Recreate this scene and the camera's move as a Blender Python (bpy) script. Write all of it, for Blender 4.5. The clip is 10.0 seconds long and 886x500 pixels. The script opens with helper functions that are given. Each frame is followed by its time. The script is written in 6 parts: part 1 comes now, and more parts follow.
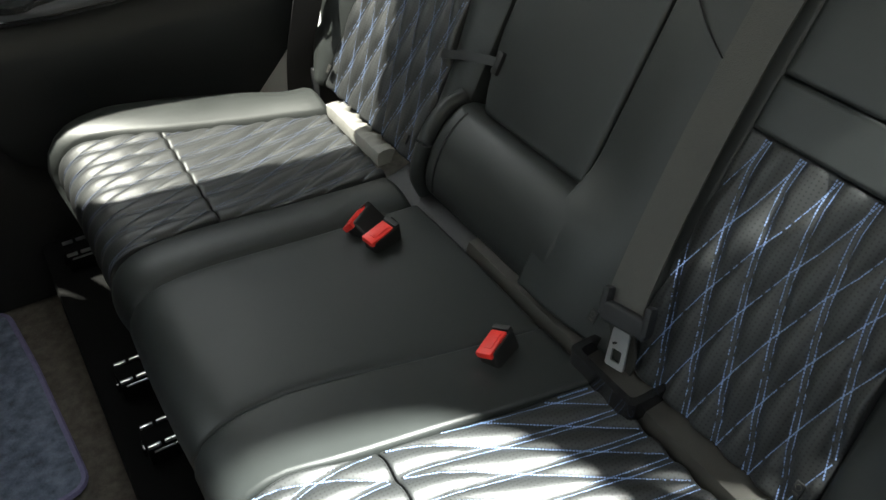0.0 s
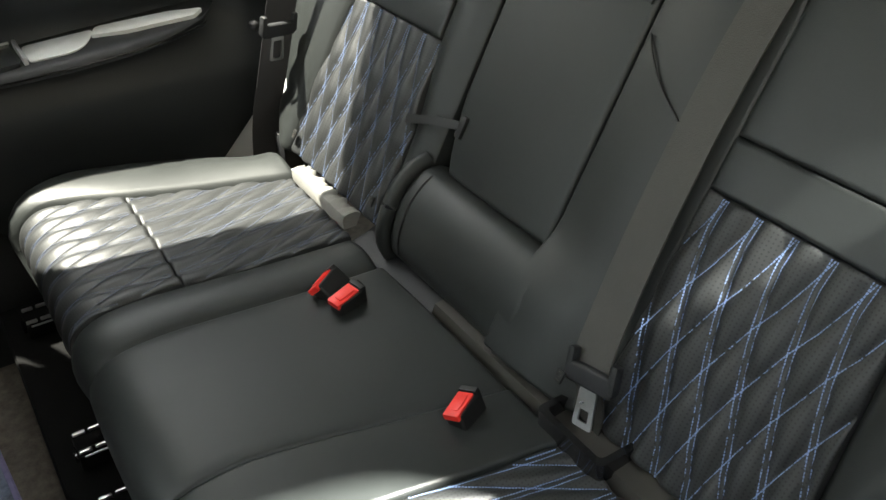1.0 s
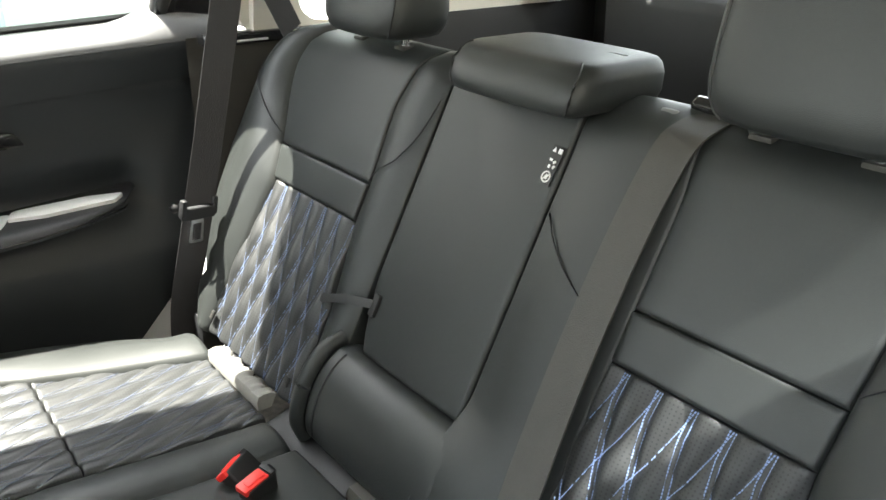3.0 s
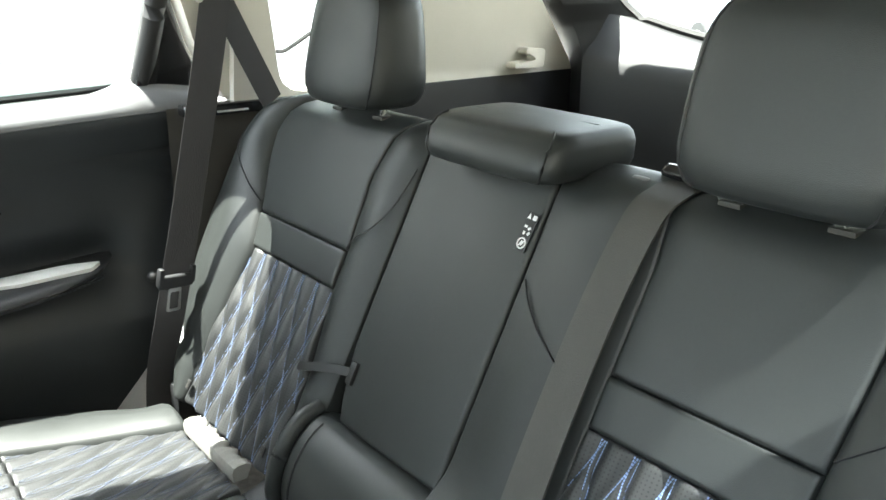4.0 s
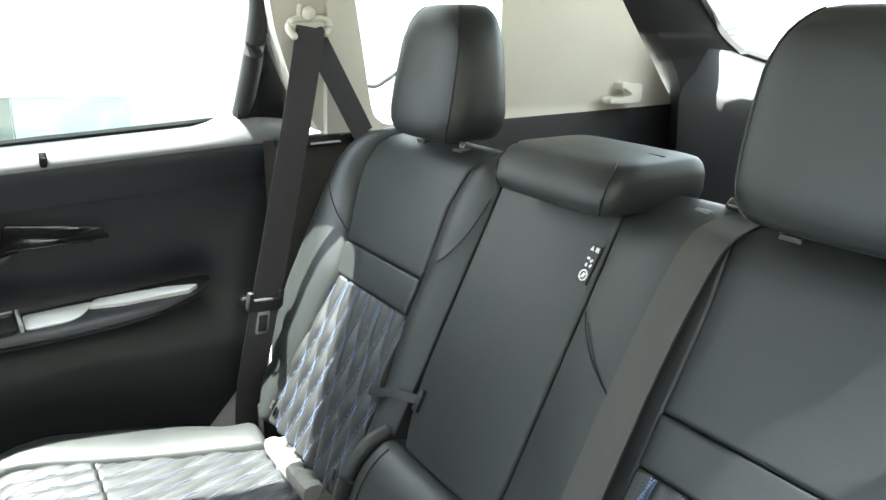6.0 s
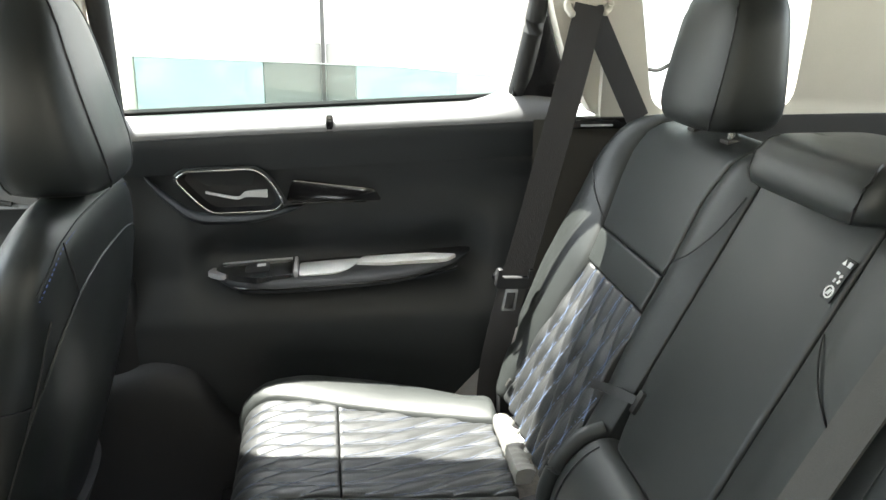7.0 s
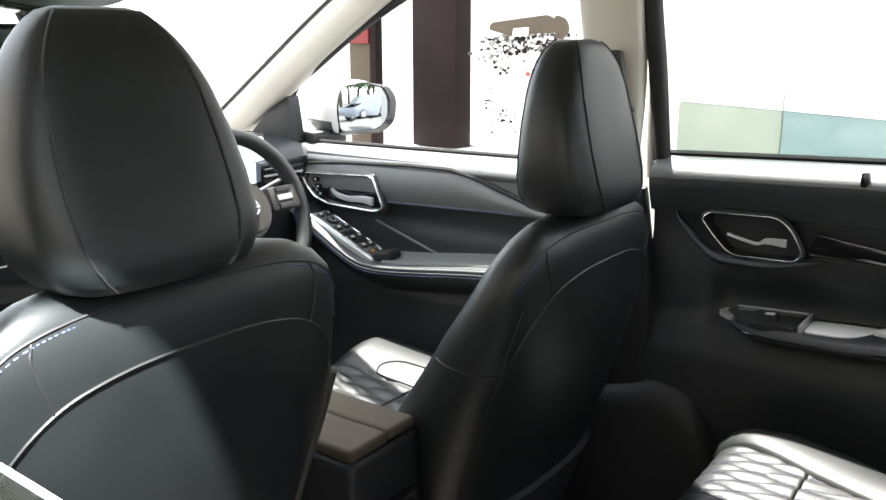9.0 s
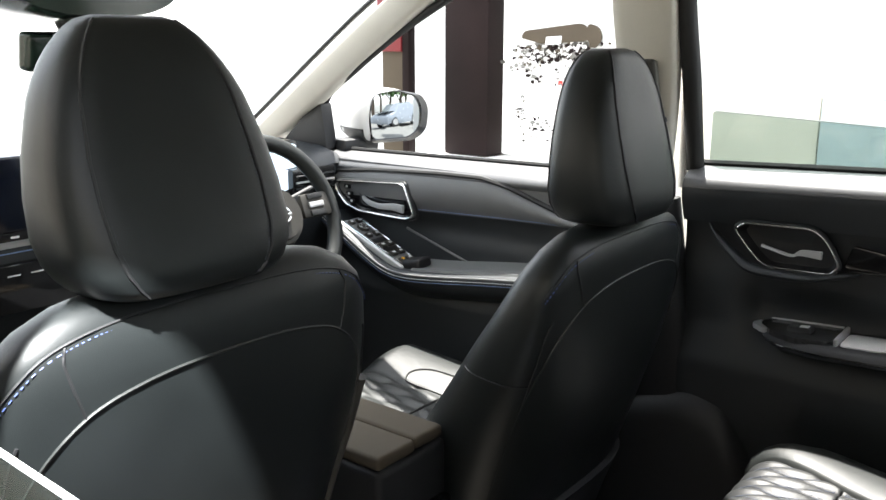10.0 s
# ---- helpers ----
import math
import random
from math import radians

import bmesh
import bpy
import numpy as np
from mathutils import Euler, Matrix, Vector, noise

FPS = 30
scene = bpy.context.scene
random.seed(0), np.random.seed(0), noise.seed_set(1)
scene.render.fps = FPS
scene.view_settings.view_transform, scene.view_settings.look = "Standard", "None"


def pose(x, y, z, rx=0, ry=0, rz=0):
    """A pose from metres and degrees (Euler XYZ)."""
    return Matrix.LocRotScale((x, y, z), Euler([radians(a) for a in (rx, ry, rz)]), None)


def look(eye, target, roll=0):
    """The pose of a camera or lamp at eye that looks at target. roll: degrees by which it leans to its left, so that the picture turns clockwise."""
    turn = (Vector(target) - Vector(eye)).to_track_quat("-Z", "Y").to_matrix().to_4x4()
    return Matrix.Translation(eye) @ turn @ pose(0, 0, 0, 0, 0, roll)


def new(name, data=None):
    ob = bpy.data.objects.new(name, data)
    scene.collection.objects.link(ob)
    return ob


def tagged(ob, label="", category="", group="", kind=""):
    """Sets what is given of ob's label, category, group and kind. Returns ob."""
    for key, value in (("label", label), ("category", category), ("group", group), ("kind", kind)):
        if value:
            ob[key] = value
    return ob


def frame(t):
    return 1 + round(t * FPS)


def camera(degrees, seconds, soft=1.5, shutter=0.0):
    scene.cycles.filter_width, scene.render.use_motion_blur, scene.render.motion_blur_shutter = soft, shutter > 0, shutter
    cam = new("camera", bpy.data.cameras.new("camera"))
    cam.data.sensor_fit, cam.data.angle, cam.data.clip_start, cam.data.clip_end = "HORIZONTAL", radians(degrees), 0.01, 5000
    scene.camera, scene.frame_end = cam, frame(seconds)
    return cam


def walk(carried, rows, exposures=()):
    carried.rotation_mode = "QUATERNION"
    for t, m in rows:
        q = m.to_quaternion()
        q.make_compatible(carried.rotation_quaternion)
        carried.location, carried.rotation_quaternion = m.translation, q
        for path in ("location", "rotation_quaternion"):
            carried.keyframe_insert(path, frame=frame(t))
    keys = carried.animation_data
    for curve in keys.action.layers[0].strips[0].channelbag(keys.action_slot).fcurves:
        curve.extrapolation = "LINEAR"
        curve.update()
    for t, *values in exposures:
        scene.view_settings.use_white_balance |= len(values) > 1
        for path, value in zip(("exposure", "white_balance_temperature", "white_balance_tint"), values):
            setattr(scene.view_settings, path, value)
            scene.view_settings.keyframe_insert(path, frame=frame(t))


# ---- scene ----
cam = camera(54.0, 10.0)

PATH = [
    (0, (-0.024, -0.776, 1.147), (0.761, 0.58, -0.096), -1.6),
    (0.5, (-0.024, -0.778, 1.148), (0.808, 0.59, -0.049), -1.1),
    (1, (-0.024, -0.78, 1.147), (0.872, 0.608, 0.02), -0.6),
    (1.5, (-0.016, -0.786, 1.147), (0.944, 0.625, 0.104), -0.2),
    (2, (-0.01, -0.792, 1.149), (1.014, 0.635, 0.194), 0.1),
    (2.5, (0.001, -0.798, 1.151), (1.074, 0.652, 0.286), 0.3),
    (4, (0.013, -0.813, 1.152), (1.189, 0.677, 0.522), 0.4),
    (4.5, (0.015, -0.813, 1.152), (1.209, 0.679, 0.562), 0.4),
    (5, (0.016, -0.812, 1.151), (1.21, 0.686, 0.579), 0.3),
    (5.2, (0.02, -0.813, 1.15), (1.201, 0.698, 0.582), 0.1),
    (6.3, (0.085, -0.893, 1.143), (0.898, 0.853, 0.590), -0.3),
    (6.5, (0.094, -0.904, 1.143), (0.793, 0.884, 0.58), 0.0),
    (7, (0.199, -0.877, 1.123), (0.456, 1.025, 0.557), 0.3),
    (7.5, (0.296, -0.854, 1.124), (0.028, 1.047, 0.564), 0.4),
    (8, (0.385, -0.863, 1.137), (-0.331, 0.923, 0.592), 0.0),
    (8.5, (0.457, -0.898, 1.143), (-0.536, 0.761, 0.634), -0.1),
    (9, (0.485, -0.909, 1.142), (-0.653, 0.664, 0.66), 0.0),
    (9.5, (0.485, -0.909, 1.142), (-0.702, 0.631, 0.674), 0.0),
    (10, (0.485, -0.907, 1.143), (-0.712, 0.627, 0.678), 0.1),
]
EXPOSURES = [(0, 2.66, 6700, 1), (1.0, 3.2, 6900, 3), (1.5, 3.5, 6950, 5), (2.5, 3.84, 6900, 6), (4.0, 3.92, 6400, 1), (5.2, 3.92, 6250, 0), (6.5, 4.0, 6200, 0), (7.0, 3.77, 6550, 4), (7.5, 3.47, 6500, 6), (8.0, 3.5, 6500, 8), (8.5, 3.52, 6500, 9), (9.0, 3.06, 6500, 9), (9.5, 2.78, 6500, 9), (10.0, 2.70, 6500, 9)]
walk(cam, [(t, look(e, g, r)) for t, e, g, r in PATH], EXPOSURES)

# ---- world, sun, lamps ----
world = bpy.data.worlds.new("world")
scene.world = world
world.use_nodes = True
wn = world.node_tree.nodes
sky = wn.new("ShaderNodeTexSky")
sky.sky_type = 'NISHITA'
sky.sun_disc = False
SUN_TRAVEL = Vector((0.24, -0.265, -1.0)).normalized()
sky.sun_elevation = math.asin(-SUN_TRAVEL.z)
sky.sun_rotation = math.atan2(-SUN_TRAVEL.x, -SUN_TRAVEL.y)
wn["Background"].inputs["Strength"].default_value = 0.15
haze = wn.new("ShaderNodeHueSaturation")
haze.inputs["Saturation"].default_value = 0.24
world.node_tree.links.new(sky.outputs[0], haze.inputs["Color"])
world.node_tree.links.new(haze.outputs[0], wn["Background"].inputs["Color"])

sun_data = bpy.data.lights.new("sun", 'SUN')
sun_data.energy, sun_data.angle, sun_data.color = 3.35, radians(0.6), (1.0, 0.96, 0.90)
sun = new("sun", sun_data)
sun.matrix_world = look((0, 0, 6), Vector((0, 0, 6)) + SUN_TRAVEL)

# unseen spot, added to light the near-side seat patches; no known source
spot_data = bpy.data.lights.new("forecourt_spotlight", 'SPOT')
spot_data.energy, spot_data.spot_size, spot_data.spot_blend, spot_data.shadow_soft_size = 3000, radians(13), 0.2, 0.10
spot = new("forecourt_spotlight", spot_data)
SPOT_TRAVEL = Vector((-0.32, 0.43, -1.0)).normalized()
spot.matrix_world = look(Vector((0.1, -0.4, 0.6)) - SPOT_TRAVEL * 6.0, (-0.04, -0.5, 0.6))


# ---- materials ----
def mat_new(name):
    m = bpy.data.materials.new(name)
    m.use_nodes = True
    return m, m.node_tree.nodes, m.node_tree.links, m.node_tree.nodes["Principled BSDF"]


def surface(name, col, rough=0.5, metal=0.0, var=0.15, scale=6.0, bump=0.0, bscale=400.0, kind='NOISE', spec=0.5, stretch=None, coat=0.0):
    m, n, l, p = mat_new(name)
    tc = n.new("ShaderNodeTexCoord")
    mp = n.new("ShaderNodeMapping")
    l.new(tc.outputs["Object"], mp.inputs[0])
    if stretch:
        mp.inputs["Scale"].default_value = stretch
    no = n.new("ShaderNodeTexNoise")
    no.inputs["Scale"].default_value = scale
    no.inputs["Detail"].default_value = 5
    l.new(mp.outputs[0], no.inputs["Vector"])
    fine = n.new("ShaderNodeTexNoise")
    fine.inputs["Scale"].default_value = bscale * 0.4
    l.new(mp.outputs[0], fine.inputs["Vector"])
    add = n.new("ShaderNodeMath")
    add.operation = 'MULTIPLY_ADD'
    add.inputs[1].default_value = 0.35
    l.new(fine.outputs["Fac"], add.inputs[0])
    l.new(no.outputs["Fac"], add.inputs[2])
    cr = n.new("ShaderNodeMapRange")
    cr.inputs["From Min"].default_value, cr.inputs["From Max"].default_value = 0.35, 1.0
    cr.inputs["To Min"].default_value, cr.inputs["To Max"].default_value = 1 - var, 1 + var
    l.new(add.outputs[0], cr.inputs["Value"])
    mul = n.new("ShaderNodeVectorMath")
    mul.operation = 'SCALE'
    mul.inputs[0].default_value = col
    l.new(cr.outputs["Result"], mul.inputs["Scale"])
    l.new(mul.outputs["Vector"], p.inputs["Base Color"])
    rr = n.new("ShaderNodeMapRange")
    rr.inputs["To Min"].default_value, rr.inputs["To Max"].default_value = max(0.03, rough - 0.08), min(1, rough + 0.08)
    l.new(no.outputs["Fac"], rr.inputs["Value"])
    l.new(rr.outputs["Result"], p.inputs["Roughness"])
    p.inputs["Metallic"].default_value = metal
    p.inputs["Specular IOR Level"].default_value = spec
    p.inputs["Coat Weight"].default_value = coat
    if bump:
        if kind == 'VORONOI':
            b = n.new("ShaderNodeTexVoronoi")
            b.feature = 'DISTANCE_TO_EDGE'
            out = b.outputs["Distance"]
        else:
            b = n.new("ShaderNodeTexNoise")
            out = b.outputs["Fac"]
        b.inputs["Scale"].default_value = bscale
        l.new(mp.outputs[0], b.inputs["Vector"])
        bp = n.new("ShaderNodeBump")
        bp.inputs["Strength"].default_value = bump
        bp.inputs["Distance"].default_value = 0.001
        l.new(out, bp.inputs["Height"])
        l.new(bp.outputs[0], p.inputs["Normal"])
    return m


def perforated(name, col, rough):
    """Leather with a fine grid of punched holes; the uv map is in metres."""
    m = surface(name, col, rough, 0, 0.12, 14, 0.25, 700, 'VORONOI')
    n, l = m.node_tree.nodes, m.node_tree.links
    p = n["Principled BSDF"]
    uv = n.new("ShaderNodeTexCoord")
    sc = n.new("ShaderNodeVectorMath")
    sc.operation = 'SCALE'
    sc.inputs["Scale"].default_value = 210
    l.new(uv.outputs["UV"], sc.inputs[0])
    fr = n.new("ShaderNodeVectorMath")
    fr.operation = 'FRACTION'
    l.new(sc.outputs[0], fr.inputs[0])
    ds = n.new("ShaderNodeVectorMath")
    ds.operation = 'DISTANCE'
    ds.inputs[1].default_value = (0.5, 0.5, 0)
    l.new(fr.outputs[0], ds.inputs[0])
    mr = n.new("ShaderNodeMapRange")
    mr.inputs["From Min"].default_value, mr.inputs["From Max"].default_value = 0.16, 0.24
    mr.inputs["To Min"].default_value, mr.inputs["To Max"].default_value = 0.25, 1.0
    l.new(ds.outputs["Value"], mr.inputs["Value"])
    old = p.inputs["Base Color"].links[0].from_socket
    mul = n.new("ShaderNodeVectorMath")
    mul.operation = 'SCALE'
    l.new(old, mul.inputs[0])
    l.new(mr.outputs["Result"], mul.inputs["Scale"])
    l.new(mul.outputs[0], p.inputs["Base Color"])
    return m


def glass(name, tint, rough=0.0):
    m, n, l, p = mat_new(name)
    n.remove(p)
    out = n["Material Output"]
    tr = n.new("ShaderNodeBsdfTransparent")
    tr.inputs[0].default_value = (*tint, 1)
    gl = n.new("ShaderNodeBsdfGlossy")
    gl.inputs["Roughness"].default_value = 0.02 + rough
    mx = n.new("ShaderNodeMixShader")
    mx.inputs[0].default_value = 0.05
    l.new(tr.outputs[0], mx.inputs[1])
    l.new(gl.outputs[0], mx.inputs[2])
    l.new(mx.outputs[0], out.inputs["Surface"])
    return m


def glow(name, col, strength):
    m, n, l, p = mat_new(name)
    p.inputs["Base Color"].default_value = (*col, 1)
    p.inputs["Emission Color"].default_value = (*col, 1)
    p.inputs["Emission Strength"].default_value = strength
    return m


LEATHER = surface("black_leather", (0.0188, 0.0212, 0.0205), 0.46, 0, 0.18, 9, 0.22, 620, 'VORONOI', spec=0.46)
# leather again, darkened in colour for the shade on the front seats' backs
LEATHER_SHADED = surface("black_seat_back_vinyl", (0.0115, 0.0138, 0.0142), 0.40, 0, 0.18, 9, 0.22, 620, 'VORONOI', spec=0.38)
LEATHER_PERF = perforated("perforated_black_leather", (0.0245, 0.0258, 0.0262), 0.48)
PLASTIC = surface("black_grained_plastic", (0.014, 0.0145, 0.016), 0.55, 0, 0.15, 12, 0.3, 900, 'VORONOI')
PLASTIC_SOFT = surface("soft_black_door_skin", (0.0185, 0.0220, 0.0252), 0.48, 0, 0.15, 10, 0.25, 800, 'VORONOI')
PIANO = surface("gloss_black_trim", (0.012, 0.012, 0.013), 0.12, 0, 0.1, 10, coat=0.4)
# gloss black lifted to grey: the window's reflection is put into the colour
SWITCH_REFLECT = surface("gloss_grey_black_panel", (0.028, 0.029, 0.030), 0.2, 0, 0.1, 10, spec=0.8, coat=0.5)
# sill skin paler than the door's: sunlight on it is put into the colour
SILL_LIT = surface("soft_grey_sill_skin", (0.098, 0.099, 0.102), 0.42, 0, 0.15, 10, 0.25, 800, 'VORONOI', spec=0.8)
# front door's upper skin: windscreen light is put into the paler colour
DOOR_LIT = surface("grey_door_skin", (0.115, 0.117, 0.118), 0.5, 0, 0.15, 10, 0.25, 800, 'VORONOI', spec=0.7)
GREY_SATIN = surface("satin_grey_plastic", (0.16, 0.165, 0.165), 0.42, 0, 0.08, 14, 0.1, 700)
AMBER = surface("amber_mark", (0.75, 0.38, 0.03), 0.5, 0, 0.05, 30)
# near-black: the deep shade under the rear seats is put into the colour
UNDERSEAT_SHADE = surface("black_underlay", (0.006, 0.006, 0.006), 0.95, 0, 0.2, 20, 0.1, 300, spec=0.1)
RUBBER = surface("rubber_seal", (0.018, 0.018, 0.018), 0.7, 0, 0.2, 20, 0.1, 300)
WEB = surface("woven_belt_webbing", (0.047, 0.045, 0.040), 0.62, 0, 0.18, 30, 0.6, 900, stretch=(1, 1, 0.25))
# same webbing as WEB, its colour darkened for the shaded far side
WEB_SHADED = surface("dark_belt_webbing", (0.026, 0.025, 0.027), 0.62, 0, 0.18, 30, 0.6, 900, stretch=(1, 1, 0.25))
# near-white in place of silver: the armrest's sunlight is put into the colour
INLAY_LIT = surface("pale_satin_inlay", (0.78, 0.78, 0.76), 0.35, 0, 0.05, 25)
THREAD = surface("blue_thread", (0.22, 0.31, 0.54), 0.6, 0, 0.15, 90)
THREAD_SOFT = surface("pale_grey_blue_thread", (0.085, 0.102, 0.15), 0.6, 0, 0.15, 90)
THREAD_DULL = surface("dull_blue_thread", (0.15, 0.20, 0.33), 0.6, 0, 0.15, 90)
THREAD_BLUE = surface("deep_blue_thread", (0.055, 0.085, 0.24), 0.6, 0, 0.15, 90)
THREAD_DARK = surface("dark_thread", (0.05, 0.055, 0.07), 0.6, 0, 0.15, 90)
RED = surface("red_plastic", (0.90, 0.035, 0.028), 0.4, 0, 0.08, 20)
CHROME = surface("satin_chrome", (0.72, 0.72, 0.72), 0.22, 1.0, 0.06, 25)
STEEL = surface("bright_steel", (0.6, 0.6, 0.6), 0.3, 1.0, 0.1, 40)
SILVER = surface("silver_plastic", (0.55, 0.55, 0.55), 0.38, 0.4, 0.06, 25)
BEIGE = surface("beige_fabric_trim", (0.40, 0.375, 0.32), 0.85, 0, 0.08, 8, 0.35, 500)
BEIGE_PLASTIC = surface("beige_plastic_trim", (0.66, 0.63, 0.56), 0.6, 0, 0.05, 8, 0.2, 700)
CARPET = surface("charcoal_carpet", (0.12, 0.105, 0.088), 0.95, 0, 0.5, 60, 1.0, 900)
MAT_PILE = surface("blue_grey_mat_pile", (0.17, 0.20, 0.27), 0.95, 0, 0.7, 45, 2.5, 260)
MAT_EDGE = surface("purple_mat_binding", (0.22, 0.20, 0.36), 0.8, 0, 0.2, 60, 0.5, 600)
CLOTH = surface("light_grey_cloth", (0.21, 0.205, 0.19), 0.85, 0, 0.12, 25, 0.5, 500)
BROWN = surface("taupe_console_leather", (0.078, 0.062, 0.043), 0.7, 0, 0.12, 10, 0.2, 620, 'VORONOI', spec=0.25)
WHITE_PAINT = surface("white_car_paint", (0.78, 0.78, 0.78), 0.25, 0, 0.03, 3, coat=0.6)
SCREEN = surface("dark_screen_glass", (0.004, 0.006, 0.013), 0.12, 0, 0.2, 3)
DISPLAY = glow("lit_instrument_display", (0.62, 0.78, 0.92), 0.26)
LABEL_W = surface("white_label_print", (0.75, 0.75, 0.75), 0.6, 0, 0.05, 30)
LABEL_K = surface("black_label", (0.012, 0.012, 0.012), 0.5, 0, 0.1, 30)
GLASS_CLEAR = glass("clear_glass", (0.93, 0.96, 0.95))
GLASS_TINT = glass("green_tinted_glass", (0.62, 0.68, 0.66))
MIRROR, _n, _l, _p = mat_new("mirror_silver")
_p.inputs["Base Color"].default_value, _p.inputs["Metallic"].default_value, _p.inputs["Roughness"].default_value = (0.34, 0.36, 0.37, 1), 1.0, 0.0
STRIP = surface("olive_grey_plastic", (0.045, 0.042, 0.036), 0.6, 0, 0.15, 12, 0.3, 900, 'VORONOI')
EDGE = surface("ground_glass_edge", (0.36, 0.39, 0.38), 0.3, 0, 0.05, 12)
MIRROR_GREEN = surface("green_mirror_back", (0.012, 0.026, 0.019), 0.15, 0, 0.1, 10)
ASPHALT = surface("pale_forecourt_paving", (0.20, 0.20, 0.19), 0.85, 0, 0.2, 3, 0.4, 150)
WALL_WHITE = surface("white_wall_panel", (0.82, 0.82, 0.80), 0.5, 0, 0.03, 1.5)
WALL_CREAM = surface("cream_wall", (0.74, 0.70, 0.60), 0.7, 0, 0.05, 2)
WALL_BLUE = surface("pale_blue_glazing", (0.46, 0.54, 0.555), 0.25, 0, 0.06, 2)
WALL_GREY = surface("grey_panel", (0.22, 0.22, 0.205), 0.6, 0, 0.1, 2)
WALL_DARK = surface("dark_bronze_cladding", (0.014, 0.009, 0.009), 0.5, 0, 0.5, 2.2, spec=0.08)
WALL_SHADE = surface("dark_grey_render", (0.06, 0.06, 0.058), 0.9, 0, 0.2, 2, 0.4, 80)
WALL_TAN = surface("tan_render", (0.41, 0.375, 0.32), 0.9, 0, 0.2, 2, 0.4, 80)
WALL_RED = surface("red_panel", (0.14, 0.008, 0.012), 0.5, 0, 0.1, 3)
FOLIAGE = surface("green_foliage", (0.07, 0.14, 0.04), 0.6, 0, 0.5, 3)
BARK = surface("tree_bark", (0.12, 0.09, 0.07), 0.9, 0, 0.3, 9, 0.6, 60)
CAR_GREY = surface("blue_grey_car_paint", (0.26, 0.29, 0.33), 0.25, 0.3, 0.05, 3, coat=0.6)
CAR_GLASS = surface("dark_car_window", (0.03, 0.035, 0.04), 0.06, 0, 0.05, 3)


# ---- building helpers ----
def part(name, bm, material, parent=None, label="", smooth=True, category=""):
    bmesh.ops.recalc_face_normals(bm, faces=bm.faces)
    me = bpy.data.meshes.new(name)
    bm.to_mesh(me)
    bm.free()
    if smooth:
        me.shade_smooth()
        me.set_sharp_from_angle(angle=radians(48))
    me.materials.append(material)
    ob = new(name, me)
    if parent is not None:
        ob.parent = parent
        if parent.type == 'EMPTY':
            ob.matrix_parent_inverse = Matrix.Translation(-parent.location)
    if label or category:
        tagged(ob, label, category)
    return ob


def thing(name, label, category, at=(0, 0, 0), group="", kind=""):
    e = new(name)
    e.empty_display_size = 0.05
    e.location = at
    tagged(e, label, category, group, kind)
    return e


def strip_mesh(rows, close_u=False, cap=False):
    """A skin over rows of points, all rows alike in number."""
    bm = bmesh.new()
    vs = [[bm.verts.new(p) for p in r] for r in rows]
    n = len(rows[0])
    for a, b in zip(vs, vs[1:]):
        for i in range(n if close_u else n - 1):
            j = (i + 1) % n
            try:
                bm.faces.new((a[i], a[j], b[j], b[i]))
            except ValueError:
                pass
    if cap:
        for r in (vs[0], vs[-1]):
            try:
                bm.faces.new(r)
            except ValueError:
                pass
    return bm


def box(x0, x1, y0, y1, z0, z1, bevel=0.004, seg=2):
    bm = bmesh.new()
    bmesh.ops.create_cube(bm, size=1)
    for v in bm.verts:
        v.co = Vector(((x0 + x1) / 2 + v.co.x * (x1 - x0), (y0 + y1) / 2 + v.co.y * (y1 - y0), (z0 + z1) / 2 + v.co.z * (z1 - z0)))
    if bevel:
        bmesh.ops.bevel(bm, geom=bm.edges[:], offset=bevel, segments=seg, affect='EDGES', profile=0.6)
    return bm


def obox(m, sx, sy, sz, bevel=0.003, seg=2):
    """A bevelled box of that size about the pose m."""
    bm = box(-sx / 2, sx / 2, -sy / 2, sy / 2, -sz / 2, sz / 2, bevel, seg)
    bm.transform(m)
    return bm


def smooth_path(pts, n=8):
    """Catmull-Rom through the points."""
    P = [Vector(p) for p in pts]
    out = []
    for i in range(len(P) - 1):
        a, b, c, d = P[max(i - 1, 0)], P[i], P[i + 1], P[min(i + 2, len(P) - 1)]
        for k in range(n):
            t = k / n
            out.append(0.5 * ((2 * b) + (c - a) * t + (2 * a - 5 * b + 4 * c - d) * t * t + (3 * b - a - 3 * c + d) * t ** 3))
    out.append(P[-1])
    return out


def tube(pts, r, seg=6, closed=False):
    P = [Vector(p) for p in pts]
    rows = []
    n = len(P)
    for i, p in enumerate(P):
        a = P[(i - 1) % n] if closed or i else P[0]
        b = P[(i + 1) % n] if closed or i < n - 1 else P[-1]
        d = (b - a).normalized()
        ref = Vector((0, 0, 1)) if abs(d.z) < 0.9 else Vector((1, 0, 0))
        s = d.cross(ref).normalized()
        q = s.cross(d)
        rows.append([p + s * (r * math.cos(2 * math.pi * k / seg)) + q * (r * math.sin(2 * math.pi * k / seg)) for k in range(seg)])
    if closed:
        rows.append(rows[0])
    bm = strip_mesh(rows, True, not closed)
    bmesh.ops.remove_doubles(bm, verts=bm.verts, dist=1e-6)
    return bm


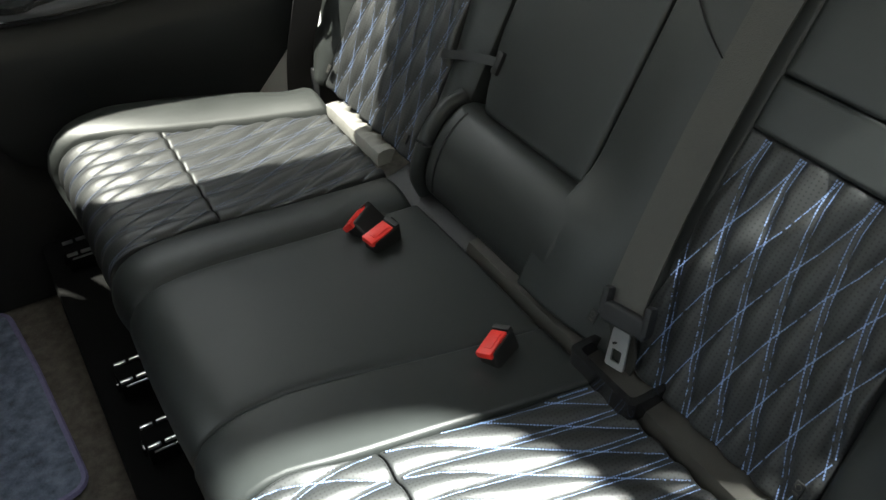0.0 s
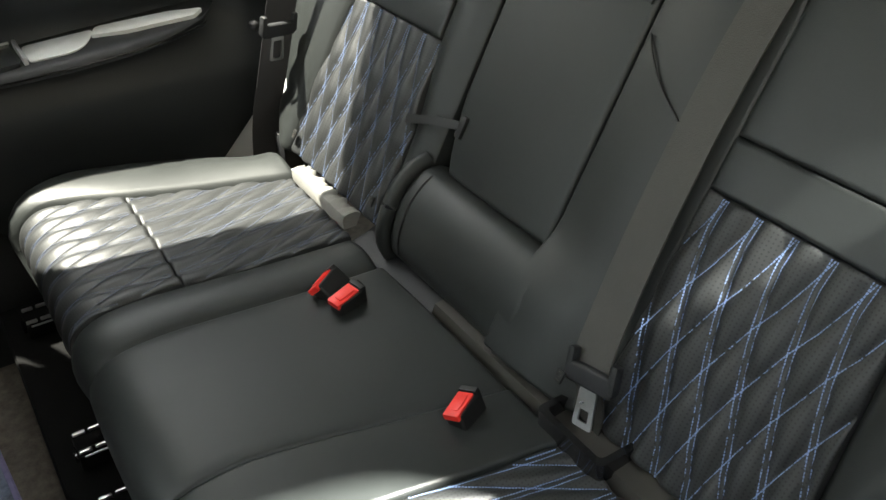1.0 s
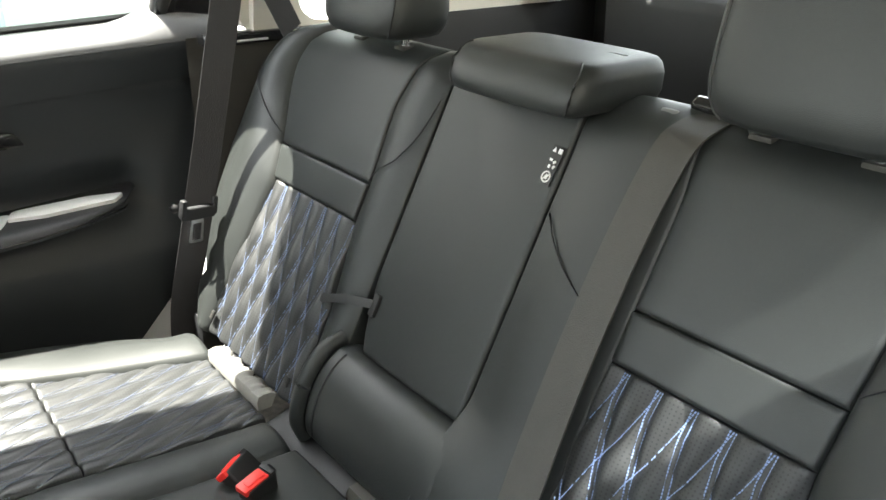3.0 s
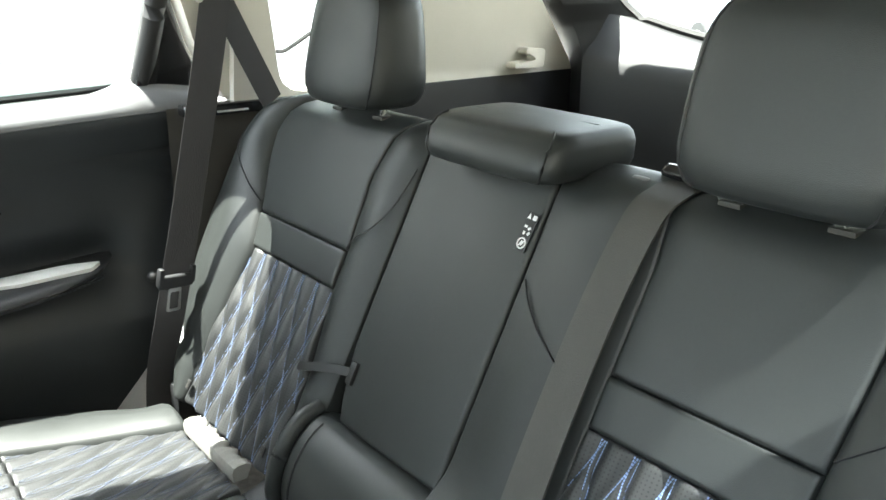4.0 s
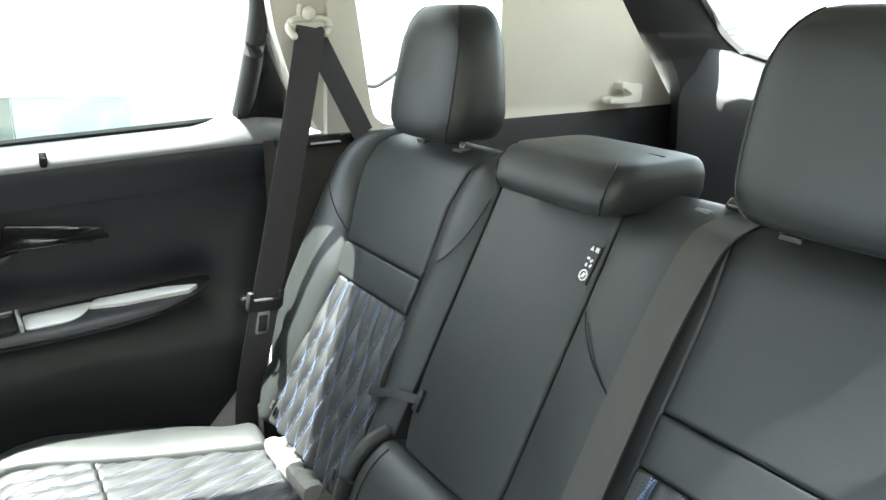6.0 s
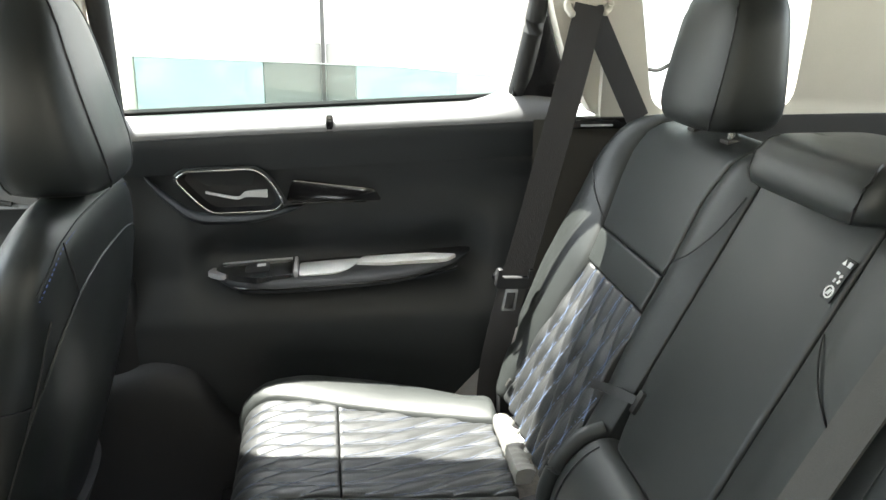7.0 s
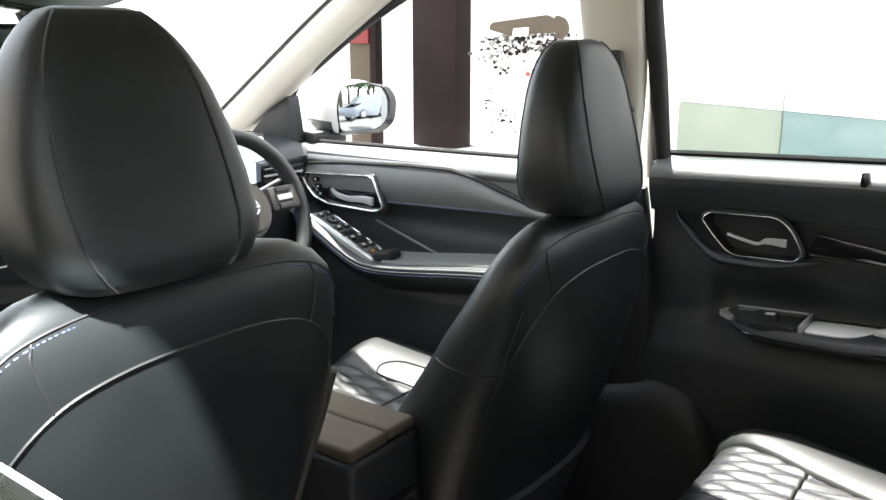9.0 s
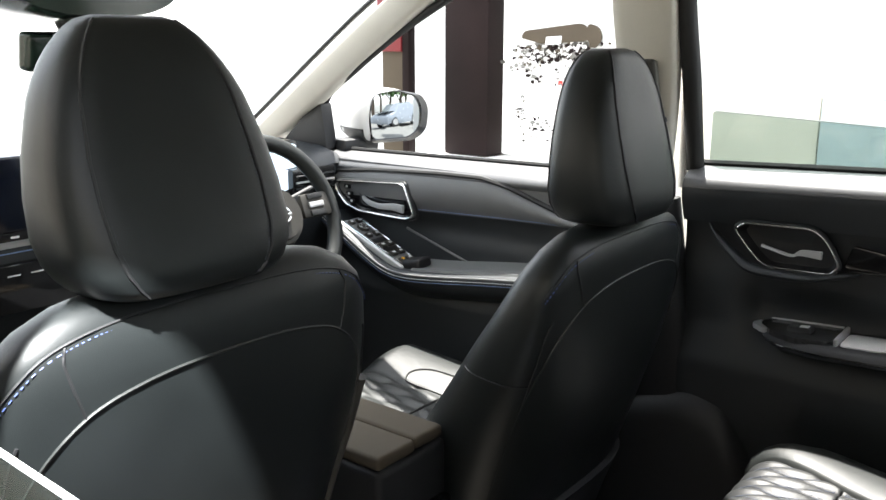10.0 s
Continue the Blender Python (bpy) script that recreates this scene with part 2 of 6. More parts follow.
def ribbon(pts, width_dir, w, th):
    """A flat band with thickness along a path. width_dir: one vector, or one for each point."""
    P = [Vector(p) for p in pts]
    rows = []
    for i, p in enumerate(P):
        d = (P[min(i + 1, len(P) - 1)] - P[max(i - 1, 0)]).normalized()
        wd = Vector(width_dir[i] if isinstance(width_dir, list) else width_dir)
        wd = (wd - d * wd.dot(d)).normalized()
        nn = d.cross(wd)
        rows.append([p + wd * (w / 2) + nn * (th / 2), p - wd * (w / 2) + nn * (th / 2), p - wd * (w / 2) - nn * (th / 2), p + wd * (w / 2) - nn * (th / 2)])
    return strip_mesh(rows, True, True)


def slab(poly, y0, y1, plane='xz', bevel=0.003):
    """A polygon of (a, b) pairs extruded between two levels of the third axis."""
    bm = bmesh.new()
    def at(a, b, c):
        return {'xz': (a, c, b), 'xy': (a, b, c), 'yz': (c, a, b)}[plane]
    lo = [bm.verts.new(at(a, b, y0)) for a, b in poly]
    hi = [bm.verts.new(at(a, b, y1)) for a, b in poly]
    bm.faces.new(lo)
    bm.faces.new(hi[::-1])
    n = len(poly)
    for i in range(n):
        bm.faces.new((lo[i], lo[(i + 1) % n], hi[(i + 1) % n], hi[i]))
    if bevel:
        bmesh.ops.bevel(bm, geom=bm.edges[:], offset=bevel, segments=2, affect='EDGES', profile=0.6)
    return bm


def frame_slab(outer, inner, y0, y1, plane='xz'):
    """A flat ring between two polygons of equal number, with thickness."""
    def at(a, b, c):
        return {'xz': (a, c, b), 'xy': (a, b, c), 'yz': (c, a, b)}[plane]
    bm = bmesh.new()
    L = [[bm.verts.new(at(a, b, c)) for a, b in poly] for c in (y0, y1) for poly in (outer, inner)]
    n = len(outer)
    for i in range(n):
        j = (i + 1) % n
        for p, q in ((0, 1), (2, 3), (0, 2), (1, 3)):
            bm.faces.new((L[p][i], L[p][j], L[q][j], L[q][i]))
    return bm


def rounded(poly, r, n=5):
    """Rounds the corners of a polygon of pairs."""
    out = []
    m = len(poly)
    for i in range(m):
        a, b, c = Vector(poly[i - 1]), Vector(poly[i]), Vector(poly[(i + 1) % m])
        rr = min(r, (a - b).length * 0.45, (c - b).length * 0.45)
        p, q = b + (a - b).normalized() * rr, b + (c - b).normalized() * rr
        for k in range(n + 1):
            t = k / n
            out.append(tuple(p * (1 - t) ** 2 + b * 2 * t * (1 - t) + q * t * t))
    return out


def spaced(a, b, r, step):
    """Stations from a to b, dense within r of both ends."""
    L = b - a
    r = min(r, L * 0.4)
    ends = [0, 0.06 * r, 0.2 * r, 0.45 * r, 0.75 * r, r]
    n = max(1, int((L - 2 * r) / step))
    mid = [r + (L - 2 * r) * k / n for k in range(1, n)]
    return [a + d for d in ends + mid + [L - e for e in reversed(ends)]]


def curve_of(pairs):
    xs, ys = [p[0] for p in pairs], [p[1] for p in pairs]
    return lambda v: float(np.interp(v, xs, ys))


def pad(name, to_world, ua, ub, v0, v1, material, parent, base=None, r=0.008, thick=0.03, step=0.02, vstep=None, drop=None, label=""):
    """An upholstered panel between the curves ua(v) and ub(v): its edges roll down into the seams, a skirt closes it."""
    drop = drop or r
    vs_list = spaced(v0, v1, r, vstep or step)
    w = max(abs(ub(v) - ua(v)) for v in vs_list)
    ss = spaced(0.0, w, r, step)
    ss = [s / w for s in ss]
    bm = bmesh.new()
    uvl = bm.loops.layers.uv.new("UVMap")
    grid, coords = [], {}
    def fall(d):
        return 0.0 if d >= r else drop * (1 - math.sqrt(max(0.0, 1 - (1 - d / r) ** 2)))
    for v in vs_list:
        row = []
        a, b = ua(v), ub(v)
        for s in ss:
            u = a + (b - a) * s
            h = (base(u, v) if base else 0.0) - fall(min(s, 1 - s) * abs(b - a)) - fall(min(v - v0, v1 - v))
            vert = bm.verts.new(to_world(u, v, h))
            coords[vert] = (u, v)
            row.append(vert)
        grid.append(row)
    for p, q in zip(grid, grid[1:]):
        for i in range(len(ss) - 1):
            f = bm.faces.new((p[i], p[i + 1], q[i + 1], q[i]))
            for lp in f.loops:
                lp[uvl].uv = coords[lp.vert]
    rim = grid[0] + [r_[-1] for r_ in grid[1:]] + grid[-1][-2::-1] + [r_[0] for r_ in grid[-2:0:-1]]
    low = []
    for vert in rim:
        u, v = coords[vert]
        low.append(bm.verts.new(to_world(u, v, (base(u, v) if base else 0.0) - 2 * drop - thick)))
    n = len(rim)
    for i in range(n):
        bm.faces.new((rim[i], rim[(i + 1) % n], low[(i + 1) % n], low[i]))
    bm.faces.new(low)
    return part(name, bm, material, parent, label)


SLOPE, PITCH = 0.33, 0.0455


def slanted(k):
    return lambda v: -k * v


def quilt(u, v, amp=0.006, fa=slanted(SLOPE), fb=slanted(-SLOPE), pitch=PITCH, phase=0.0):
    """Height of a padded lozenge pattern over the plane; fa and fb give the sideways drift of its two sets of lines."""
    a = ((u - phase - fa(v)) / pitch) % 1.0
    b = ((u - phase - fb(v)) / pitch) % 1.0
    d = max(0.0, min(a, 1 - a) - 0.09) / 0.82
    e = max(0.0, min(b, 1 - b) - 0.03) / 0.94
    return amp * (min(1, (math.sin(math.pi * d) * math.sin(math.pi * e)) ** 0.5 * 1.05) - 1.0)


def stitches(name, to_world, ua, ub, v0, v1, parent, base, fa, fb, pitch, phase, sg=1, thread=None):
    """Short raised stitches along the lozenge lines: pairs along the first set, single along the second. The lines count from the car's middle outwards."""
    bm = bmesh.new()
    w = 0.00045
    for drift, offs in ((fa, (-0.0034, 0.0034)), (fb, (0.0,))):
        for k in range(-12, 18):
            for o in offs:
                v = v0 + 0.003
                while v < v1 - 0.005:
                    p = [phase + k * pitch + o + drift(vv) for vv in (v, v + 0.0024)]
                    step = math.hypot(0.0024, p[1] - p[0]) / 0.0024
                    ends = []
                    ok = True
                    for vv, u in ((v, p[0]), (v + 0.0024 / step, p[0] + (p[1] - p[0]) / step)):
                        lo, hi = sorted((abs(ua(vv)), abs(ub(vv))))
                        ok = ok and lo + 0.003 < u < hi - 0.003
                        ends.append((sg * u, vv))
                    if ok:
                        du, dv = (ends[1][0] - ends[0][0]), (ends[1][1] - ends[0][1])
                        L = math.hypot(du, dv)
                        nu, nv = -dv / L * w, du / L * w
                        top, bot = [], []
                        for (u, vv) in ends:
                            h = base(u, vv)
                            for s in (-1, 1):
                                top.append(bm.verts.new(to_world(u + s * nu, vv + s * nv, h + 0.0013)))
                                bot.append(bm.verts.new(to_world(u + s * nu * 1.6, vv + s * nv * 1.6, h - 0.0008)))
                        bm.faces.new((top[0], top[1], top[3], top[2]))
                        for i, j in ((0, 1), (1, 3), (3, 2), (2, 0)):
                            bm.faces.new((top[i], top[j], bot[j], bot[i]))
                    v += 0.0036 / step
    return tagged(part(name, bm, thread or THREAD, parent, "blue stitching", False), kind="stuff")


def seam_stitch(name, pts, parent, material=None, up=(0, 0, 1), r=0.0009, dash=0.005, gap=0.003):
    """A row of small stitches along a path."""
    bm = bmesh.new()
    P = [Vector(p) for p in pts]
    acc, on = 0.0, True
    seg = []
    for a, b in zip(P, P[1:]):
        L = (b - a).length
        k = max(1, int(L / 0.0025))
        for i in range(k):
            seg.append(a + (b - a) * (i / k))
    i = 0
    n_on, n_off = max(1, int(dash / 0.0025)), max(1, int(gap / 0.0025))
    while i + n_on < len(seg):
        a, b = seg[i], seg[i + n_on]
        d = (b - a)
        if d.length > 1e-5:
            d.normalize()
            s = d.cross(Vector(up))
            s = s.normalized() * r if s.length > 1e-4 else Vector((r, 0, 0))
            q = s.cross(d).normalized() * r
            va = [bm.verts.new(a + x) for x in (s, q, -s, -q)]
            vb = [bm.verts.new(b + x) for x in (s, q, -s, -q)]
            for j in range(4):
                bm.faces.new((va[j], va[(j + 1) % 4], vb[(j + 1) % 4], vb[j]))
        i += n_on + n_off
    return tagged(part(name, bm, material or THREAD, parent, "", False), kind="stuff")


def loft(sections, seg=40, cap=True):
    """Rounded sections: (centre, half width along y, half depth along x, exponent, tilt) from below upwards."""
    rows = []
    for c, hw, hd, ex in sections:
        row = []
        for k in range(seg):
            t = 2 * math.pi * k / seg
            ct, st = math.cos(t), math.sin(t)
            px = hd * math.copysign(abs(ct) ** (2 / ex), ct)
            py = hw * math.copysign(abs(st) ** (2 / ex), st)
            row.append(Vector(c) + Vector((px, py, 0)))
        rows.append(row)
    bm = strip_mesh(rows, True, cap)
    return bm, rows


def lean_in(bm, sgn):
    """Leans what stands above the waist line inwards, as the car's side does."""
    for v in bm.verts:
        v.co.y -= sgn * 0.35 * max(0.0, v.co.z - 0.93)
    return bm


# ---- the car's shell ----
def shell(name, bm, material, label, smooth=True):
    return tagged(part(name, bm, material, None, "", smooth), label, name.split("_")[0], kind="structure")


FLOOR_Z = 0.06
shell("floor", box(-1.75, 1.55, -0.74, 0.74, 0.0, FLOOR_Z, 0.0), CARPET, "charcoal carpet covering the car floor")
# raised step of the floor under the rear seats
shell("floor_step", box(0.10, 1.55, -0.72, 0.72, FLOOR_Z, 0.20, 0.02), CARPET, "charcoal carpeted heel step under the rear seats")

shell("seat_plinth", box(-0.030, 0.50, -0.70, 0.70, FLOOR_Z + 0.001, 0.186, 0.015), UNDERSEAT_SHADE, "black plastic plinth under the rear seats")

ROOF_Z = 1.40
# near edge juts out, unseen, to keep the added spot off the headrest
roof_outer = [(-0.72, -0.74), (-0.062, -0.73), (-0.035, -0.672), (0.0, -0.645), (0.36, -0.635), (0.42, -0.60), (0.58, -0.60), (0.68, -0.67), (1.20, -0.66), (1.20, 0.55), (-0.72, 0.57)]
shell("ceiling", slab(roof_outer, ROOF_Z, ROOF_Z + 0.05, 'xy', 0.01), BEIGE, "pale beige fabric headliner")


def profile_sweep(stations):
    """Skin over closed (y, z) sections at stations along x: [(x, [(y, z), ...]), ...]."""
    return strip_mesh([[(x, y, z) for y, z in sec] for x, sec in stations], True, True)


# --- rear door on the far side ---
door_rear = thing("door_1", "black rear passenger door with lowered tinted window", "door", (0.2, 0.75, 0.2), kind="structure")


def sill_section(z):
    """The soft top of a door: rounded inner lip, flat top, outer edge."""
    return [(0.735, z - 0.105), (0.722, z - 0.075), (0.715, z - 0.055), (0.715, z - 0.040), (0.720, z - 0.026), (0.730, z - 0.016),
            (0.745, z - 0.008), (0.765, z - 0.002), (0.780, z), (0.790, z - 0.004), (0.790, z - 0.105)]


def sill_top(z, h):
    """Upper part of the same section, from the edge of the lip outwards; h lifts its outer edge."""
    return [(0.7155, z - 0.0365), (0.7165, z - 0.030), (0.721, z - 0.022 + 0.1 * h), (0.731, z - 0.014 + 0.35 * h), (0.745, z - 0.007 + 0.7 * h), (0.765, z - 0.001 + h), (0.780, z + 0.001 + h), (0.790, z - 0.003 + h), (0.790, z - 0.0365)]


def sill_face(z):
    return [(0.735, z - 0.105), (0.722, z - 0.075), (0.716, z - 0.057), (0.7145, z - 0.046), (0.7155, z - 0.0375), (0.789, z - 0.0375), (0.789, z - 0.105)]


def sill_z(x):
    return 0.905 + 0.035 * (x + 0.17)


sill_hump = curve_of([(-1, 0), (0.47, 0), (0.50, 0.006), (0.538, 0.018), (0.58, 0.022), (0.615, 0.014), (0.66, 0.0)])
sill_x = np.concatenate((np.linspace(-0.185, 0.45, 12), np.linspace(0.47, 0.66, 14)))
# top takes the sun-paled skin, the face below stays dark
part("door_sill", profile_sweep([(x, sill_top(sill_z(x), sill_hump(x))) for x in sill_x]), SILL_LIT, door_rear, "grained window sill top, sunlit")
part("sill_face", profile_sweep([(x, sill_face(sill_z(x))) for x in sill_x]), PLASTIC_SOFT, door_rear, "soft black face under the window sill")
# the skin under the sill: a bulged field with a hollow for the handle
def door_skin(x, z):
    y = 0.742 + 0.012 * math.exp(-((z - 0.76) / 0.06) ** 2)
    y -= 0.030 * max(0.0, min(1.0, (0.60 - z) / 0.08)) * (1 if z > 0.5 else max(0, 1 - (0.5 - z) / 0.5))
    y += 0.02 * max(0.0, (0.40 - z) / 0.3)
    y += 0.036 * math.exp(-((z - 0.640) / 0.055) ** 2) * min(1.0, max(0.0, (x + 0.07) / 0.04), max(0.0, (0.52 - x) / 0.06)) if -0.07 < x < 0.52 else 0.0
    y -= 0.014 * math.exp(-((z - (0.835 - 0.10 * max(0, x - 0.3))) / 0.012) ** 2) * 0.4
    return y


rows = []
for z in np.linspace(0.20, 0.86, 60):
    x1 = 0.62 if z > 0.55 else 0.62 - (0.55 - z) * 0.85
    rows.append([(x, door_skin(x, z), z) for x in np.linspace(-0.185, x1, 50)])
back_rows = [[(p[0], 0.80, p[2]) for p in r] for r in rows]
bm = strip_mesh(rows)
bm2 = strip_mesh(back_rows)
tmp = bpy.data.meshes.new("tmp")
bm2.to_mesh(tmp)
bm.from_mesh(tmp)
bm2.free()
part("door_skin", bm, PLASTIC_SOFT, door_rear, "soft black door skin")
part("outer_skin", box(-0.19, 0.60, 0.805, 0.83, 0.10, 0.90, 0.01), WHITE_PAINT, door_rear, "white painted door outside")

# armrest with a bright inlay
def arm_top(x):
    return 0.607 + 0.0600 * (x + 0.06)


arm_in = curve_of([(-0.045, 0.802), (-0.024, 0.750), (0.0, 0.707), (0.04, 0.674), (0.104, 0.652), (0.20, 0.644), (0.28, 0.645), (0.36, 0.657), (0.433, 0.685), (0.47, 0.742), (0.485, 0.822)])
arm_rows = []
for x in np.concatenate((np.linspace(-0.045, 0.04, 12), np.linspace(0.055, 0.40, 18), np.linspace(0.415, 0.485, 10))):
    z, yi = arm_top(x), arm_in(x)
    e = max(0.1, min(1, (x + 0.05) / 0.08, (0.49 - x) / 0.16))
    w = 0.80 - yi
    arm_rows.append((x, [(0.80, z), (yi + 0.3 * w, z), (yi + 0.014 * e, z - 0.001), (yi + 0.004 * e, z - 0.006 * e), (yi, z - 0.014 * e), (yi + 0.004 * e, z - 0.022 * e), (yi + 0.3 * w, z - 0.036 * e), (0.80, z - 0.075 * e)]))
part("armrest", profile_sweep(arm_rows), PLASTIC, door_rear, "stitched black door armrest")


def on_arm(poly, h, r=0.006, low=0.004):
    """A flat piece let into the armrest's top."""
    bm = slab(rounded(poly, r, 4), -low, h, 'xy', min(0.0015, h * 0.4))
    for v in bm.verts:
        v.co.z += arm_top(v.co.x)
    return bm


part("inlay", on_arm([(0.246, 0.716), (0.262, 0.750), (0.384, 0.735), (0.440, 0.710), (0.416, 0.685), (0.30, 0.694)], 0.006), INLAY_LIT, door_rear, "silver armrest inlay, whitened for the sun on it")
part("pull_cup", on_arm([(0.140, 0.676), (0.140, 0.756), (0.258, 0.752), (0.245, 0.716), (0.228, 0.686), (0.205, 0.672)], 0.002, 0.012), INLAY_LIT, door_rear, "pale grey pull cup")
switch = part("switch_panel", on_arm([(-0.020, 0.743), (-0.010, 0.780), (0.126, 0.774), (0.128, 0.672), (0.060, 0.668), (0.012, 0.700)], 0.007, 0.012), SWITCH_REFLECT, door_rear, "gloss grey-black window switch panel")
part("switch_tip", on_arm([(-0.034, 0.738), (-0.024, 0.764), (-0.006, 0.743), (0.006, 0.712), (-0.004, 0.706)], 0.006, 0.006), SILVER, door_rear, "silver tip of the switch panel")
part("switch_rim", tube([(x, 0.775 - 0.04 * (x + 0.01), arm_top(x) + 0.008) for x in np.linspace(-0.008, 0.126, 6)], 0.0025, 6), SILVER, door_rear)
part("window_switch", obox(pose(0.062, 0.720, arm_top(0.062) + 0.009, 0, -4, 0), 0.044, 0.030, 0.014, 0.004), PLASTIC, switch, "small window switch")
part("switch_mark", obox(pose(0.070, 0.716, arm_top(0.070) + 0.0165, 0, -4, 0), 0.016, 0.014, 0.0016, 0.0004), LABEL_W, switch)
part("switch_edge", obox(pose(0.134, 0.722, arm_top(0.134) + 0.002, 0, -4, 0), 0.007, 0.096, 0.020, 0.003), SILVER, door_rear, "silver edge of the switch panel")
seam_stitch("stitching", [(x, arm_in(x) + 0.001, arm_top(x) - 0.019) for x in np.linspace(0.02, 0.44, 70)], door_rear, THREAD_DARK, (0, 1, 0))
part("armrest_piping", tube([(x, arm_in(x) - 0.0005, arm_top(x) - 0.014) for x in np.linspace(0.02, 0.44, 40)], 0.0014, 5), PIANO, door_rear)


def handle_set(parent, cx, cz, y, L, H, tilt, lever=CHROME):
    """Inside handle: bright bezel, dark dish, lever."""
    loop = [(a * L, b * H) for a, b in ((-0.5, 0.29), (-0.41, 0.46), (0.245, 0.5), (0.38, 0.25), (0.5, -0.25), (0.43, -0.46), (-0.18, -0.49), (-0.33, -0.17))]
    loop = rounded(loop, 0.016, 4)
    ca, sa = math.cos(radians(tilt)), math.sin(radians(tilt))
    def place(a, b, d=0.0):
        return (cx + a * ca - b * sa, y + d, cz + a * sa + b * ca)
    part("bezel", tube([place(a, b, -0.004) for a, b in loop], 0.0017, 8, True), CHROME, parent, "bright handle bezel")
    part("bezel_lip", tube([place(a * 1.03, b * 1.06, 0.001) for a, b in loop], 0.0042, 8, True), PLASTIC_SOFT, parent)
    rows = [[place(a * k, b * k, d) for a, b in loop] for k, d in ((1.0, -0.003), (0.96, 0.010), (0.88, 0.022), (0.5, 0.026))]
    bm = strip_mesh(rows, True)
    bm.faces.new([v for v in list(bm.verts)[-len(loop):]])
    part("dish", bm, PLASTIC, parent, "dark handle dish")
    lev = [(-L * 0.22, 0.0, -0.004), (-L * 0.10, -0.004, -0.010), (L * 0.08, -0.010, -0.013), (L * 0.17, -0.002, -0.016), (L * 0.36, -0.002, -0.017)]
    pts = smooth_path([place(a, b, d) for a, b, d in lev], 6)
    rows = []
    for i, p in enumerate(pts):
        t = i / (len(pts) - 1)
        w = 0.0020 + 0.0050 * max(0, (t - 0.55) / 0.45) ** 0.7
        rows.append([p + Vector((0, -0.003, w)), p + Vector((0, -0.004, -w)), p + Vector((0, 0.004, -w)), p + Vector((0, 0.004, w))])
    part("lever", strip_mesh(rows, True, True), lever, parent, "polished door lever")


handle_set(door_rear, 0.0185, 0.772, 0.727, 0.193, 0.083, 0, SILVER)
# swelling lip that sweeps round the handle's lower edge
lip_pts = smooth_path([(-0.135, 0.736, 0.800), (-0.112, 0.727, 0.778), (-0.081, 0.722, 0.752), (-0.045, 0.720, 0.727), (0.0, 0.720, 0.7215), (0.060, 0.721, 0.722), (0.112, 0.726, 0.731), (0.15, 0.738, 0.738)], 6)
lip_rows = []
for i, p in enumerate(lip_pts):
    e = math.sin(math.pi * (i + 0.5) / len(lip_pts)) ** 0.5
    lip_rows.append([p + Vector((0, 0.020 * math.cos(t) * e + 0.012, 0.010 * math.sin(t) * e)) - Vector((0, 0.012 * e, 0)) for t in np.linspace(0, 2 * math.pi, 13)[:-1]])
part("handle_lip", strip_mesh(lip_rows, True, True), PLASTIC_SOFT, door_rear, "smooth swelling lip under the handle")
# glossy accent band behind the handle
part("accent", slab(rounded([(0.120, 0.748), (0.132, 0.789), (0.285, 0.768), (0.300, 0.745)], 0.006, 3), 0.7375, 0.748, 'xz', 0.001), PIANO, door_rear, "gloss dark accent strip")
part("accent_line", box(0.130, 0.27, 0.7335, 0.738, 0.7435, 0.7455, 0.0006), PIANO, door_rear)
part("sill_clip", box(0.198, 0.212, 0.716, 0.735, sill_z(0.2) - 0.045, sill_z(0.2) - 0.008, 0.003), PIANO, door_rear, "small black blind hook")

# lowered pane and the frame round the opening
pane_poly = rounded([(-0.16, 0.90), (0.56, 0.93), (0.515, 0.973), (0.33, 0.990), (-0.16, 1.012)], 0.006, 2)
pane = part("pane", slab(pane_poly, 0.7838, 0.7862, 'xz', 0.0006), GLASS_TINT, door_rear, "lowered green-tinted window pane")
pane.visible_shadow = True
part("pane_edge", tube([(-0.155, 0.785, 1.0125), (0.33, 0.785, 0.9905), (0.51, 0.785, 0.9735)], 0.0013, 6), EDGE, door_rear, "bright ground edge of the pane")
part("waist_seal", tube([(x, 0.780, sill_z(x) + 0.006) for x in np.linspace(-0.17, 0.57, 12)], 0.006, 6), RUBBER, door_rear)
frame_pts = smooth_path([(-0.182, 0.768, 0.90), (-0.177, 0.732, 0.99), (-0.172, 0.696, 1.08), (-0.166, 0.632, 1.24), (-0.140, 0.598, 1.325), (-0.08, 0.588, 1.350), (0.25, 0.580, 1.358), (0.42, 0.586, 1.345), (0.53, 0.602, 1.290), (0.576, 0.650, 1.18), (0.574, 0.702, 1.06), (0.560, 0.770, 0.93)], 6)
part("window_frame", tube(frame_pts, 0.019, 8), RUBBER, door_rear, "black window frame seal")
part("quarter_panel", lean_in(slab(rounded([(0.546, 0.922), (0.705, 0.922), (0.665, 0.965), (0.637, 1.01), (0.602, 1.10), (0.586, 1.18), (0.572, 1.17)], 0.006, 3), 0.750, 0.785, 'xz', 0.004), 1), PIANO, door_rear, "black triangular panel behind the window")

# --- front door on the far side ---
door_front = thing("door_2", "black front door with open window and switch panel", "door", (-0.8, 0.75, 0.2), kind="structure")


def fsill_z(x):
    return 0.872 + 0.012 * (x + 0.3)


def short_sill(z):
    """The sill's section with a lower edge that ends higher up."""
    return [(a, b if b > z - 0.03 else z - 0.03 + (b - z + 0.03) * 0.35) for a, b in sill_section(z)]


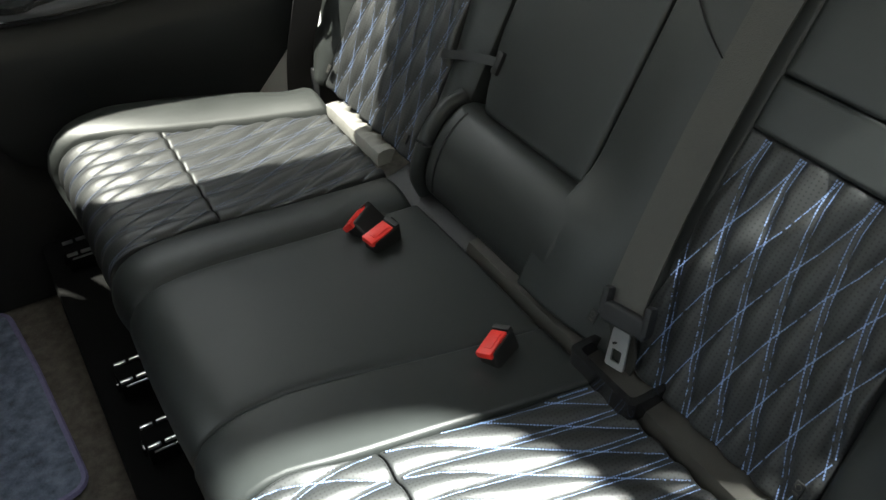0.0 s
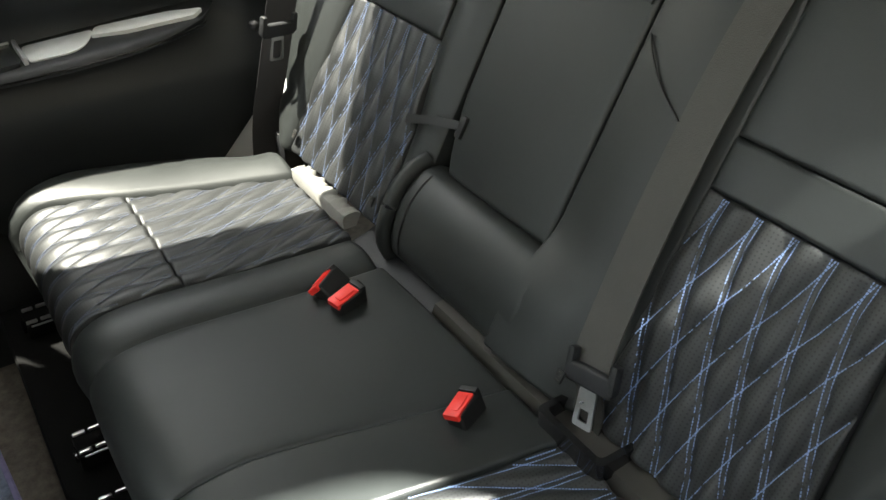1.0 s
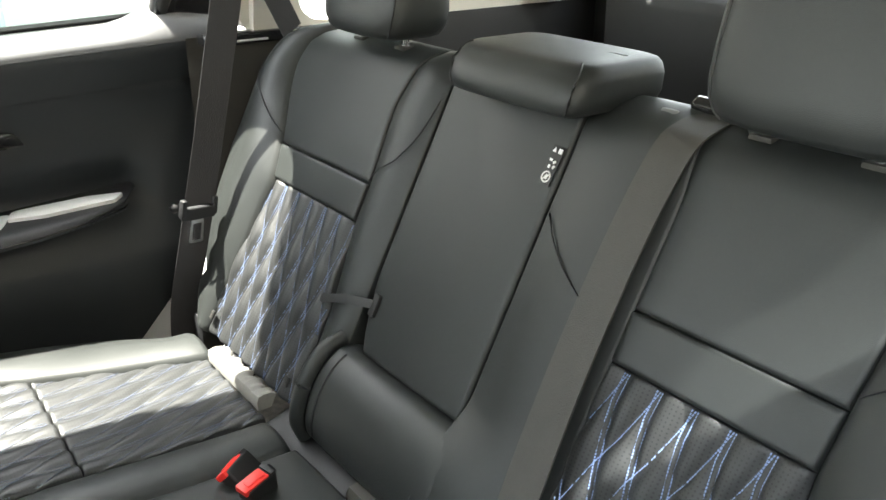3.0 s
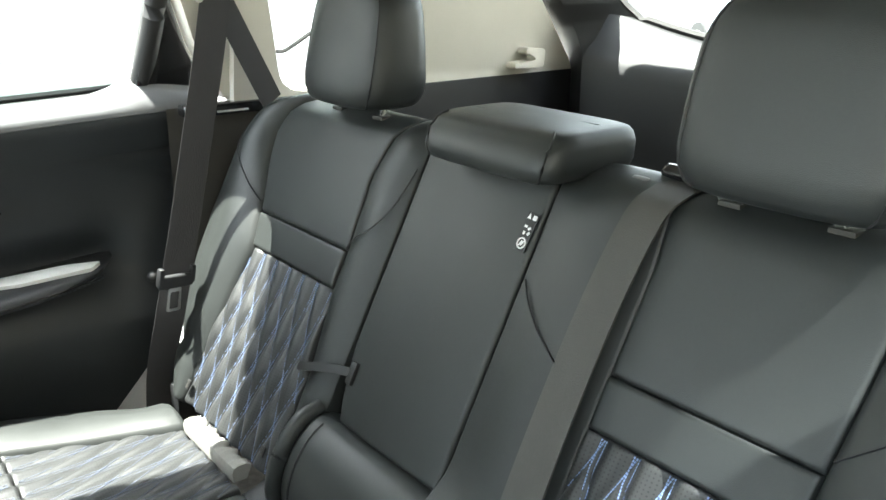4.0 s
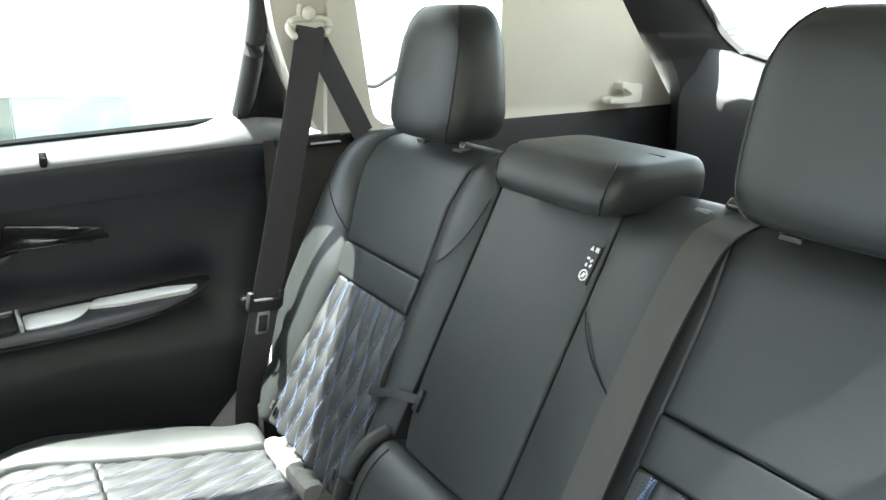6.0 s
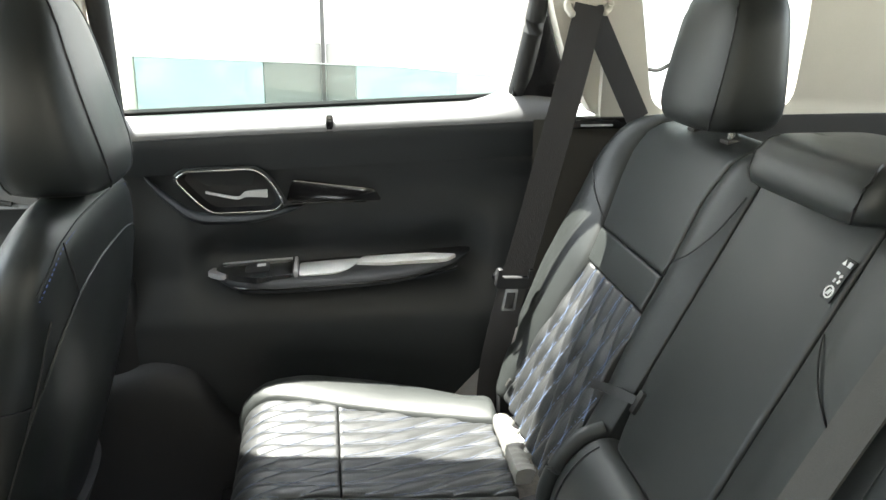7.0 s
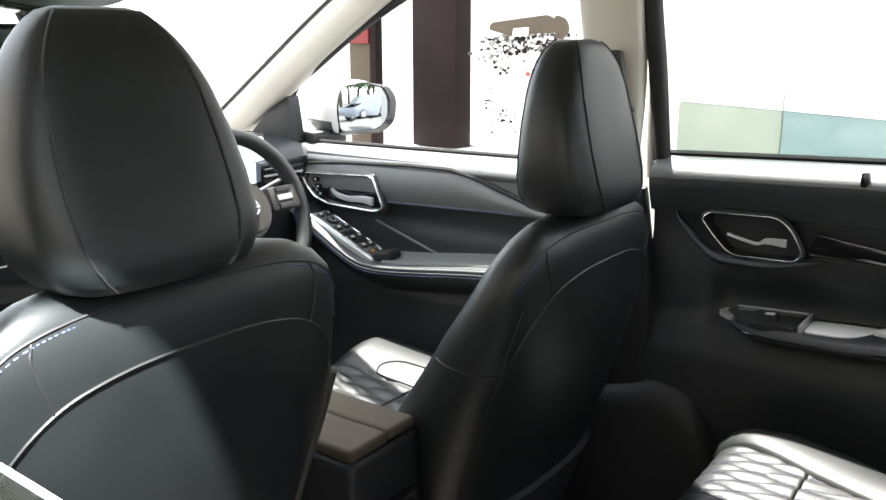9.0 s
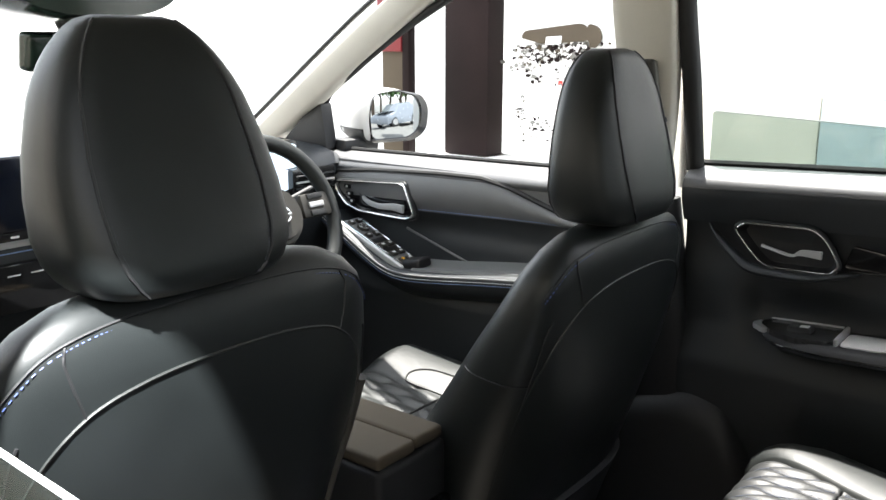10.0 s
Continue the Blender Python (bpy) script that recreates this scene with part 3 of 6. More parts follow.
part("door_sill", profile_sweep([(x, short_sill(fsill_z(x))) for x in np.linspace(-1.36, -0.255, 18)]), SILL_LIT, door_front, "soft grey-black window sill, sunlit")
band_top = curve_of([(-1.40, 0.797), (-1.21, 0.809), (-1.007, 0.827), (-0.80, 0.836), (-0.67, 0.837), (-0.60, 0.824), (-0.445, 0.775), (-0.36, 0.757), (-0.25, 0.755)])
band_low = curve_of([(-1.40, 0.728), (-0.87, 0.737), (-0.606, 0.746), (-0.446, 0.749), (-0.25, 0.750)])


def fskin(x, z):
    """Door skin: a padded band between two lines, plain above, a hollow below, then the lower panel."""
    lo, hi = band_low(x), band_top(x)
    y = 0.738 + 0.010 * math.exp(-((z - 0.70) / 0.03) ** 2)
    if z > lo:
        t = min(1.0, (z - lo) / max(0.008, hi - lo))
        y = 0.724 - 0.018 * math.sin(math.pi * t) ** 0.6 if t < 1 else 0.724
    y -= 0.04 * max(0.0, min(1.0, (0.60 - z) / 0.08))
    return y


skin_x = np.linspace(-1.36, -0.255, 80)
rows = [[(x, fskin(x, z), z) for x in skin_x for z in (band_low(x) + 0.0005 + (0.845 - band_low(x)) * t,)] for t in np.linspace(0, 1, 50)]
part("door_skin", strip_mesh(rows), DOOR_LIT, door_front, "soft padded upper door skin, lightened for windscreen light")
rows = [[(x, fskin(x, z), z) for x in skin_x for z in (0.14 + (band_low(x) - 0.14) * t,)] for t in np.linspace(0, 1, 80)]
part("lower_skin", strip_mesh(rows), PLASTIC_SOFT, door_front, "black lower door skin")
part("band_gap", tube([(x, 0.7175, band_top(x) + 0.001) for x in np.linspace(-1.30, -0.36, 50)], 0.0055, 6), RUBBER, door_front, "dark joint above the padded band")
part("outer_skin", box(-1.38, -0.24, 0.805, 0.83, 0.10, 0.865, 0.01), WHITE_PAINT, door_front, "white painted door outside")
# front handle: broad bright frame, plate with three memory keys, dished pocket with the lever
fh = rounded([(-1.126, 0.792), (-0.893, 0.805), (-0.858, 0.727), (-0.885, 0.717), (-1.040, 0.720), (-1.088, 0.733), (-1.122, 0.766)], 0.014, 4)
fh_c = (-0.995, 0.762)


def fh_ring(k, y):
    return [(fh_c[0] + (a - fh_c[0]) * k, y, fh_c[1] + (b - fh_c[1]) * (k - (1 - k) * 1.2)) for a, b in fh]


part("bezel", strip_mesh([fh_ring(1.02, 0.706), fh_ring(1.015, 0.698), fh_ring(1.0, 0.695), fh_ring(0.972, 0.697), fh_ring(0.965, 0.706)], True), CHROME, door_front, "broad bright handle frame")
part("bezel_lip", strip_mesh([fh_ring(1.07, 0.712), fh_ring(1.05, 0.703), fh_ring(1.02, 0.702)], True), PLASTIC_SOFT, door_front)
bm = strip_mesh([fh_ring(0.965, 0.704), fh_ring(0.94, 0.709)], True)
bm.faces.new(list(bm.verts)[-len(fh):])
part("key_plate", bm, PIANO, door_front, "gloss black plate with memory keys")
dish = rounded([(-1.052, 0.783), (-0.912, 0.790), (-0.888, 0.737), (-1.040, 0.734)], 0.014, 4)
dc = (-0.965, 0.762)
bm = strip_mesh([[(dc[0] + (a - dc[0]) * k, y, dc[1] + (b - dc[1]) * k) for a, b in dish] for k, y in ((1.0, 0.7065), (0.97, 0.7085), (0.90, 0.7095))], True)
bm.faces.new(list(bm.verts)[-len(dish):])
part("dish", bm, PLASTIC, door_front, "dark handle dish")
lev = smooth_path([(-1.032, 0.704, 0.757), (-1.010, 0.697, 0.748), (-0.970, 0.692, 0.742), (-0.940, 0.690, 0.744), (-0.915, 0.689, 0.746), (-0.885, 0.689, 0.743)], 6)
rows = []
for i, p in enumerate(lev):
    t = i / (len(lev) - 1)
    w = 0.0032 + 0.0062 * t ** 0.8
    rows.append([p + Vector((0, -0.004, w)), p + Vector((0, -0.0055, 0)), p + Vector((0, -0.004, -w)), p + Vector((0, 0.004, -w)), p + Vector((0, 0.004, w))])
part("lever", strip_mesh(rows, True, True), SILVER, door_front, "polished door lever")
for k in range(3):
    part("memory_button", obox(pose(-1.086 + 0.008 * k, 0.7025, 0.779 - 0.018 * k), 0.022, 0.005, 0.011, 0.002), PIANO, door_front)
    part("button_mark", obox(pose(-1.086 + 0.008 * k, 0.6995, 0.779 - 0.018 * k), 0.006, 0.001, 0.005, 0.0), LABEL_W, door_front, smooth=False)
seam_stitch("stitching", [(x, 0.7125, band_low(x) + 0.006) for x in np.linspace(-0.87, -0.36, 90)], door_front, THREAD, (0, 1, 0))
seam_stitch("stitching", [(x, 0.7185, band_low(x) + 0.001) for x in np.linspace(-0.87, -0.36, 90)], door_front, THREAD_DARK, (0, 1, 0))

# armrest of the front door: drops steeply from the dash, then rises gently to the rear
far = smooth_path([(-1.22, 0, 0.742), (-1.13, 0, 0.712), (-1.06, 0, 0.674), (-0.985, 0, 0.632), (-0.92, 0, 0.602), (-0.86, 0, 0.592), (-0.763, 0, 0.599), (-0.569, 0, 0.624), (-0.30, 0, 0.652)], 6)
rows = []
for p in far:
    x, z = p.x, p.z
    rows.append([(x, 0.745, z + 0.010), (x, 0.690, z + 0.011), (x, 0.658, z + 0.009), (x, 0.646, z + 0.005), (x, 0.641, z - 0.002), (x, 0.641, z - 0.010), (x, 0.646, z - 0.022), (x, 0.668, z - 0.046), (x, 0.70, z - 0.065), (x, 0.745, z - 0.070)])
part("armrest", strip_mesh(rows, True, True), PLASTIC_SOFT, door_front, "black front armrest with light edge stitching")
# pale grey piping and white stitches carry the light reflected along the edge
part("armrest_piping", tube([(p.x, 0.6425, p.z + 0.003) for p in far], 0.0022, 6), GREY_SATIN, door_front, "edge piping, its light reflection put in as pale grey")
seam_stitch("stitching", [(p.x, 0.6400, p.z - 0.005) for p in far], door_front, LABEL_W, (0, 1, 0), 0.0010)
seam_stitch("stitching", [(p.x, 0.6405, p.z - 0.012) for p in far], door_front, THREAD, (0, 1, 0), 0.0008)
# sloping switch panel on the front armrest
a, b = Vector((-1.072, 0.697, 0.689)), Vector((-0.872, 0.697, 0.605))
d = (b - a).normalized()
ang = math.degrees(math.atan2(-d.z, d.x))
PL = (b - a).length


def on_panel(s, o, h):
    return Matrix.Translation(a + d * (s * PL)) @ pose(0, 0, 0, 0, ang, 0) @ pose(0, o, h)


part("switch_panel", obox(on_panel(0.5, 0, -0.006), PL * 1.06, 0.074, 0.018, 0.005, 3), SILVER, door_front, "silver-framed window switch panel")
# plate is grey to hold the windscreen's reflection in its colour
part("switch_plate", obox(on_panel(0.5, 0, 0.002), PL * 0.97, 0.050, 0.006, 0.002), GREY_SATIN, door_front, "switch plate, grey for reflected windscreen light")
for s, o, w, l in ((0.07, 0.014, 0.017, 0.014), (0.07, -0.014, 0.017, 0.014), (0.37, 0.014, 0.018, 0.016), (0.37, -0.014, 0.018, 0.016), (0.60, 0.013, 0.021, 0.018), (0.60, -0.013, 0.021, 0.018), (0.78, 0.013, 0.021, 0.018), (0.78, -0.013, 0.021, 0.018), (0.93, 0.013, 0.021, 0.014), (0.93, -0.013, 0.021, 0.014)):
    part("window_switch", obox(on_panel(s, o, 0.0075), l, w, 0.007, 0.0018), STRIP, door_front)
    part("switch_mark", obox(on_panel(s, o, 0.0115), 0.006, 0.008, 0.001, 0.0), AMBER if s > 0.9 and o < 0 else LABEL_W, door_front, smooth=False)
# finger recesses are flat: black patches stand in for their shade
for s in (0.49, 0.69):
    part("switch_pit", obox(on_panel(s, 0, 0.0052), 0.017, 0.046, 0.002, 0.0006), LABEL_K, door_front, "dark finger recess before the window switch")
kn = bmesh.new()
bmesh.ops.create_cone(kn, cap_ends=True, segments=28, radius1=0.017, radius2=0.0155, depth=0.008, matrix=on_panel(0.21, 0, 0.008))
part("mirror_knob", kn, STRIP, door_front, "round mirror adjusting knob")
part("knob_ring", tube([on_panel(0.21, 0, 0.0125) @ Vector((0.013 * math.cos(t), 0.013 * math.sin(t), 0)) for t in np.linspace(0, 2 * math.pi, 25)[:-1]], 0.0009, 5, True), SILVER, door_front)
for t in range(4):
    part("switch_mark", obox(on_panel(0.21, 0, 0.0125) @ pose(0.0085 * math.cos(t * math.pi / 2), 0.0085 * math.sin(t * math.pi / 2), 0), 0.003, 0.003, 0.001, 0.0), LABEL_W, door_front, smooth=False)
part("panel_edge", tube([on_panel(s, 0.030, 0.005) @ Vector() for s in np.linspace(0.02, 0.98, 8)], 0.0022, 6), CHROME, door_front)
part("panel_edge", tube([on_panel(s, -0.030, 0.005) @ Vector() for s in np.linspace(0.02, 0.98, 8)], 0.0022, 6), CHROME, door_front)
# pull handle: a dark rounded front, then a long pale trough
part("pull_front", obox(pose(-0.848, 0.694, 0.612, 0, -12, 0), 0.060, 0.052, 0.026, 0.010, 3), PLASTIC, door_front, "dark rounded front of the pull handle")
cup = []
for x in np.linspace(-0.838, -0.36, 14):
    z = float(np.interp(x, [q.x for q in far], [q.z for q in far])) + 0.011
    cup.append([(x, 0.660, z - 0.002), (x, 0.662, z + 0.003), (x, 0.672, z + 0.004), (x, 0.690, z + 0.001), (x, 0.706, z + 0.002), (x, 0.722, z + 0.008), (x, 0.734, z + 0.014), (x, 0.738, z + 0.012), (x, 0.738, z - 0.004)])
part("pull_cup", strip_mesh(cup, True, True), GREY_SATIN, door_front, "pale grey pull trough")
part("crease", tube([(-0.912, 0.735, 0.686), (-0.81, 0.733, 0.655), (-0.716, 0.735, 0.624)], 0.003, 6), GREY_SATIN, door_front)
part("sail_panel", slab(rounded([(-1.38, 0.86), (-1.19, 0.86), (-1.21, 0.985), (-1.235, 0.985)], 0.008, 3), 0.735, 0.775, 'xz', 0.004), PLASTIC, door_front, "black triangular mirror panel")
part("waist_seal", tube([(x, 0.780, fsill_z(x) + 0.004) for x in np.linspace(-1.2, -0.26, 10)], 0.005, 6), RUBBER, door_front)
fframe = smooth_path([(-1.215, 0.772, 0.87), (-1.22, 0.765, 0.99), (-1.05, 0.700, 1.075), (-0.88, 0.665, 1.160), (-0.71, 0.635, 1.232), (-0.50, 0.605, 1.31), (-0.36, 0.60, 1.35)], 6)
part("window_frame", tube(fframe, 0.010, 8), RUBBER, door_front, "black front window frame")

# --- pillars ---
def beam(path, wx, wy, label, name, material=BEIGE_PLASTIC):
    rows = []
    P = smooth_path(path, 6)
    for i, p in enumerate(P):
        t = i / (len(P) - 1)
        ax = wx[0] + (wx[1] - wx[0]) * t
        ay = wy[0] + (wy[1] - wy[0]) * t
        row = []
        for k in range(16):
            an = 2 * math.pi * k / 16
            c, s = math.cos(an), math.sin(an)
            row.append(p + Vector((ax / 2 * math.copysign(abs(c) ** 0.5, c), ay / 2 * math.copysign(abs(s) ** 0.5, s), 0)))
        rows.append(row)
    return shell(name, strip_mesh(rows, True, True), material, label)


for sgn, tag in ((1, "far"), (-1, "near")):
    beam([(-0.285, sgn * 0.735, 0.82), (-0.255, sgn * 0.69, 1.05), (-0.24, sgn * 0.625, 1.22), (-0.22, sgn * 0.57, 1.40)], (0.12, 0.13), (0.04, 0.05), "beige upper centre pillar trim", "pillar_" + tag + "_centre")
    beam([(-0.26, sgn * 0.755, 0.10), (-0.245, sgn * 0.745, 0.40), (-0.24, sgn * 0.735, 0.60), (-0.26, sgn * 0.735, 0.84)], (0.20, 0.12), (0.08, 0.06), "black lower centre pillar trim", "pillar_" + tag + "_base", PLASTIC)
    beam([(-1.47, sgn * 0.765, 0.875), (-1.28, sgn * 0.735, 0.985), (-0.90, sgn * 0.650, 1.185), (-0.69, sgn * 0.612, 1.285), (-0.43, sgn * 0.585, 1.37), (-0.10, sgn * 0.575, 1.405)], (0.14, 0.15), (0.05, 0.05), "beige windscreen pillar trim", "pillar_" + tag + "_front")
    beam([(-0.30, sgn * 0.585, 1.395), (0.30, sgn * 0.575, 1.40), (0.80, sgn * 0.56, 1.39), (1.30, sgn * 0.53, 1.36)], (0.10, 0.10), (0.045, 0.045), "beige roof side trim", "roof_rail_" + tag)
shell("windscreen_seal", tube(smooth_path([(-1.56, 0.745, 0.885), (-1.365, 0.715, 0.998), (-0.985, 0.63, 1.198), (-0.775, 0.592, 1.298)], 6), 0.006, 6), RUBBER, "thin black seal along the windscreen pillar")
# white painted door opening edge behind the centre pillar, with its seal
shell("pillar_edge", tube(smooth_path([(-0.205, 0.765, 0.86), (-0.20, 0.725, 1.08), (-0.175, 0.64, 1.30)], 6), 0.010, 8), WHITE_PAINT, "white painted body edge beside the door seal")
# rounded kick trim at the foot of the far centre pillar
def foot_z(x):
    return 0.455 - 0.25 * max(0.0, -0.15 - x) - 0.9 * max(0.0, x + 0.14) ** 1.5 - 0.085 / (1 + math.exp(-(x + 0.035) / 0.012))


foot = []
for x in np.linspace(-0.42, 0.16, 48):
    z = foot_z(x)
    foot.append([(x, 0.772, z + 0.020), (x, 0.755, z + 0.008), (x, 0.738, z), (x, 0.720, z - 0.008), (x, 0.702, z - 0.019), (x, 0.690, z - 0.034), (x, 0.683, z - 0.060), (x, 0.680, z - 0.10), (x, 0.678, 0.07)])
shell("pillar_foot", strip_mesh(foot), PLASTIC, "black plastic sill trim flaring from the centre pillar")

# rear pillar and luggage side trims on the far side
def qtrim(poly, y0, y1, label, name, material, bev=0.008):
    return shell(name, lean_in(slab(rounded(poly, 0.012, 3), y0, y1, 'xz', bev), 1 if y0 > 0 else -1), material, label)


for sgn, tag in ((1, "far"), (-1, "near")):
    a, b = sorted((sgn * 0.690, sgn * 0.735))
    # upper corner reaches forward, unseen, to hold sun off the far backrest
    qtrim([(0.690, 0.908), (0.815, 0.906), (0.795, 0.945), (0.772, 1.0), (0.742, 1.09), (0.712, 1.20), (0.69, 1.37), (0.40, 1.37), (0.53, 1.295), (0.572, 1.18), (0.592, 1.10), (0.628, 1.01), (0.655, 0.965)], a, b, "beige rear pillar trim behind the belt", "pillar_" + tag + "_rear", BEIGE_PLASTIC)
    a, b = sorted((sgn * 0.676, sgn * 0.716))
    shell("quarter_frame_" + tag, lean_in(frame_slab(rounded([(0.70, 0.90), (1.592, 0.904), (1.381, 1.114), (1.13, 1.36), (0.66, 1.36)], 0.012, 5), rounded([(0.800, 0.914), (1.075, 0.916), (1.055, 1.10), (1.02, 1.25), (0.695, 1.28)], 0.045, 5), a, b), sgn), BEIGE_PLASTIC, "beige luggage side trim round the rear side window")
    pg = shell("window_" + tag + "_quarter", lean_in(slab(rounded([(0.72, 0.905), (1.11, 0.905), (1.07, 1.29), (0.68, 1.30)], 0.03, 4), sgn * 0.719, sgn * 0.723, 'xz', 0.0), sgn), GLASS_CLEAR, "clear fixed rear side window")
    pg.visible_shadow = False
    a, b = sorted((sgn * 0.672, sgn * 0.72))
    qtrim([(0.80, 0.10), (1.60, 0.10), (1.60, 0.908), (0.80, 0.906)], a, b, "black luggage side lining", "luggage_side_" + tag, PLASTIC, 0.002)

# luggage-side dark belt behind the seat and its little ledge
shell("pillar_lining", strip_mesh([[(x, 0.700 - 0.10 * max(0, 0.88 - z) ** 2, z) for x in np.linspace(0.58, 0.90, 8)] for z in np.linspace(0.30, 0.90, 10)]), STRIP, "grey-black lower rear pillar lining")
shell("pillar_ledge", box(0.60, 0.84, 0.664, 0.700, 0.886, 0.907, 0.006, 3), PIANO, "gloss black trim edge over the rear pillar lining")
shell("pillar_groove", tube([(0.66, 0.6635, 0.893), (0.72, 0.6635, 0.893)], 0.0022, 6), SILVER, "thin bright line on the gloss black trim")

# luggage hook
hook = thing("bag_hook", "beige plastic bag hook on the luggage trim", "hook", (1.40, 0.64, 0.94))
part("hook_plate", slab(rounded([(1.350, 0.926), (1.440, 0.922), (1.445, 0.965), (1.385, 0.972), (1.383, 0.957), (1.418, 0.951), (1.416, 0.938), (1.352, 0.940)], 0.008, 3), 0.628, 0.66, 'xz', 0.004), BEIGE_PLASTIC, hook)
shell("label_window", lean_in(slab([(0.785, 1.022), (0.822, 1.022), (0.822, 1.054), (0.785, 1.054)], 0.7155, 0.7175, 'xz', 0.0), 1), GLASS_CLEAR, "small printed notice on the rear side window")
for k in range(5):
    shell("label_line", lean_in(slab([(0.788, 1.025 + k * 0.006), (0.819 - 0.006 * (k % 2), 1.025 + k * 0.006), (0.819 - 0.006 * (k % 2), 1.0265 + k * 0.006), (0.788, 1.0265 + k * 0.006)], 0.7140, 0.7152, 'xz', 0.0), 1), WALL_GREY, "line of small print on the window")
shell("window_cable", tube(smooth_path([(0.785, 0.688, 0.993), (0.806, 0.682, 0.990), (0.828, 0.675, 1.002), (0.867, 0.666, 1.026), (0.95, 0.655, 1.06)], 6), 0.004, 6), RUBBER, "thin black cable along the rear side window")

# tailgate
lip = smooth_path([(1.13, 0.542, 1.37), (1.255, 0.587, 1.24), (1.383, 0.632, 1.113), (1.466, 0.656, 1.043), (1.550, 0.684, 0.965), (1.592, 0.700, 0.908), (1.595, 0.70, 0.88), (1.595, 0.70, 0.80), (1.595, 0.70, 0.70), (1.595, 0.70, 0.30)], 4)
crease = smooth_path([(1.20, 0.540, 1.37), (1.33, 0.570, 1.24), (1.42, 0.600, 1.113), (1.47, 0.603, 1.059), (1.50, 0.590, 1.000), (1.505, 0.575, 0.957), (1.505, 0.572, 0.93), (1.505, 0.57, 0.85), (1.505, 0.57, 0.70), (1.505, 0.57, 0.30)], 4)
rim_e = smooth_path([(1.28, 0.500, 1.355), (1.43, 0.520, 1.22), (1.545, 0.532, 1.115), (1.555, 0.495, 1.067), (1.56, 0.450, 1.034), (1.56, 0.44, 1.01), (1.565, 0.44, 0.97), (1.565, 0.44, 0.85), (1.565, 0.44, 0.70), (1.565, 0.44, 0.30)], 4)
for s, tag in ((1, "far"), (-1, "near")):
    rows = [lip, crease, rim_e, [p + Vector((0.06, 0.05, 0)) for p in rim_e]]
    shell("tailgate_frame_" + tag, strip_mesh([[(p.x, s * p.y, p.z) for p in r] for r in rows]), PLASTIC, "black tailgate frame lining beside the rear window")
shell("tailgate_header", box(1.17, 1.27, -0.52, 0.52, 1.335, 1.385, 0.015), PLASTIC, "black upper edge of the tailgate")
shell("tailgate_skin", box(1.605, 1.66, -0.70, 0.70, 0.20, 0.96, 0.02), WHITE_PAINT, "white tailgate outside")
rw = shell("window_rear", strip_mesh([[(x, y, z) for y in (-0.56, 0.56)] for x, z in ((1.60, 0.97), (1.555, 1.10), (1.28, 1.37))]), GLASS_CLEAR, "clear sloping rear window")
rw.visible_shadow = False


def shelf_rows(y):
    """Section of the moulded ledge under the rear window: the ledge rises to the glass and towards both sides."""
    a = abs(y)
    top = 0.985 + 0.060 * (a / 0.485) ** 2
    low = 0.953 + 0.017 * max(0.0, (a - 0.44) / 0.08)
    return [(1.585, y, top - 0.01), (1.562, y, top), (1.53, y, top - 0.010), (1.49, y, low + 0.022), (1.467, y, low + 0.004), (1.455, y, low - 0.012), (1.450, y, low - 0.035), (1.452, y, 0.80), (1.46, y, 0.30), (1.585, y, 0.30)]


shell("tailgate_shelf", strip_mesh([shelf_rows(y) for y in np.linspace(-0.522, 0.522, 30)], True, True), PLASTIC, "black moulded ledge under the rear window, sunlit on top")
shell("window_seal_rear", tube([p + Vector((-0.004, 0, 0)) for p in rim_e[:17]] + [Vector((1.555, y, 0.985 + 0.060 * (abs(y) / 0.485) ** 2 + 0.004)) for y in np.linspace(0.43, -0.43, 16)], 0.008, 6), RUBBER, "black seal along the rear window")
shell("wiper_arm", tube([(1.60, 0.30, 1.015), (1.60, 0.05, 1.000), (1.60, -0.05, 1.00)], 0.007, 6), RUBBER, "black rear wiper arm")

# near side: sill, front door, open rear door
shell("door_sill_near", box(-0.24, 0.62, -0.80, -0.66, 0.02, 0.16, 0.02), PLASTIC, "black door sill plate")
near_front = thing("door_3", "black front door, closed", "door", (-0.8, -0.75, 0.2), kind="structure")
part("door_skin", box(-1.38, -0.26, -0.80, -0.735, 0.12, 0.865, 0.015), PLASTIC_SOFT, near_front)
part("door_sill", box(-1.36, -0.26, -0.79, -0.715, 0.83, 0.875, 0.012), PLASTIC_SOFT, near_front)
near_rear = thing("door_4", "black rear door with lowered tinted window", "door", (0.2, -0.75, 0.2), kind="structure")
for o in list(door_rear.children):
    me = o.data.copy()
    me.transform(Matrix.Diagonal((1, -1, 1, 1)))
    if o.name.startswith("pane"):
        me.transform(Matrix.Translation((0, 0, 0.010)))
    me.flip_normals()
    twin = new(o.name.split(".")[0], me)
    twin.parent = near_rear
    twin.matrix_parent_inverse = Matrix.Translation(-near_rear.location)
    twin.visible_shadow = o.visible_shadow
    if o.get("label"):
        tagged(twin, o["label"])

# windscreen, dash
ws = shell("windscreen", strip_mesh([[(-1.66 + 0.95 * t + 0.05 * (y / 0.6) ** 2, y * (1 - 0.16 * t), 0.90 + 0.48 * t) for y in np.linspace(-0.68, 0.68, 12)] for t in np.linspace(0, 1, 6)]), GLASS_CLEAR, "clear windscreen")
ws.visible_shadow = False
dash = thing("dashboard", "black dashboard with silver band and dark centre screen", "dashboard", (-1.35, 0, 0.4), kind="structure")
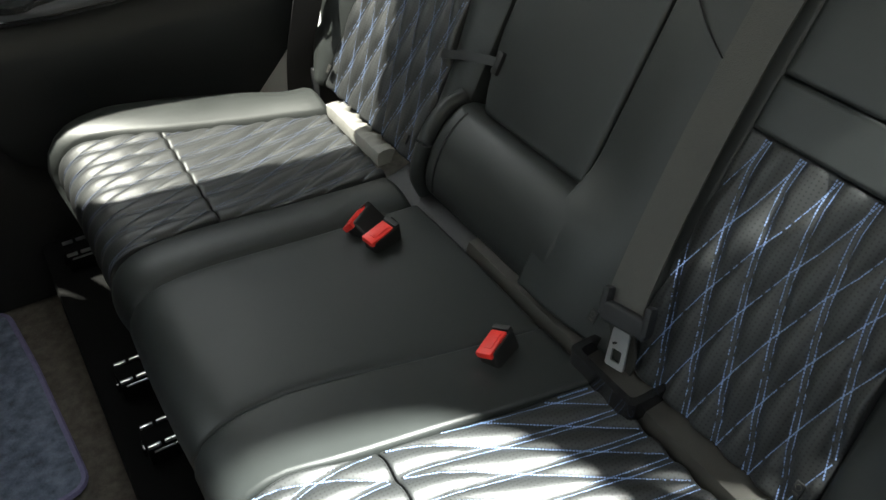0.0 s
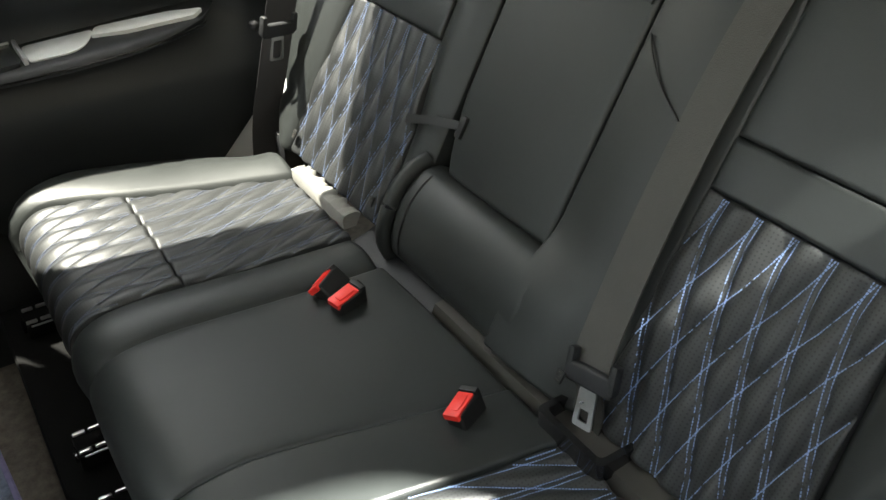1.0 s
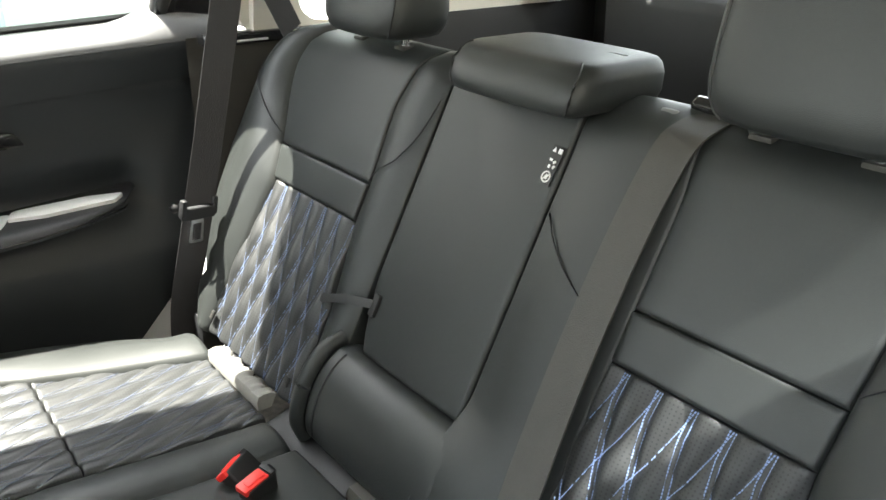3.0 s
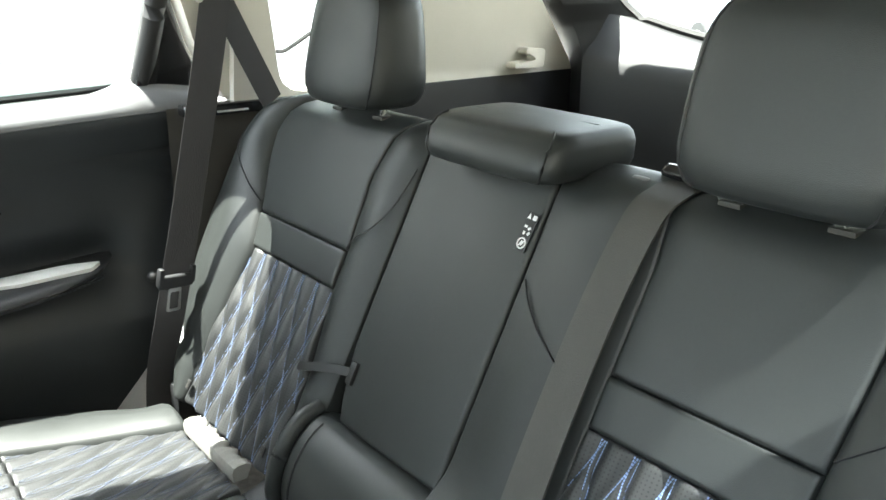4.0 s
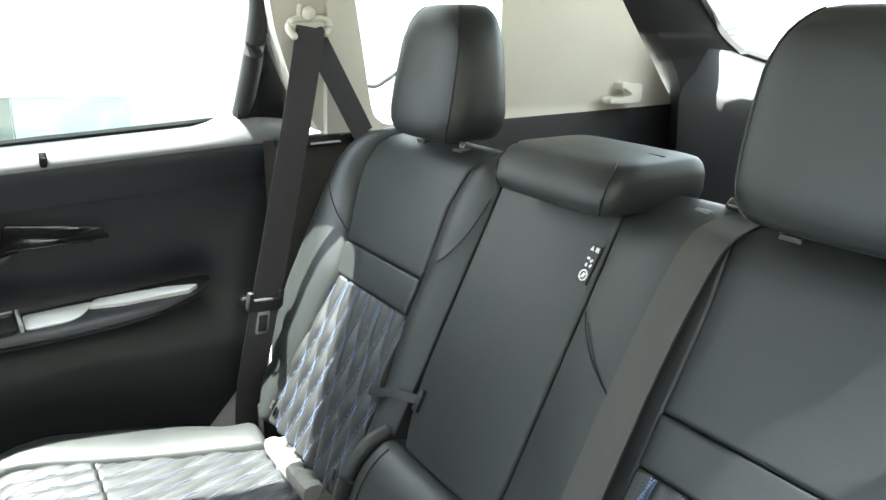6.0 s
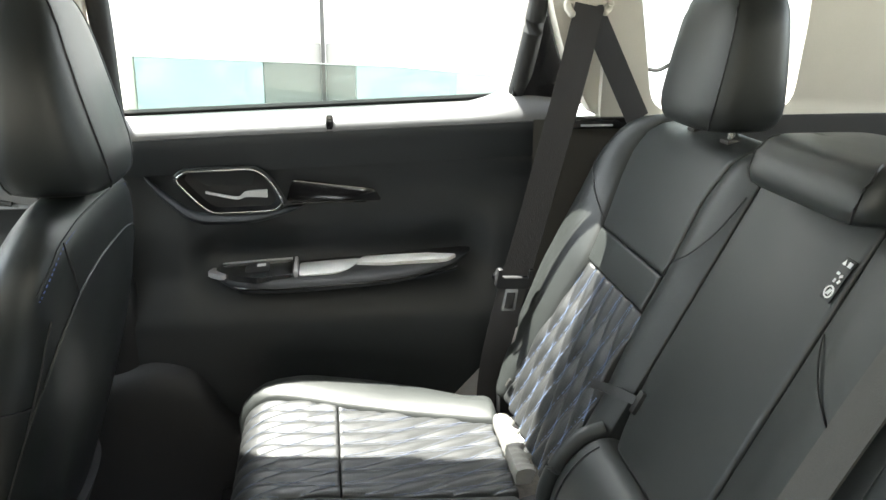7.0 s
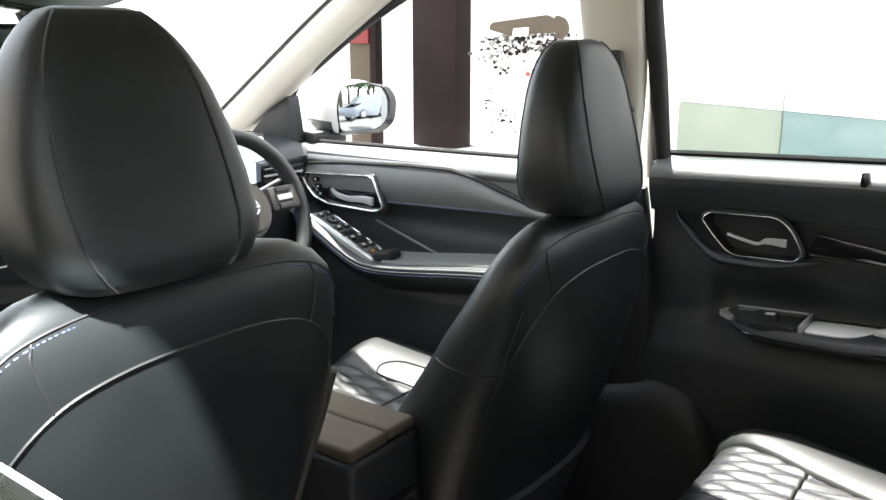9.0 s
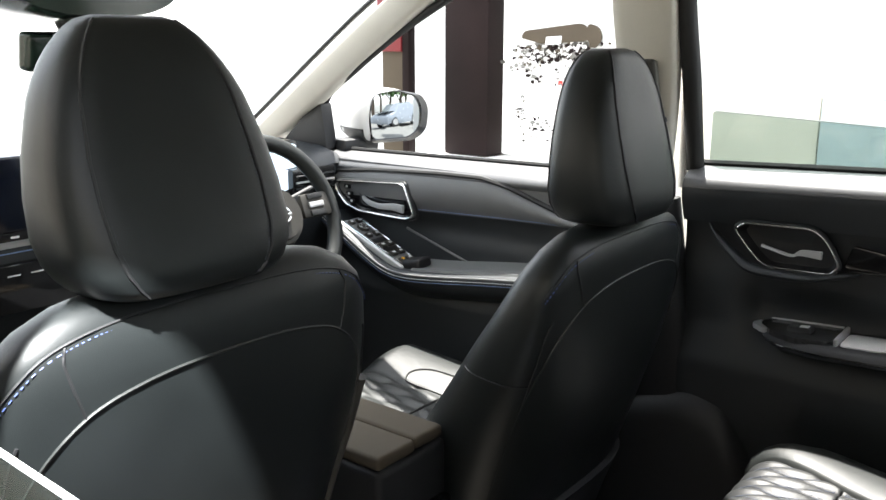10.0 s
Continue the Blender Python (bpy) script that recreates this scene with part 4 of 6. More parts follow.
sec = [(-1.62, 0.868), (-1.40, 0.884), (-1.24, 0.874), (-1.18, 0.858), (-1.160, 0.835), (-1.17, 0.80), (-1.15, 0.765), (-1.14, 0.72), (-1.18, 0.60), (-1.26, 0.50), (-1.35, 0.30), (-1.62, 0.30)]
part("dash_body", strip_mesh([[(x + 0.03 * (y / 0.72) ** 2, y, z) for x, z in sec] for y in np.linspace(-0.73, 0.73, 24)], True, True), PLASTIC_SOFT, dash, "soft black dashboard top and face")
part("dash_band", box(-1.145, -1.125, -0.70, 0.20, 0.765, 0.795, 0.006), SILVER, dash, "satin silver dashboard band")
part("stitching", tube([(-1.146, y, 0.752) for y in np.linspace(-0.7, 0.2, 10)], 0.0015, 5), THREAD, dash)
scr = part("screen", box(-1.125, -1.105, -0.27, -0.085, 0.800, 0.940, 0.006), SCREEN, dash, "dark centre touch screen")
part("screen_bar", box(-1.128, -1.104, -0.27, -0.085, 0.783, 0.800, 0.003), PIANO, dash, "gloss black key bar under the screen")
for k in range(4):
    part("key_mark", box(-1.1035, -1.1025, -0.245 + k * 0.04, -0.230 + k * 0.04, 0.789, 0.793, 0.0), LABEL_W, dash, smooth=False)
part("climate_panel", box(-1.15, -1.125, -0.27, 0.05, 0.64, 0.735, 0.006), PIANO, dash, "gloss black climate panel")
for y in (-0.22, 0.0):
    kb = bmesh.new()
    bmesh.ops.create_cone(kb, cap_ends=True, segments=28, radius1=0.019, radius2=0.017, depth=0.03, matrix=pose(-1.112, y, 0.685, 0, 90, 0))
    knob = part("climate_knob", kb, PIANO, dash, "round climate knob")
    part("knob_ring", tube([(-1.098, y + 0.017 * math.cos(t), 0.685 + 0.017 * math.sin(t)) for t in np.linspace(0, 2 * math.pi, 24)[:-1]], 0.0015, 5, True), CHROME, knob)
for k in range(3):
    part("key_mark", box(-1.124, -1.1235, -0.17 + k * 0.045, -0.145 + k * 0.045, 0.712, 0.715, 0.0), LABEL_W, dash, smooth=False)
vent = part("vent", box(-1.15, -1.125, 0.55, 0.70, 0.765, 0.835, 0.008), PIANO, dash, "black end air vent")
for k in range(3):
    part("vent_slat", box(-1.135, -1.118, 0.56, 0.69, 0.782 + k * 0.016, 0.786 + k * 0.016, 0.001), SILVER if k == 1 else PLASTIC, dash)
part("instrument_hood", slab(rounded([(0.15, 0.768), (0.588, 0.768), (0.594, 0.905), (0.15, 0.925)], 0.02, 4), -1.175, -1.148, 'yz', 0.006), PIANO, dash, "gloss black frame round the instruments")
part("instrument_glass", slab(rounded([(0.165, 0.778), (0.578, 0.778), (0.584, 0.896), (0.165, 0.914)], 0.014, 4), -1.148, -1.143, 'yz', 0.002), DISPLAY, dash, "lit pale blue instrument display")


# ---- rear seats ----
def BK(y, v, h):
    """Backrest plane: y across, v up the slope, h out of it."""
    return Vector((0.494 + 0.461 * v - 0.887 * h, y, 0.40 + 0.887 * v + 0.461 * h))


CUSH = [(0.060, 0.270), (0.045, 0.330), (0.038, 0.365), (0.045, 0.395), (0.065, 0.414), (0.095, 0.424), (0.150, 0.426), (0.220, 0.421), (0.300, 0.414), (0.400, 0.408), (0.490, 0.404)]
CS = smooth_path([(x, 0, z) for x, z in CUSH], 8)
CL = [0.0]
for p, q in zip(CS, CS[1:]):
    CL.append(CL[-1] + (q - p).length)


def CU(y, s, h):
    """Cushion skin: y across, s from under the front lip towards the back, h out of it."""
    x, z = float(np.interp(s, CL, [p.x for p in CS])), float(np.interp(s, CL, [p.z for p in CS]))
    e = 0.008
    x0, z0 = float(np.interp(s - e, CL, [p.x for p in CS])), float(np.interp(s - e, CL, [p.z for p in CS]))
    x1, z1 = float(np.interp(s + e, CL, [p.x for p in CS])), float(np.interp(s + e, CL, [p.z for p in CS]))
    t = Vector((x1 - x0, 0, z1 - z0)).normalized()
    n = Vector((-t.z, 0, t.x))
    return Vector((x, y, z)) + n * h


def s_at(x):
    """Station on the cushion top for a distance x."""
    return float(np.interp(x, [p.x for p in CS[20:]], CL[20:]))


S_LIP, S_SEAM, S_END = 0.012, s_at(0.203), s_at(0.468)


# drift of the stitch lines outwards, down the backrest and along the cushion: steep pairs, flat singles
BACK_A = curve_of([(0.0, 0.082), (0.05, 0.068), (0.075, 0.057), (0.109, 0.046), (0.147, 0.032), (0.18, 0.021), (0.22, 0.010), (0.255, 0.003), (0.285, -0.001), (0.325, 0.0)])
BACK_B = curve_of([(0.0, -0.101), (0.06, -0.087), (0.104, -0.075), (0.15, -0.061), (0.184, -0.048), (0.218, -0.036), (0.25, -0.021), (0.284, -0.009), (0.325, 0.003)])
SEAT_A = curve_of([(0.0, 0.036), (s_at(0.07), 0.020), (s_at(0.105), 0.010), (s_at(0.133), 0.003), (s_at(0.16), 0.0), (s_at(0.20), 0.0), (s_at(0.22), -0.002), (s_at(0.25), 0.002), (s_at(0.30), 0.012), (s_at(0.353), 0.022), (s_at(0.42), 0.034), (s_at(0.49), 0.044)])
SEAT_B = curve_of([(0.0, -0.078), (s_at(0.073), -0.0545), (s_at(0.10), -0.0475), (s_at(0.152), -0.0255), (s_at(0.195), 0.0), (s_at(0.243), 0.014), (s_at(0.275), 0.030), (s_at(0.374), 0.093), (s_at(0.448), 0.141), (s_at(0.49), 0.168)])
BACK_PITCH, BACK_PHASE, SEAT_PITCH, SEAT_PHASE = 0.0437, 0.2925, 0.040, 0.2365


def cushion_quilt(y, s):
    return quilt(abs(y), s, 0.0060, SEAT_A, SEAT_B, SEAT_PITCH, SEAT_PHASE) + 0.004


def back_quilt(y, v):
    return quilt(abs(y), v, 0.0080, BACK_A, BACK_B, BACK_PITCH, BACK_PHASE) + 0.012 * math.cos(max(-1.5, min(1.5, (v - 0.17) / 0.14)))


def rounded_top(v, start=0.555, end=0.612, amt=0.045):
    return -amt * max(0.0, (v - start) / (end - start)) ** 2


def headrest(name, cx, cy, z0, z1, hw0, hw1, d0, d1, parent, lean=0.02, near=(45.4, 42.0), skin=LEATHER, label="black leather headrest with blue seam stitching"):
    """A padded wedge, thick below and thin above, with piping seams down both sides."""
    H = z1 - z0
    secs = []
    for t in (0, 0.015, 0.05, 0.11, 0.2, 0.35, 0.5, 0.62, 0.70, 0.77, 0.83, 0.88, 0.925, 0.96, 0.985, 1.0):
        w = hw0 + (hw1 - hw0) * float(np.interp(t, (0, 0.15, 0.3, 0.5, 0.7, 0.85, 1), (0.22, 0.04, 0.0, 0.14, 0.42, 0.68, 1.0)))
        d = d0 + (d1 - d0) * t
        k = 1.0
        if t < 0.2:
            k = 0.72 + 0.28 * math.sqrt(max(0, 1 - (1 - t / 0.2) ** 2))
        kd = k
        if t > 0.66:
            k = 0.30 + 0.70 * math.sqrt(max(0, 1 - ((t - 0.66) / 0.34) ** 2))
            kd = 0.35 + 0.65 * math.sqrt(max(0, 1 - ((t - 0.66) / 0.34) ** 4))
        secs.append(((cx + lean * t, cy, z0 + H * t), w * (0.25 + 0.75 * k), d * kd, 3.4))
    bm, rows = loft(secs, 48)
    ob = part(name, bm, skin, parent, label)
    # seams: four lines that climb the corners of the pad
    for k_low, k_top, mt in ((2.6, 6.0, THREAD_DARK), (17.6, 17.0, THREAD), (30.4, 31.0, THREAD), (*near, THREAD_DARK)):
        n_r = len(rows) - 2
        line = []
        for i, r in enumerate(rows[1:-1]):
            kk = k_low + (k_top - k_low) * i / n_r
            line.append(r[int(kk)].lerp(r[int(kk) + 1], kk - int(kk)))
        c = [sum(r, Vector()) / len(r) for r in rows[1:-1]]
        line = [p + (p - q).normalized() * 0.0006 for p, q in zip(line, c)]
        part("piping", tube(line, 0.0018, 5), PLASTIC, ob)
        seam_stitch("stitching", [p + (q - p).normalized() * 0.0 + Vector((0, 0.004 if p.y < cy else -0.004, 0)) for p, q in zip(line, c)], ob, mt, (1, 0, 0), 0.0008)
    return ob


def posts(cx, cy, z0, z1, gap, parent):
    for s in (-1, 1):
        part("post", tube([(cx, cy + s * gap / 2, z0 - 0.03), (cx, cy + s * gap / 2, z1 + 0.03)], 0.006, 10), CHROME, parent, "chrome headrest post")
        part("guide", obox(pose(cx, cy + s * gap / 2, z0 + 0.002), 0.024, 0.028, 0.008, 0.003), STRIP, parent, "dark grey post guide")


def outer_back(seat, sg, inner_edge, yi, yo):
    """Backrest of an outer seat; sg is the side (+1 far, -1 near)."""
    f = lambda c: (lambda v: sg * c(v))
    edge = curve_of([(0.015, 0.572), (0.04, 0.604), (0.08, 0.648), (0.15, 0.690), (0.25, 0.718), (0.34, 0.728), (0.45, 0.708), (0.54, 0.672), (0.583, 0.618), (0.612, 0.565)])
    def wing(y, v):
        a = abs(y)
        t = max(0.0, min(1.0, (a - yo(v)) / max(0.02, edge(v) - yo(v))))
        b = 0.036 * math.sin(math.pi * min(1.0, t / 0.9)) ** 0.8 - 0.012 * t * t
        notch = -0.02 * math.exp(-((v - 0.115) / 0.02) ** 2) * t
        return b * min(1, 0.35 + v * 2.4) * (1 - 0.5 * max(0.0, (v - 0.5) / 0.11)) + rounded_top(v) + notch
    def inner(y, v):
        a = abs(y)
        t = max(0.0, min(1.0, (yi(v) - a) / max(0.02, yi(v) - inner_edge)))
        low = 0.036 * max(0.0, min(1.0, (0.19 - v) / 0.08)) * t ** 1.3 if sg < 0 else 0.0
        return 0.012 * math.sin(math.pi * min(1, t * 1.05)) - 0.004 * t * t + rounded_top(v) + low
    mid = lambda y, v: rounded_top(v) + 0.004
    pad("quilted_panel", BK, f(yi), f(yo), 0.022, 0.319, LEATHER_PERF, seat, back_quilt, 0.006, 0.03, 0.0042, 0.0052, 0.0035, label="quilted perforated black leather back panel")
    stitches("quilt_stitching", BK, f(yi), f(yo), 0.020, 0.321, seat, back_quilt, BACK_A, BACK_B, BACK_PITCH, BACK_PHASE, sg, THREAD_DULL if sg > 0 else THREAD)
    pad("band_panel", BK, f(yi), f(yo), 0.3205, 0.379, LEATHER, seat, lambda y, v: 0.006, 0.006, drop=0.0035, label="plain black leather cross band")
    pad("upper_panel", BK, f(yi), f(yo), 0.3805, 0.612, LEATHER, seat, mid, 0.007, drop=0.004, label="plain black leather upper back panel")
    pad("outer_bolster", BK, f(yo), f(edge), 0.015, 0.612, LEATHER, seat, wing, 0.012, drop=0.006, label="black leather outer bolster")
    pad("inner_bolster", BK, f(lambda v: inner_edge), f(yi), 0.015, 0.612, LEATHER, seat, inner, 0.006, drop=0.004, label="black leather inner bolster")
    rows = []
    for v in np.linspace(0.01, 0.608, 16):
        a, b = inner_edge + 0.012, edge(v) - 0.018
        h0 = rounded_top(v) - 0.024
        rows.append([BK(sg * a, v, h0), BK(sg * b, v, h0), BK(sg * b, v, -0.11), BK(sg * a, v, -0.11)])
    part("back_core", strip_mesh(rows, True, True), PLASTIC, seat, "dark backrest shell")
    # seam that crosses the outer bolster
    line = [BK(sg * (yo(v) + (edge(v) - yo(v)) * t), v, wing(sg * (yo(v) + (edge(v) - yo(v)) * t), v) + 0.0008) for t, v in ((0.02, 0.395), (0.18, 0.42), (0.38, 0.452), (0.55, 0.475), (0.66, 0.51), (0.72, 0.54))]
    part("cross_seam", tube(smooth_path(line, 5), 0.0016, 5), PLASTIC, seat)


def isofix(seat, y):
    p = BK(y, 0.055, 0.0345 if abs(y) < 0.3 and y < 0 else 0.014)
    m = Matrix.Translation(p) @ pose(0, 0, 0, 0, 27.5, 0)
    t = part("anchor_tag", obox(m, 0.003, 0.011, 0.016, 0.001), LABEL_K, seat, "small black child-seat anchor tag")
    ring = []
    for k in range(16):
        an = 2 * math.pi * k / 16
        ring.append(m @ Vector((-0.0022, 0.003 * math.cos(an), 0.003 + 0.003 * math.sin(an))))
    part("tag_mark", tube(ring, 0.0005, 5, True), STRIP, t)
    part("tag_bar", obox(m @ pose(-0.0018, 0, -0.004), 0.001, 0.006, 0.002, 0.0), STRIP, t, smooth=False)


far_seat = thing("passenger_seat", "black leather rear seat with quilted panels and blue stitching, sunlit", "seat", (0.3, 0.42, 0.2))
yi_far = curve_of([(0.02, 0.222), (0.19, 0.226), (0.32, 0.250), (0.38, 0.250), (0.50, 0.262), (0.566, 0.245), (0.60, 0.238)])
yo_far = curve_of([(0.02, 0.540), (0.20, 0.520), (0.32, 0.508), (0.367, 0.521), (0.415, 0.540), (0.470, 0.565), (0.515, 0.577), (0.553, 0.566), (0.592, 0.540), (0.612, 0.520)])
outer_back(far_seat, 1, 0.164, yi_far, yo_far)
part("inner_seam", tube(smooth_path([BK(y, v, hh) for y, v, hh in ((0.250, 0.383, 0.0055), (0.222, 0.408, 0.0145), (0.197, 0.430, 0.0125), (0.176, 0.475, 0.0055), (0.168, 0.530, -0.0010))], 5), 0.0014, 5), PLASTIC, far_seat)
isofix(far_seat, 0.520)
isofix(far_seat, 0.245)
hr = headrest("headrest", 0.785, 0.378, 0.935, 1.142, 0.114, 0.094, 0.072, 0.045, far_seat)
posts(0.785, 0.380, 0.915, 0.94, 0.12, far_seat)

# far cushion
out_edge = curve_of([(0.0, 0.530), (0.05, 0.562), (0.10, 0.594), (0.15, 0.628), (0.19, 0.650), (0.24, 0.660), (0.35, 0.646), (0.45, 0.616), (0.53, 0.575)])
q_out = curve_of([(0.0, 0.575), (0.12, 0.575), (s_at(0.07), 0.575), (s_at(0.203), 0.530), (s_at(0.42), 0.480), (0.56, 0.468)])
q_out_c = lambda s: min(q_out(s), out_edge(s) - 0.012)
q_in = curve_of([(0.0, 0.245), (0.56, 0.245)])
pad("quilted_front", CU, q_in, q_out_c, S_LIP, S_SEAM - 0.001, LEATHER_PERF, far_seat, cushion_quilt, 0.006, 0.03, 0.0042, 0.0052, 0.003, label="quilted perforated front cushion panel")
pad("quilted_rear", CU, q_in, q_out_c, S_SEAM + 0.001, S_END, LEATHER_PERF, far_seat, cushion_quilt, 0.006, 0.03, 0.0042, 0.0052, 0.003, label="quilted perforated rear cushion panel")
stitches("quilt_stitching", CU, q_in, q_out_c, S_LIP, S_SEAM - 0.004, far_seat, cushion_quilt, SEAT_A, SEAT_B, SEAT_PITCH, SEAT_PHASE, 1, THREAD_SOFT)
stitches("quilt_stitching", CU, q_in, q_out_c, S_SEAM + 0.004, S_END, far_seat, cushion_quilt, SEAT_A, SEAT_B, SEAT_PITCH, SEAT_PHASE, 1, THREAD_SOFT)


def bolster_out(y, s):
    a, b = q_out_c(s), out_edge(s)
    t = (abs(y) - a) / max(0.01, b - a)
    return 0.016 * math.sin(math.pi * min(1, max(0, t) * 0.75 + 0.05)) - 0.035 * max(0, t - 0.6) ** 1.5


def bolster_in(y, s):
    t = (0.243 - y) / 0.095
    return 0.010 * math.sin(math.pi * min(1, max(0, t))) - 0.010 * max(0, t) ** 2


pad("outer_bolster", CU, lambda s: q_out_c(s) + 0.001, out_edge, S_LIP, S_END + 0.015, LEATHER, far_seat, bolster_out, 0.014, 0.06, label="black leather outer cushion bolster")
pad("inner_bolster", CU, lambda s: 0.150, lambda s: 0.243, S_LIP, S_END, LEATHER, far_seat, bolster_in, 0.014, 0.05, label="black leather inner cushion bolster")
part("cushion_base", box(0.085, 0.48, 0.16, 0.62, 0.25, 0.375, 0.02), PLASTIC, far_seat, "black cushion base")
part("cushion_edge", tube(smooth_path([CU(y, 0.02, 0.003) for y in np.linspace(0.17, 0.545, 8)], 3), 0.003, 5), SILVER, far_seat)
# pale cloth flap at the back of the cushion
flap_rows = []
for i, y in enumerate(np.linspace(0.268, 0.455, 60)):
    wob = 0.0022 * math.sin(i * 0.52) + 0.0018 * math.sin(i * 1.27 + 1)
    flap_rows.append([(0.468, y, 0.405), (0.467, y, 0.420), (0.470, y, 0.4275 + 0.2 * wob), (0.479, y, 0.4300 + 0.5 * wob), (0.489 + wob, y, 0.4290 + 0.8 * wob), (0.496 + wob, y, 0.4250 + wob), (0.497 + wob, y, 0.4215 + wob), (0.490, y, 0.405)])
part("cloth_flap", strip_mesh(flap_rows, True, True), CLOTH, far_seat, "wrinkled pale grey cloth flap")
part("hinge_cover", box(0.50, 0.56, 0.565, 0.605, 0.36, 0.43, 0.012), PLASTIC, far_seat, "black hinge cover")

# near and middle seat
bench = thing("rear_bench", "black leather double rear seat with plain middle and quilted outer place", "seat", (0.3, -0.25, 0.2))
yi_near = curve_of([(0.02, 0.268), (0.38, 0.270), (0.50, 0.272), (0.60, 0.262)])
yo_near = curve_of([(0.02, 0.530), (0.20, 0.515), (0.32, 0.506), (0.387, 0.510), (0.48, 0.518), (0.60, 0.525)])
outer_back(bench, -1, 0.097, yi_near, yo_near)
isofix(bench, -0.229)
isofix(bench, -0.512)
headrest("headrest", 0.785, -0.388, 0.935, 1.140, 0.128, 0.112, 0.072, 0.045, bench)
posts(0.785, -0.380, 0.915, 0.94, 0.12, bench)
# curved seam on the inner bolster
line = [BK(y, v, hh) for y, v, hh in ((-0.104, 0.440, -0.0020), (-0.118, 0.427, 0.0035), (-0.131, 0.415, 0.0070), (-0.150, 0.400, 0.0105), (-0.170, 0.386, 0.0125), (-0.211, 0.362, 0.0120), (-0.238, 0.350, 0.0085))]
part("cross_seam", tube(smooth_path(line, 5), 0.0014, 5), PLASTIC, bench)
# middle backrest
mid_l, mid_r = (lambda v: -0.094), curve_of([(0.15, 0.122), (0.19, 0.140), (0.26, 0.157), (0.56, 0.159)])
pad("middle_panel", BK, mid_l, mid_r, 0.158, 0.565, LEATHER, bench, lambda y, v: -0.005 + 0.006 * math.cos((y - 0.02) * 10), 0.007, drop=0.005, label="plain black leather folding middle backrest")


def roll(y, v):
    return 0.046 * math.sqrt(max(0.0, 1 - ((v - 0.082) / 0.080) ** 2)) - 0.014


pad("middle_roll", BK, lambda v: -0.135, lambda v: 0.166, 0.006, 0.158, LEATHER, bench, roll, 0.014, vstep=0.006, label="rounded black leather roll below the middle backrest")
part("roll_seam", tube(smooth_path([BK(0.136, v, roll(0, v) + 0.001) for v in np.linspace(0.02, 0.148, 9)], 4), 0.0018, 5), PLASTIC, bench)
part("roll_end", tube(smooth_path([BK(0.174, v, roll(0, v) + 0.002) for v in np.linspace(0.004, 0.160, 9)], 4), 0.013, 10), LEATHER, bench, "padded end of the roll")
rows = [[BK(-0.098, v, -0.03), BK(0.148, v, -0.03), BK(0.148, v, -0.10), BK(-0.098, v, -0.10)] for v in np.linspace(0.01, 0.56, 6)]
part("middle_core", strip_mesh(rows, True, True), PLASTIC, bench, "dark middle backrest shell")
part("pull_strap", ribbon(smooth_path([BK(0.232, 0.198, 0.020), BK(0.205, 0.206, 0.024), BK(0.172, 0.218, 0.020), BK(0.142, 0.226, 0.006), BK(0.128, 0.227, -0.004)], 5), (0.46, 0, 0.887), 0.013, 0.003), LABEL_K, bench, "short black pull strap")
part("strap_ring", obox(Matrix.Translation(BK(0.133, 0.227, -0.002)) @ pose(0, 0, 0, 0, 27, 0), 0.012, 0.014, 0.034, 0.004), LABEL_K, bench)

# middle headrest laid on top
MH = [(0.905, 0.80), (0.908, 0.90), (0.914, 0.96), (0.924, 1.0), (0.945, 1.01), (0.958, 1.0), (0.966, 0.975), (0.971, 0.93), (0.9735, 0.85), (0.975, 0.70), (0.976, 0.35)]
rows = []
for z, k in MH:
    row = []
    for a in range(72):
        t = 2 * math.pi * a / 72
        c, s = math.cos(t), math.sin(t)
        inset = (1 - k) * 0.085
        px = (0.088 - inset) * math.copysign(abs(c) ** (2 / 7), c)
        py = (0.124 - inset) * math.copysign(abs(s) ** (2 / 7), s)
        lift = -0.009 if z > 0.95 else 0.0
        row.append(Vector((0.778 + px + (0.36 * (z - 0.905) if px < 0 else 0.0), -0.011 + py, z + lift)))
    rows.append(row)
m_head = part("middle_headrest", strip_mesh(rows, True, True), LEATHER, bench, "low block-shaped black leather middle headrest")
for k in (44, 28):
    part("piping", tube([r[k] + Vector((-0.001, 0, 0.0005)) for r in rows[1:-2]], 0.0018, 5), PLASTIC, m_head)

# near cushion: plain middle, quilted outer place
n_seam = curve_of([(0.0, -0.117), (s_at(0.15), -0.116), (s_at(0.24), -0.127), (s_at(0.32), -0.141), (0.56, -0.165)])
n_q_in = curve_of([(0.0, -0.212), (s_at(0.075), -0.216), (s_at(0.105), -0.217), (s_at(0.156), -0.230), (s_at(0.192), -0.235), (s_at(0.288), -0.245), (s_at(0.355), -0.256), (s_at(0.447), -0.267), (0.56, -0.272)])
n_q_out = lambda s: -q_out_c(s)
pad("middle_cushion", CU, lambda s: 0.147, n_seam, S_LIP, S_END, LEATHER, bench, lambda y, s: 0.006 * math.cos((y - 0.02) * 8), 0.007, 0.05, label="plain black leather middle cushion")
pad("inner_bolster", CU, n_seam, n_q_in, S_LIP, S_END, LEATHER, bench, lambda y, s: 0.005, 0.007, 0.05, label="plain black leather cushion bolster")
pad("quilted_front", CU, n_q_in, n_q_out, S_LIP, S_SEAM - 0.001, LEATHER_PERF, bench, cushion_quilt, 0.006, 0.03, 0.0042, 0.0052, 0.003, label="quilted perforated front cushion panel")
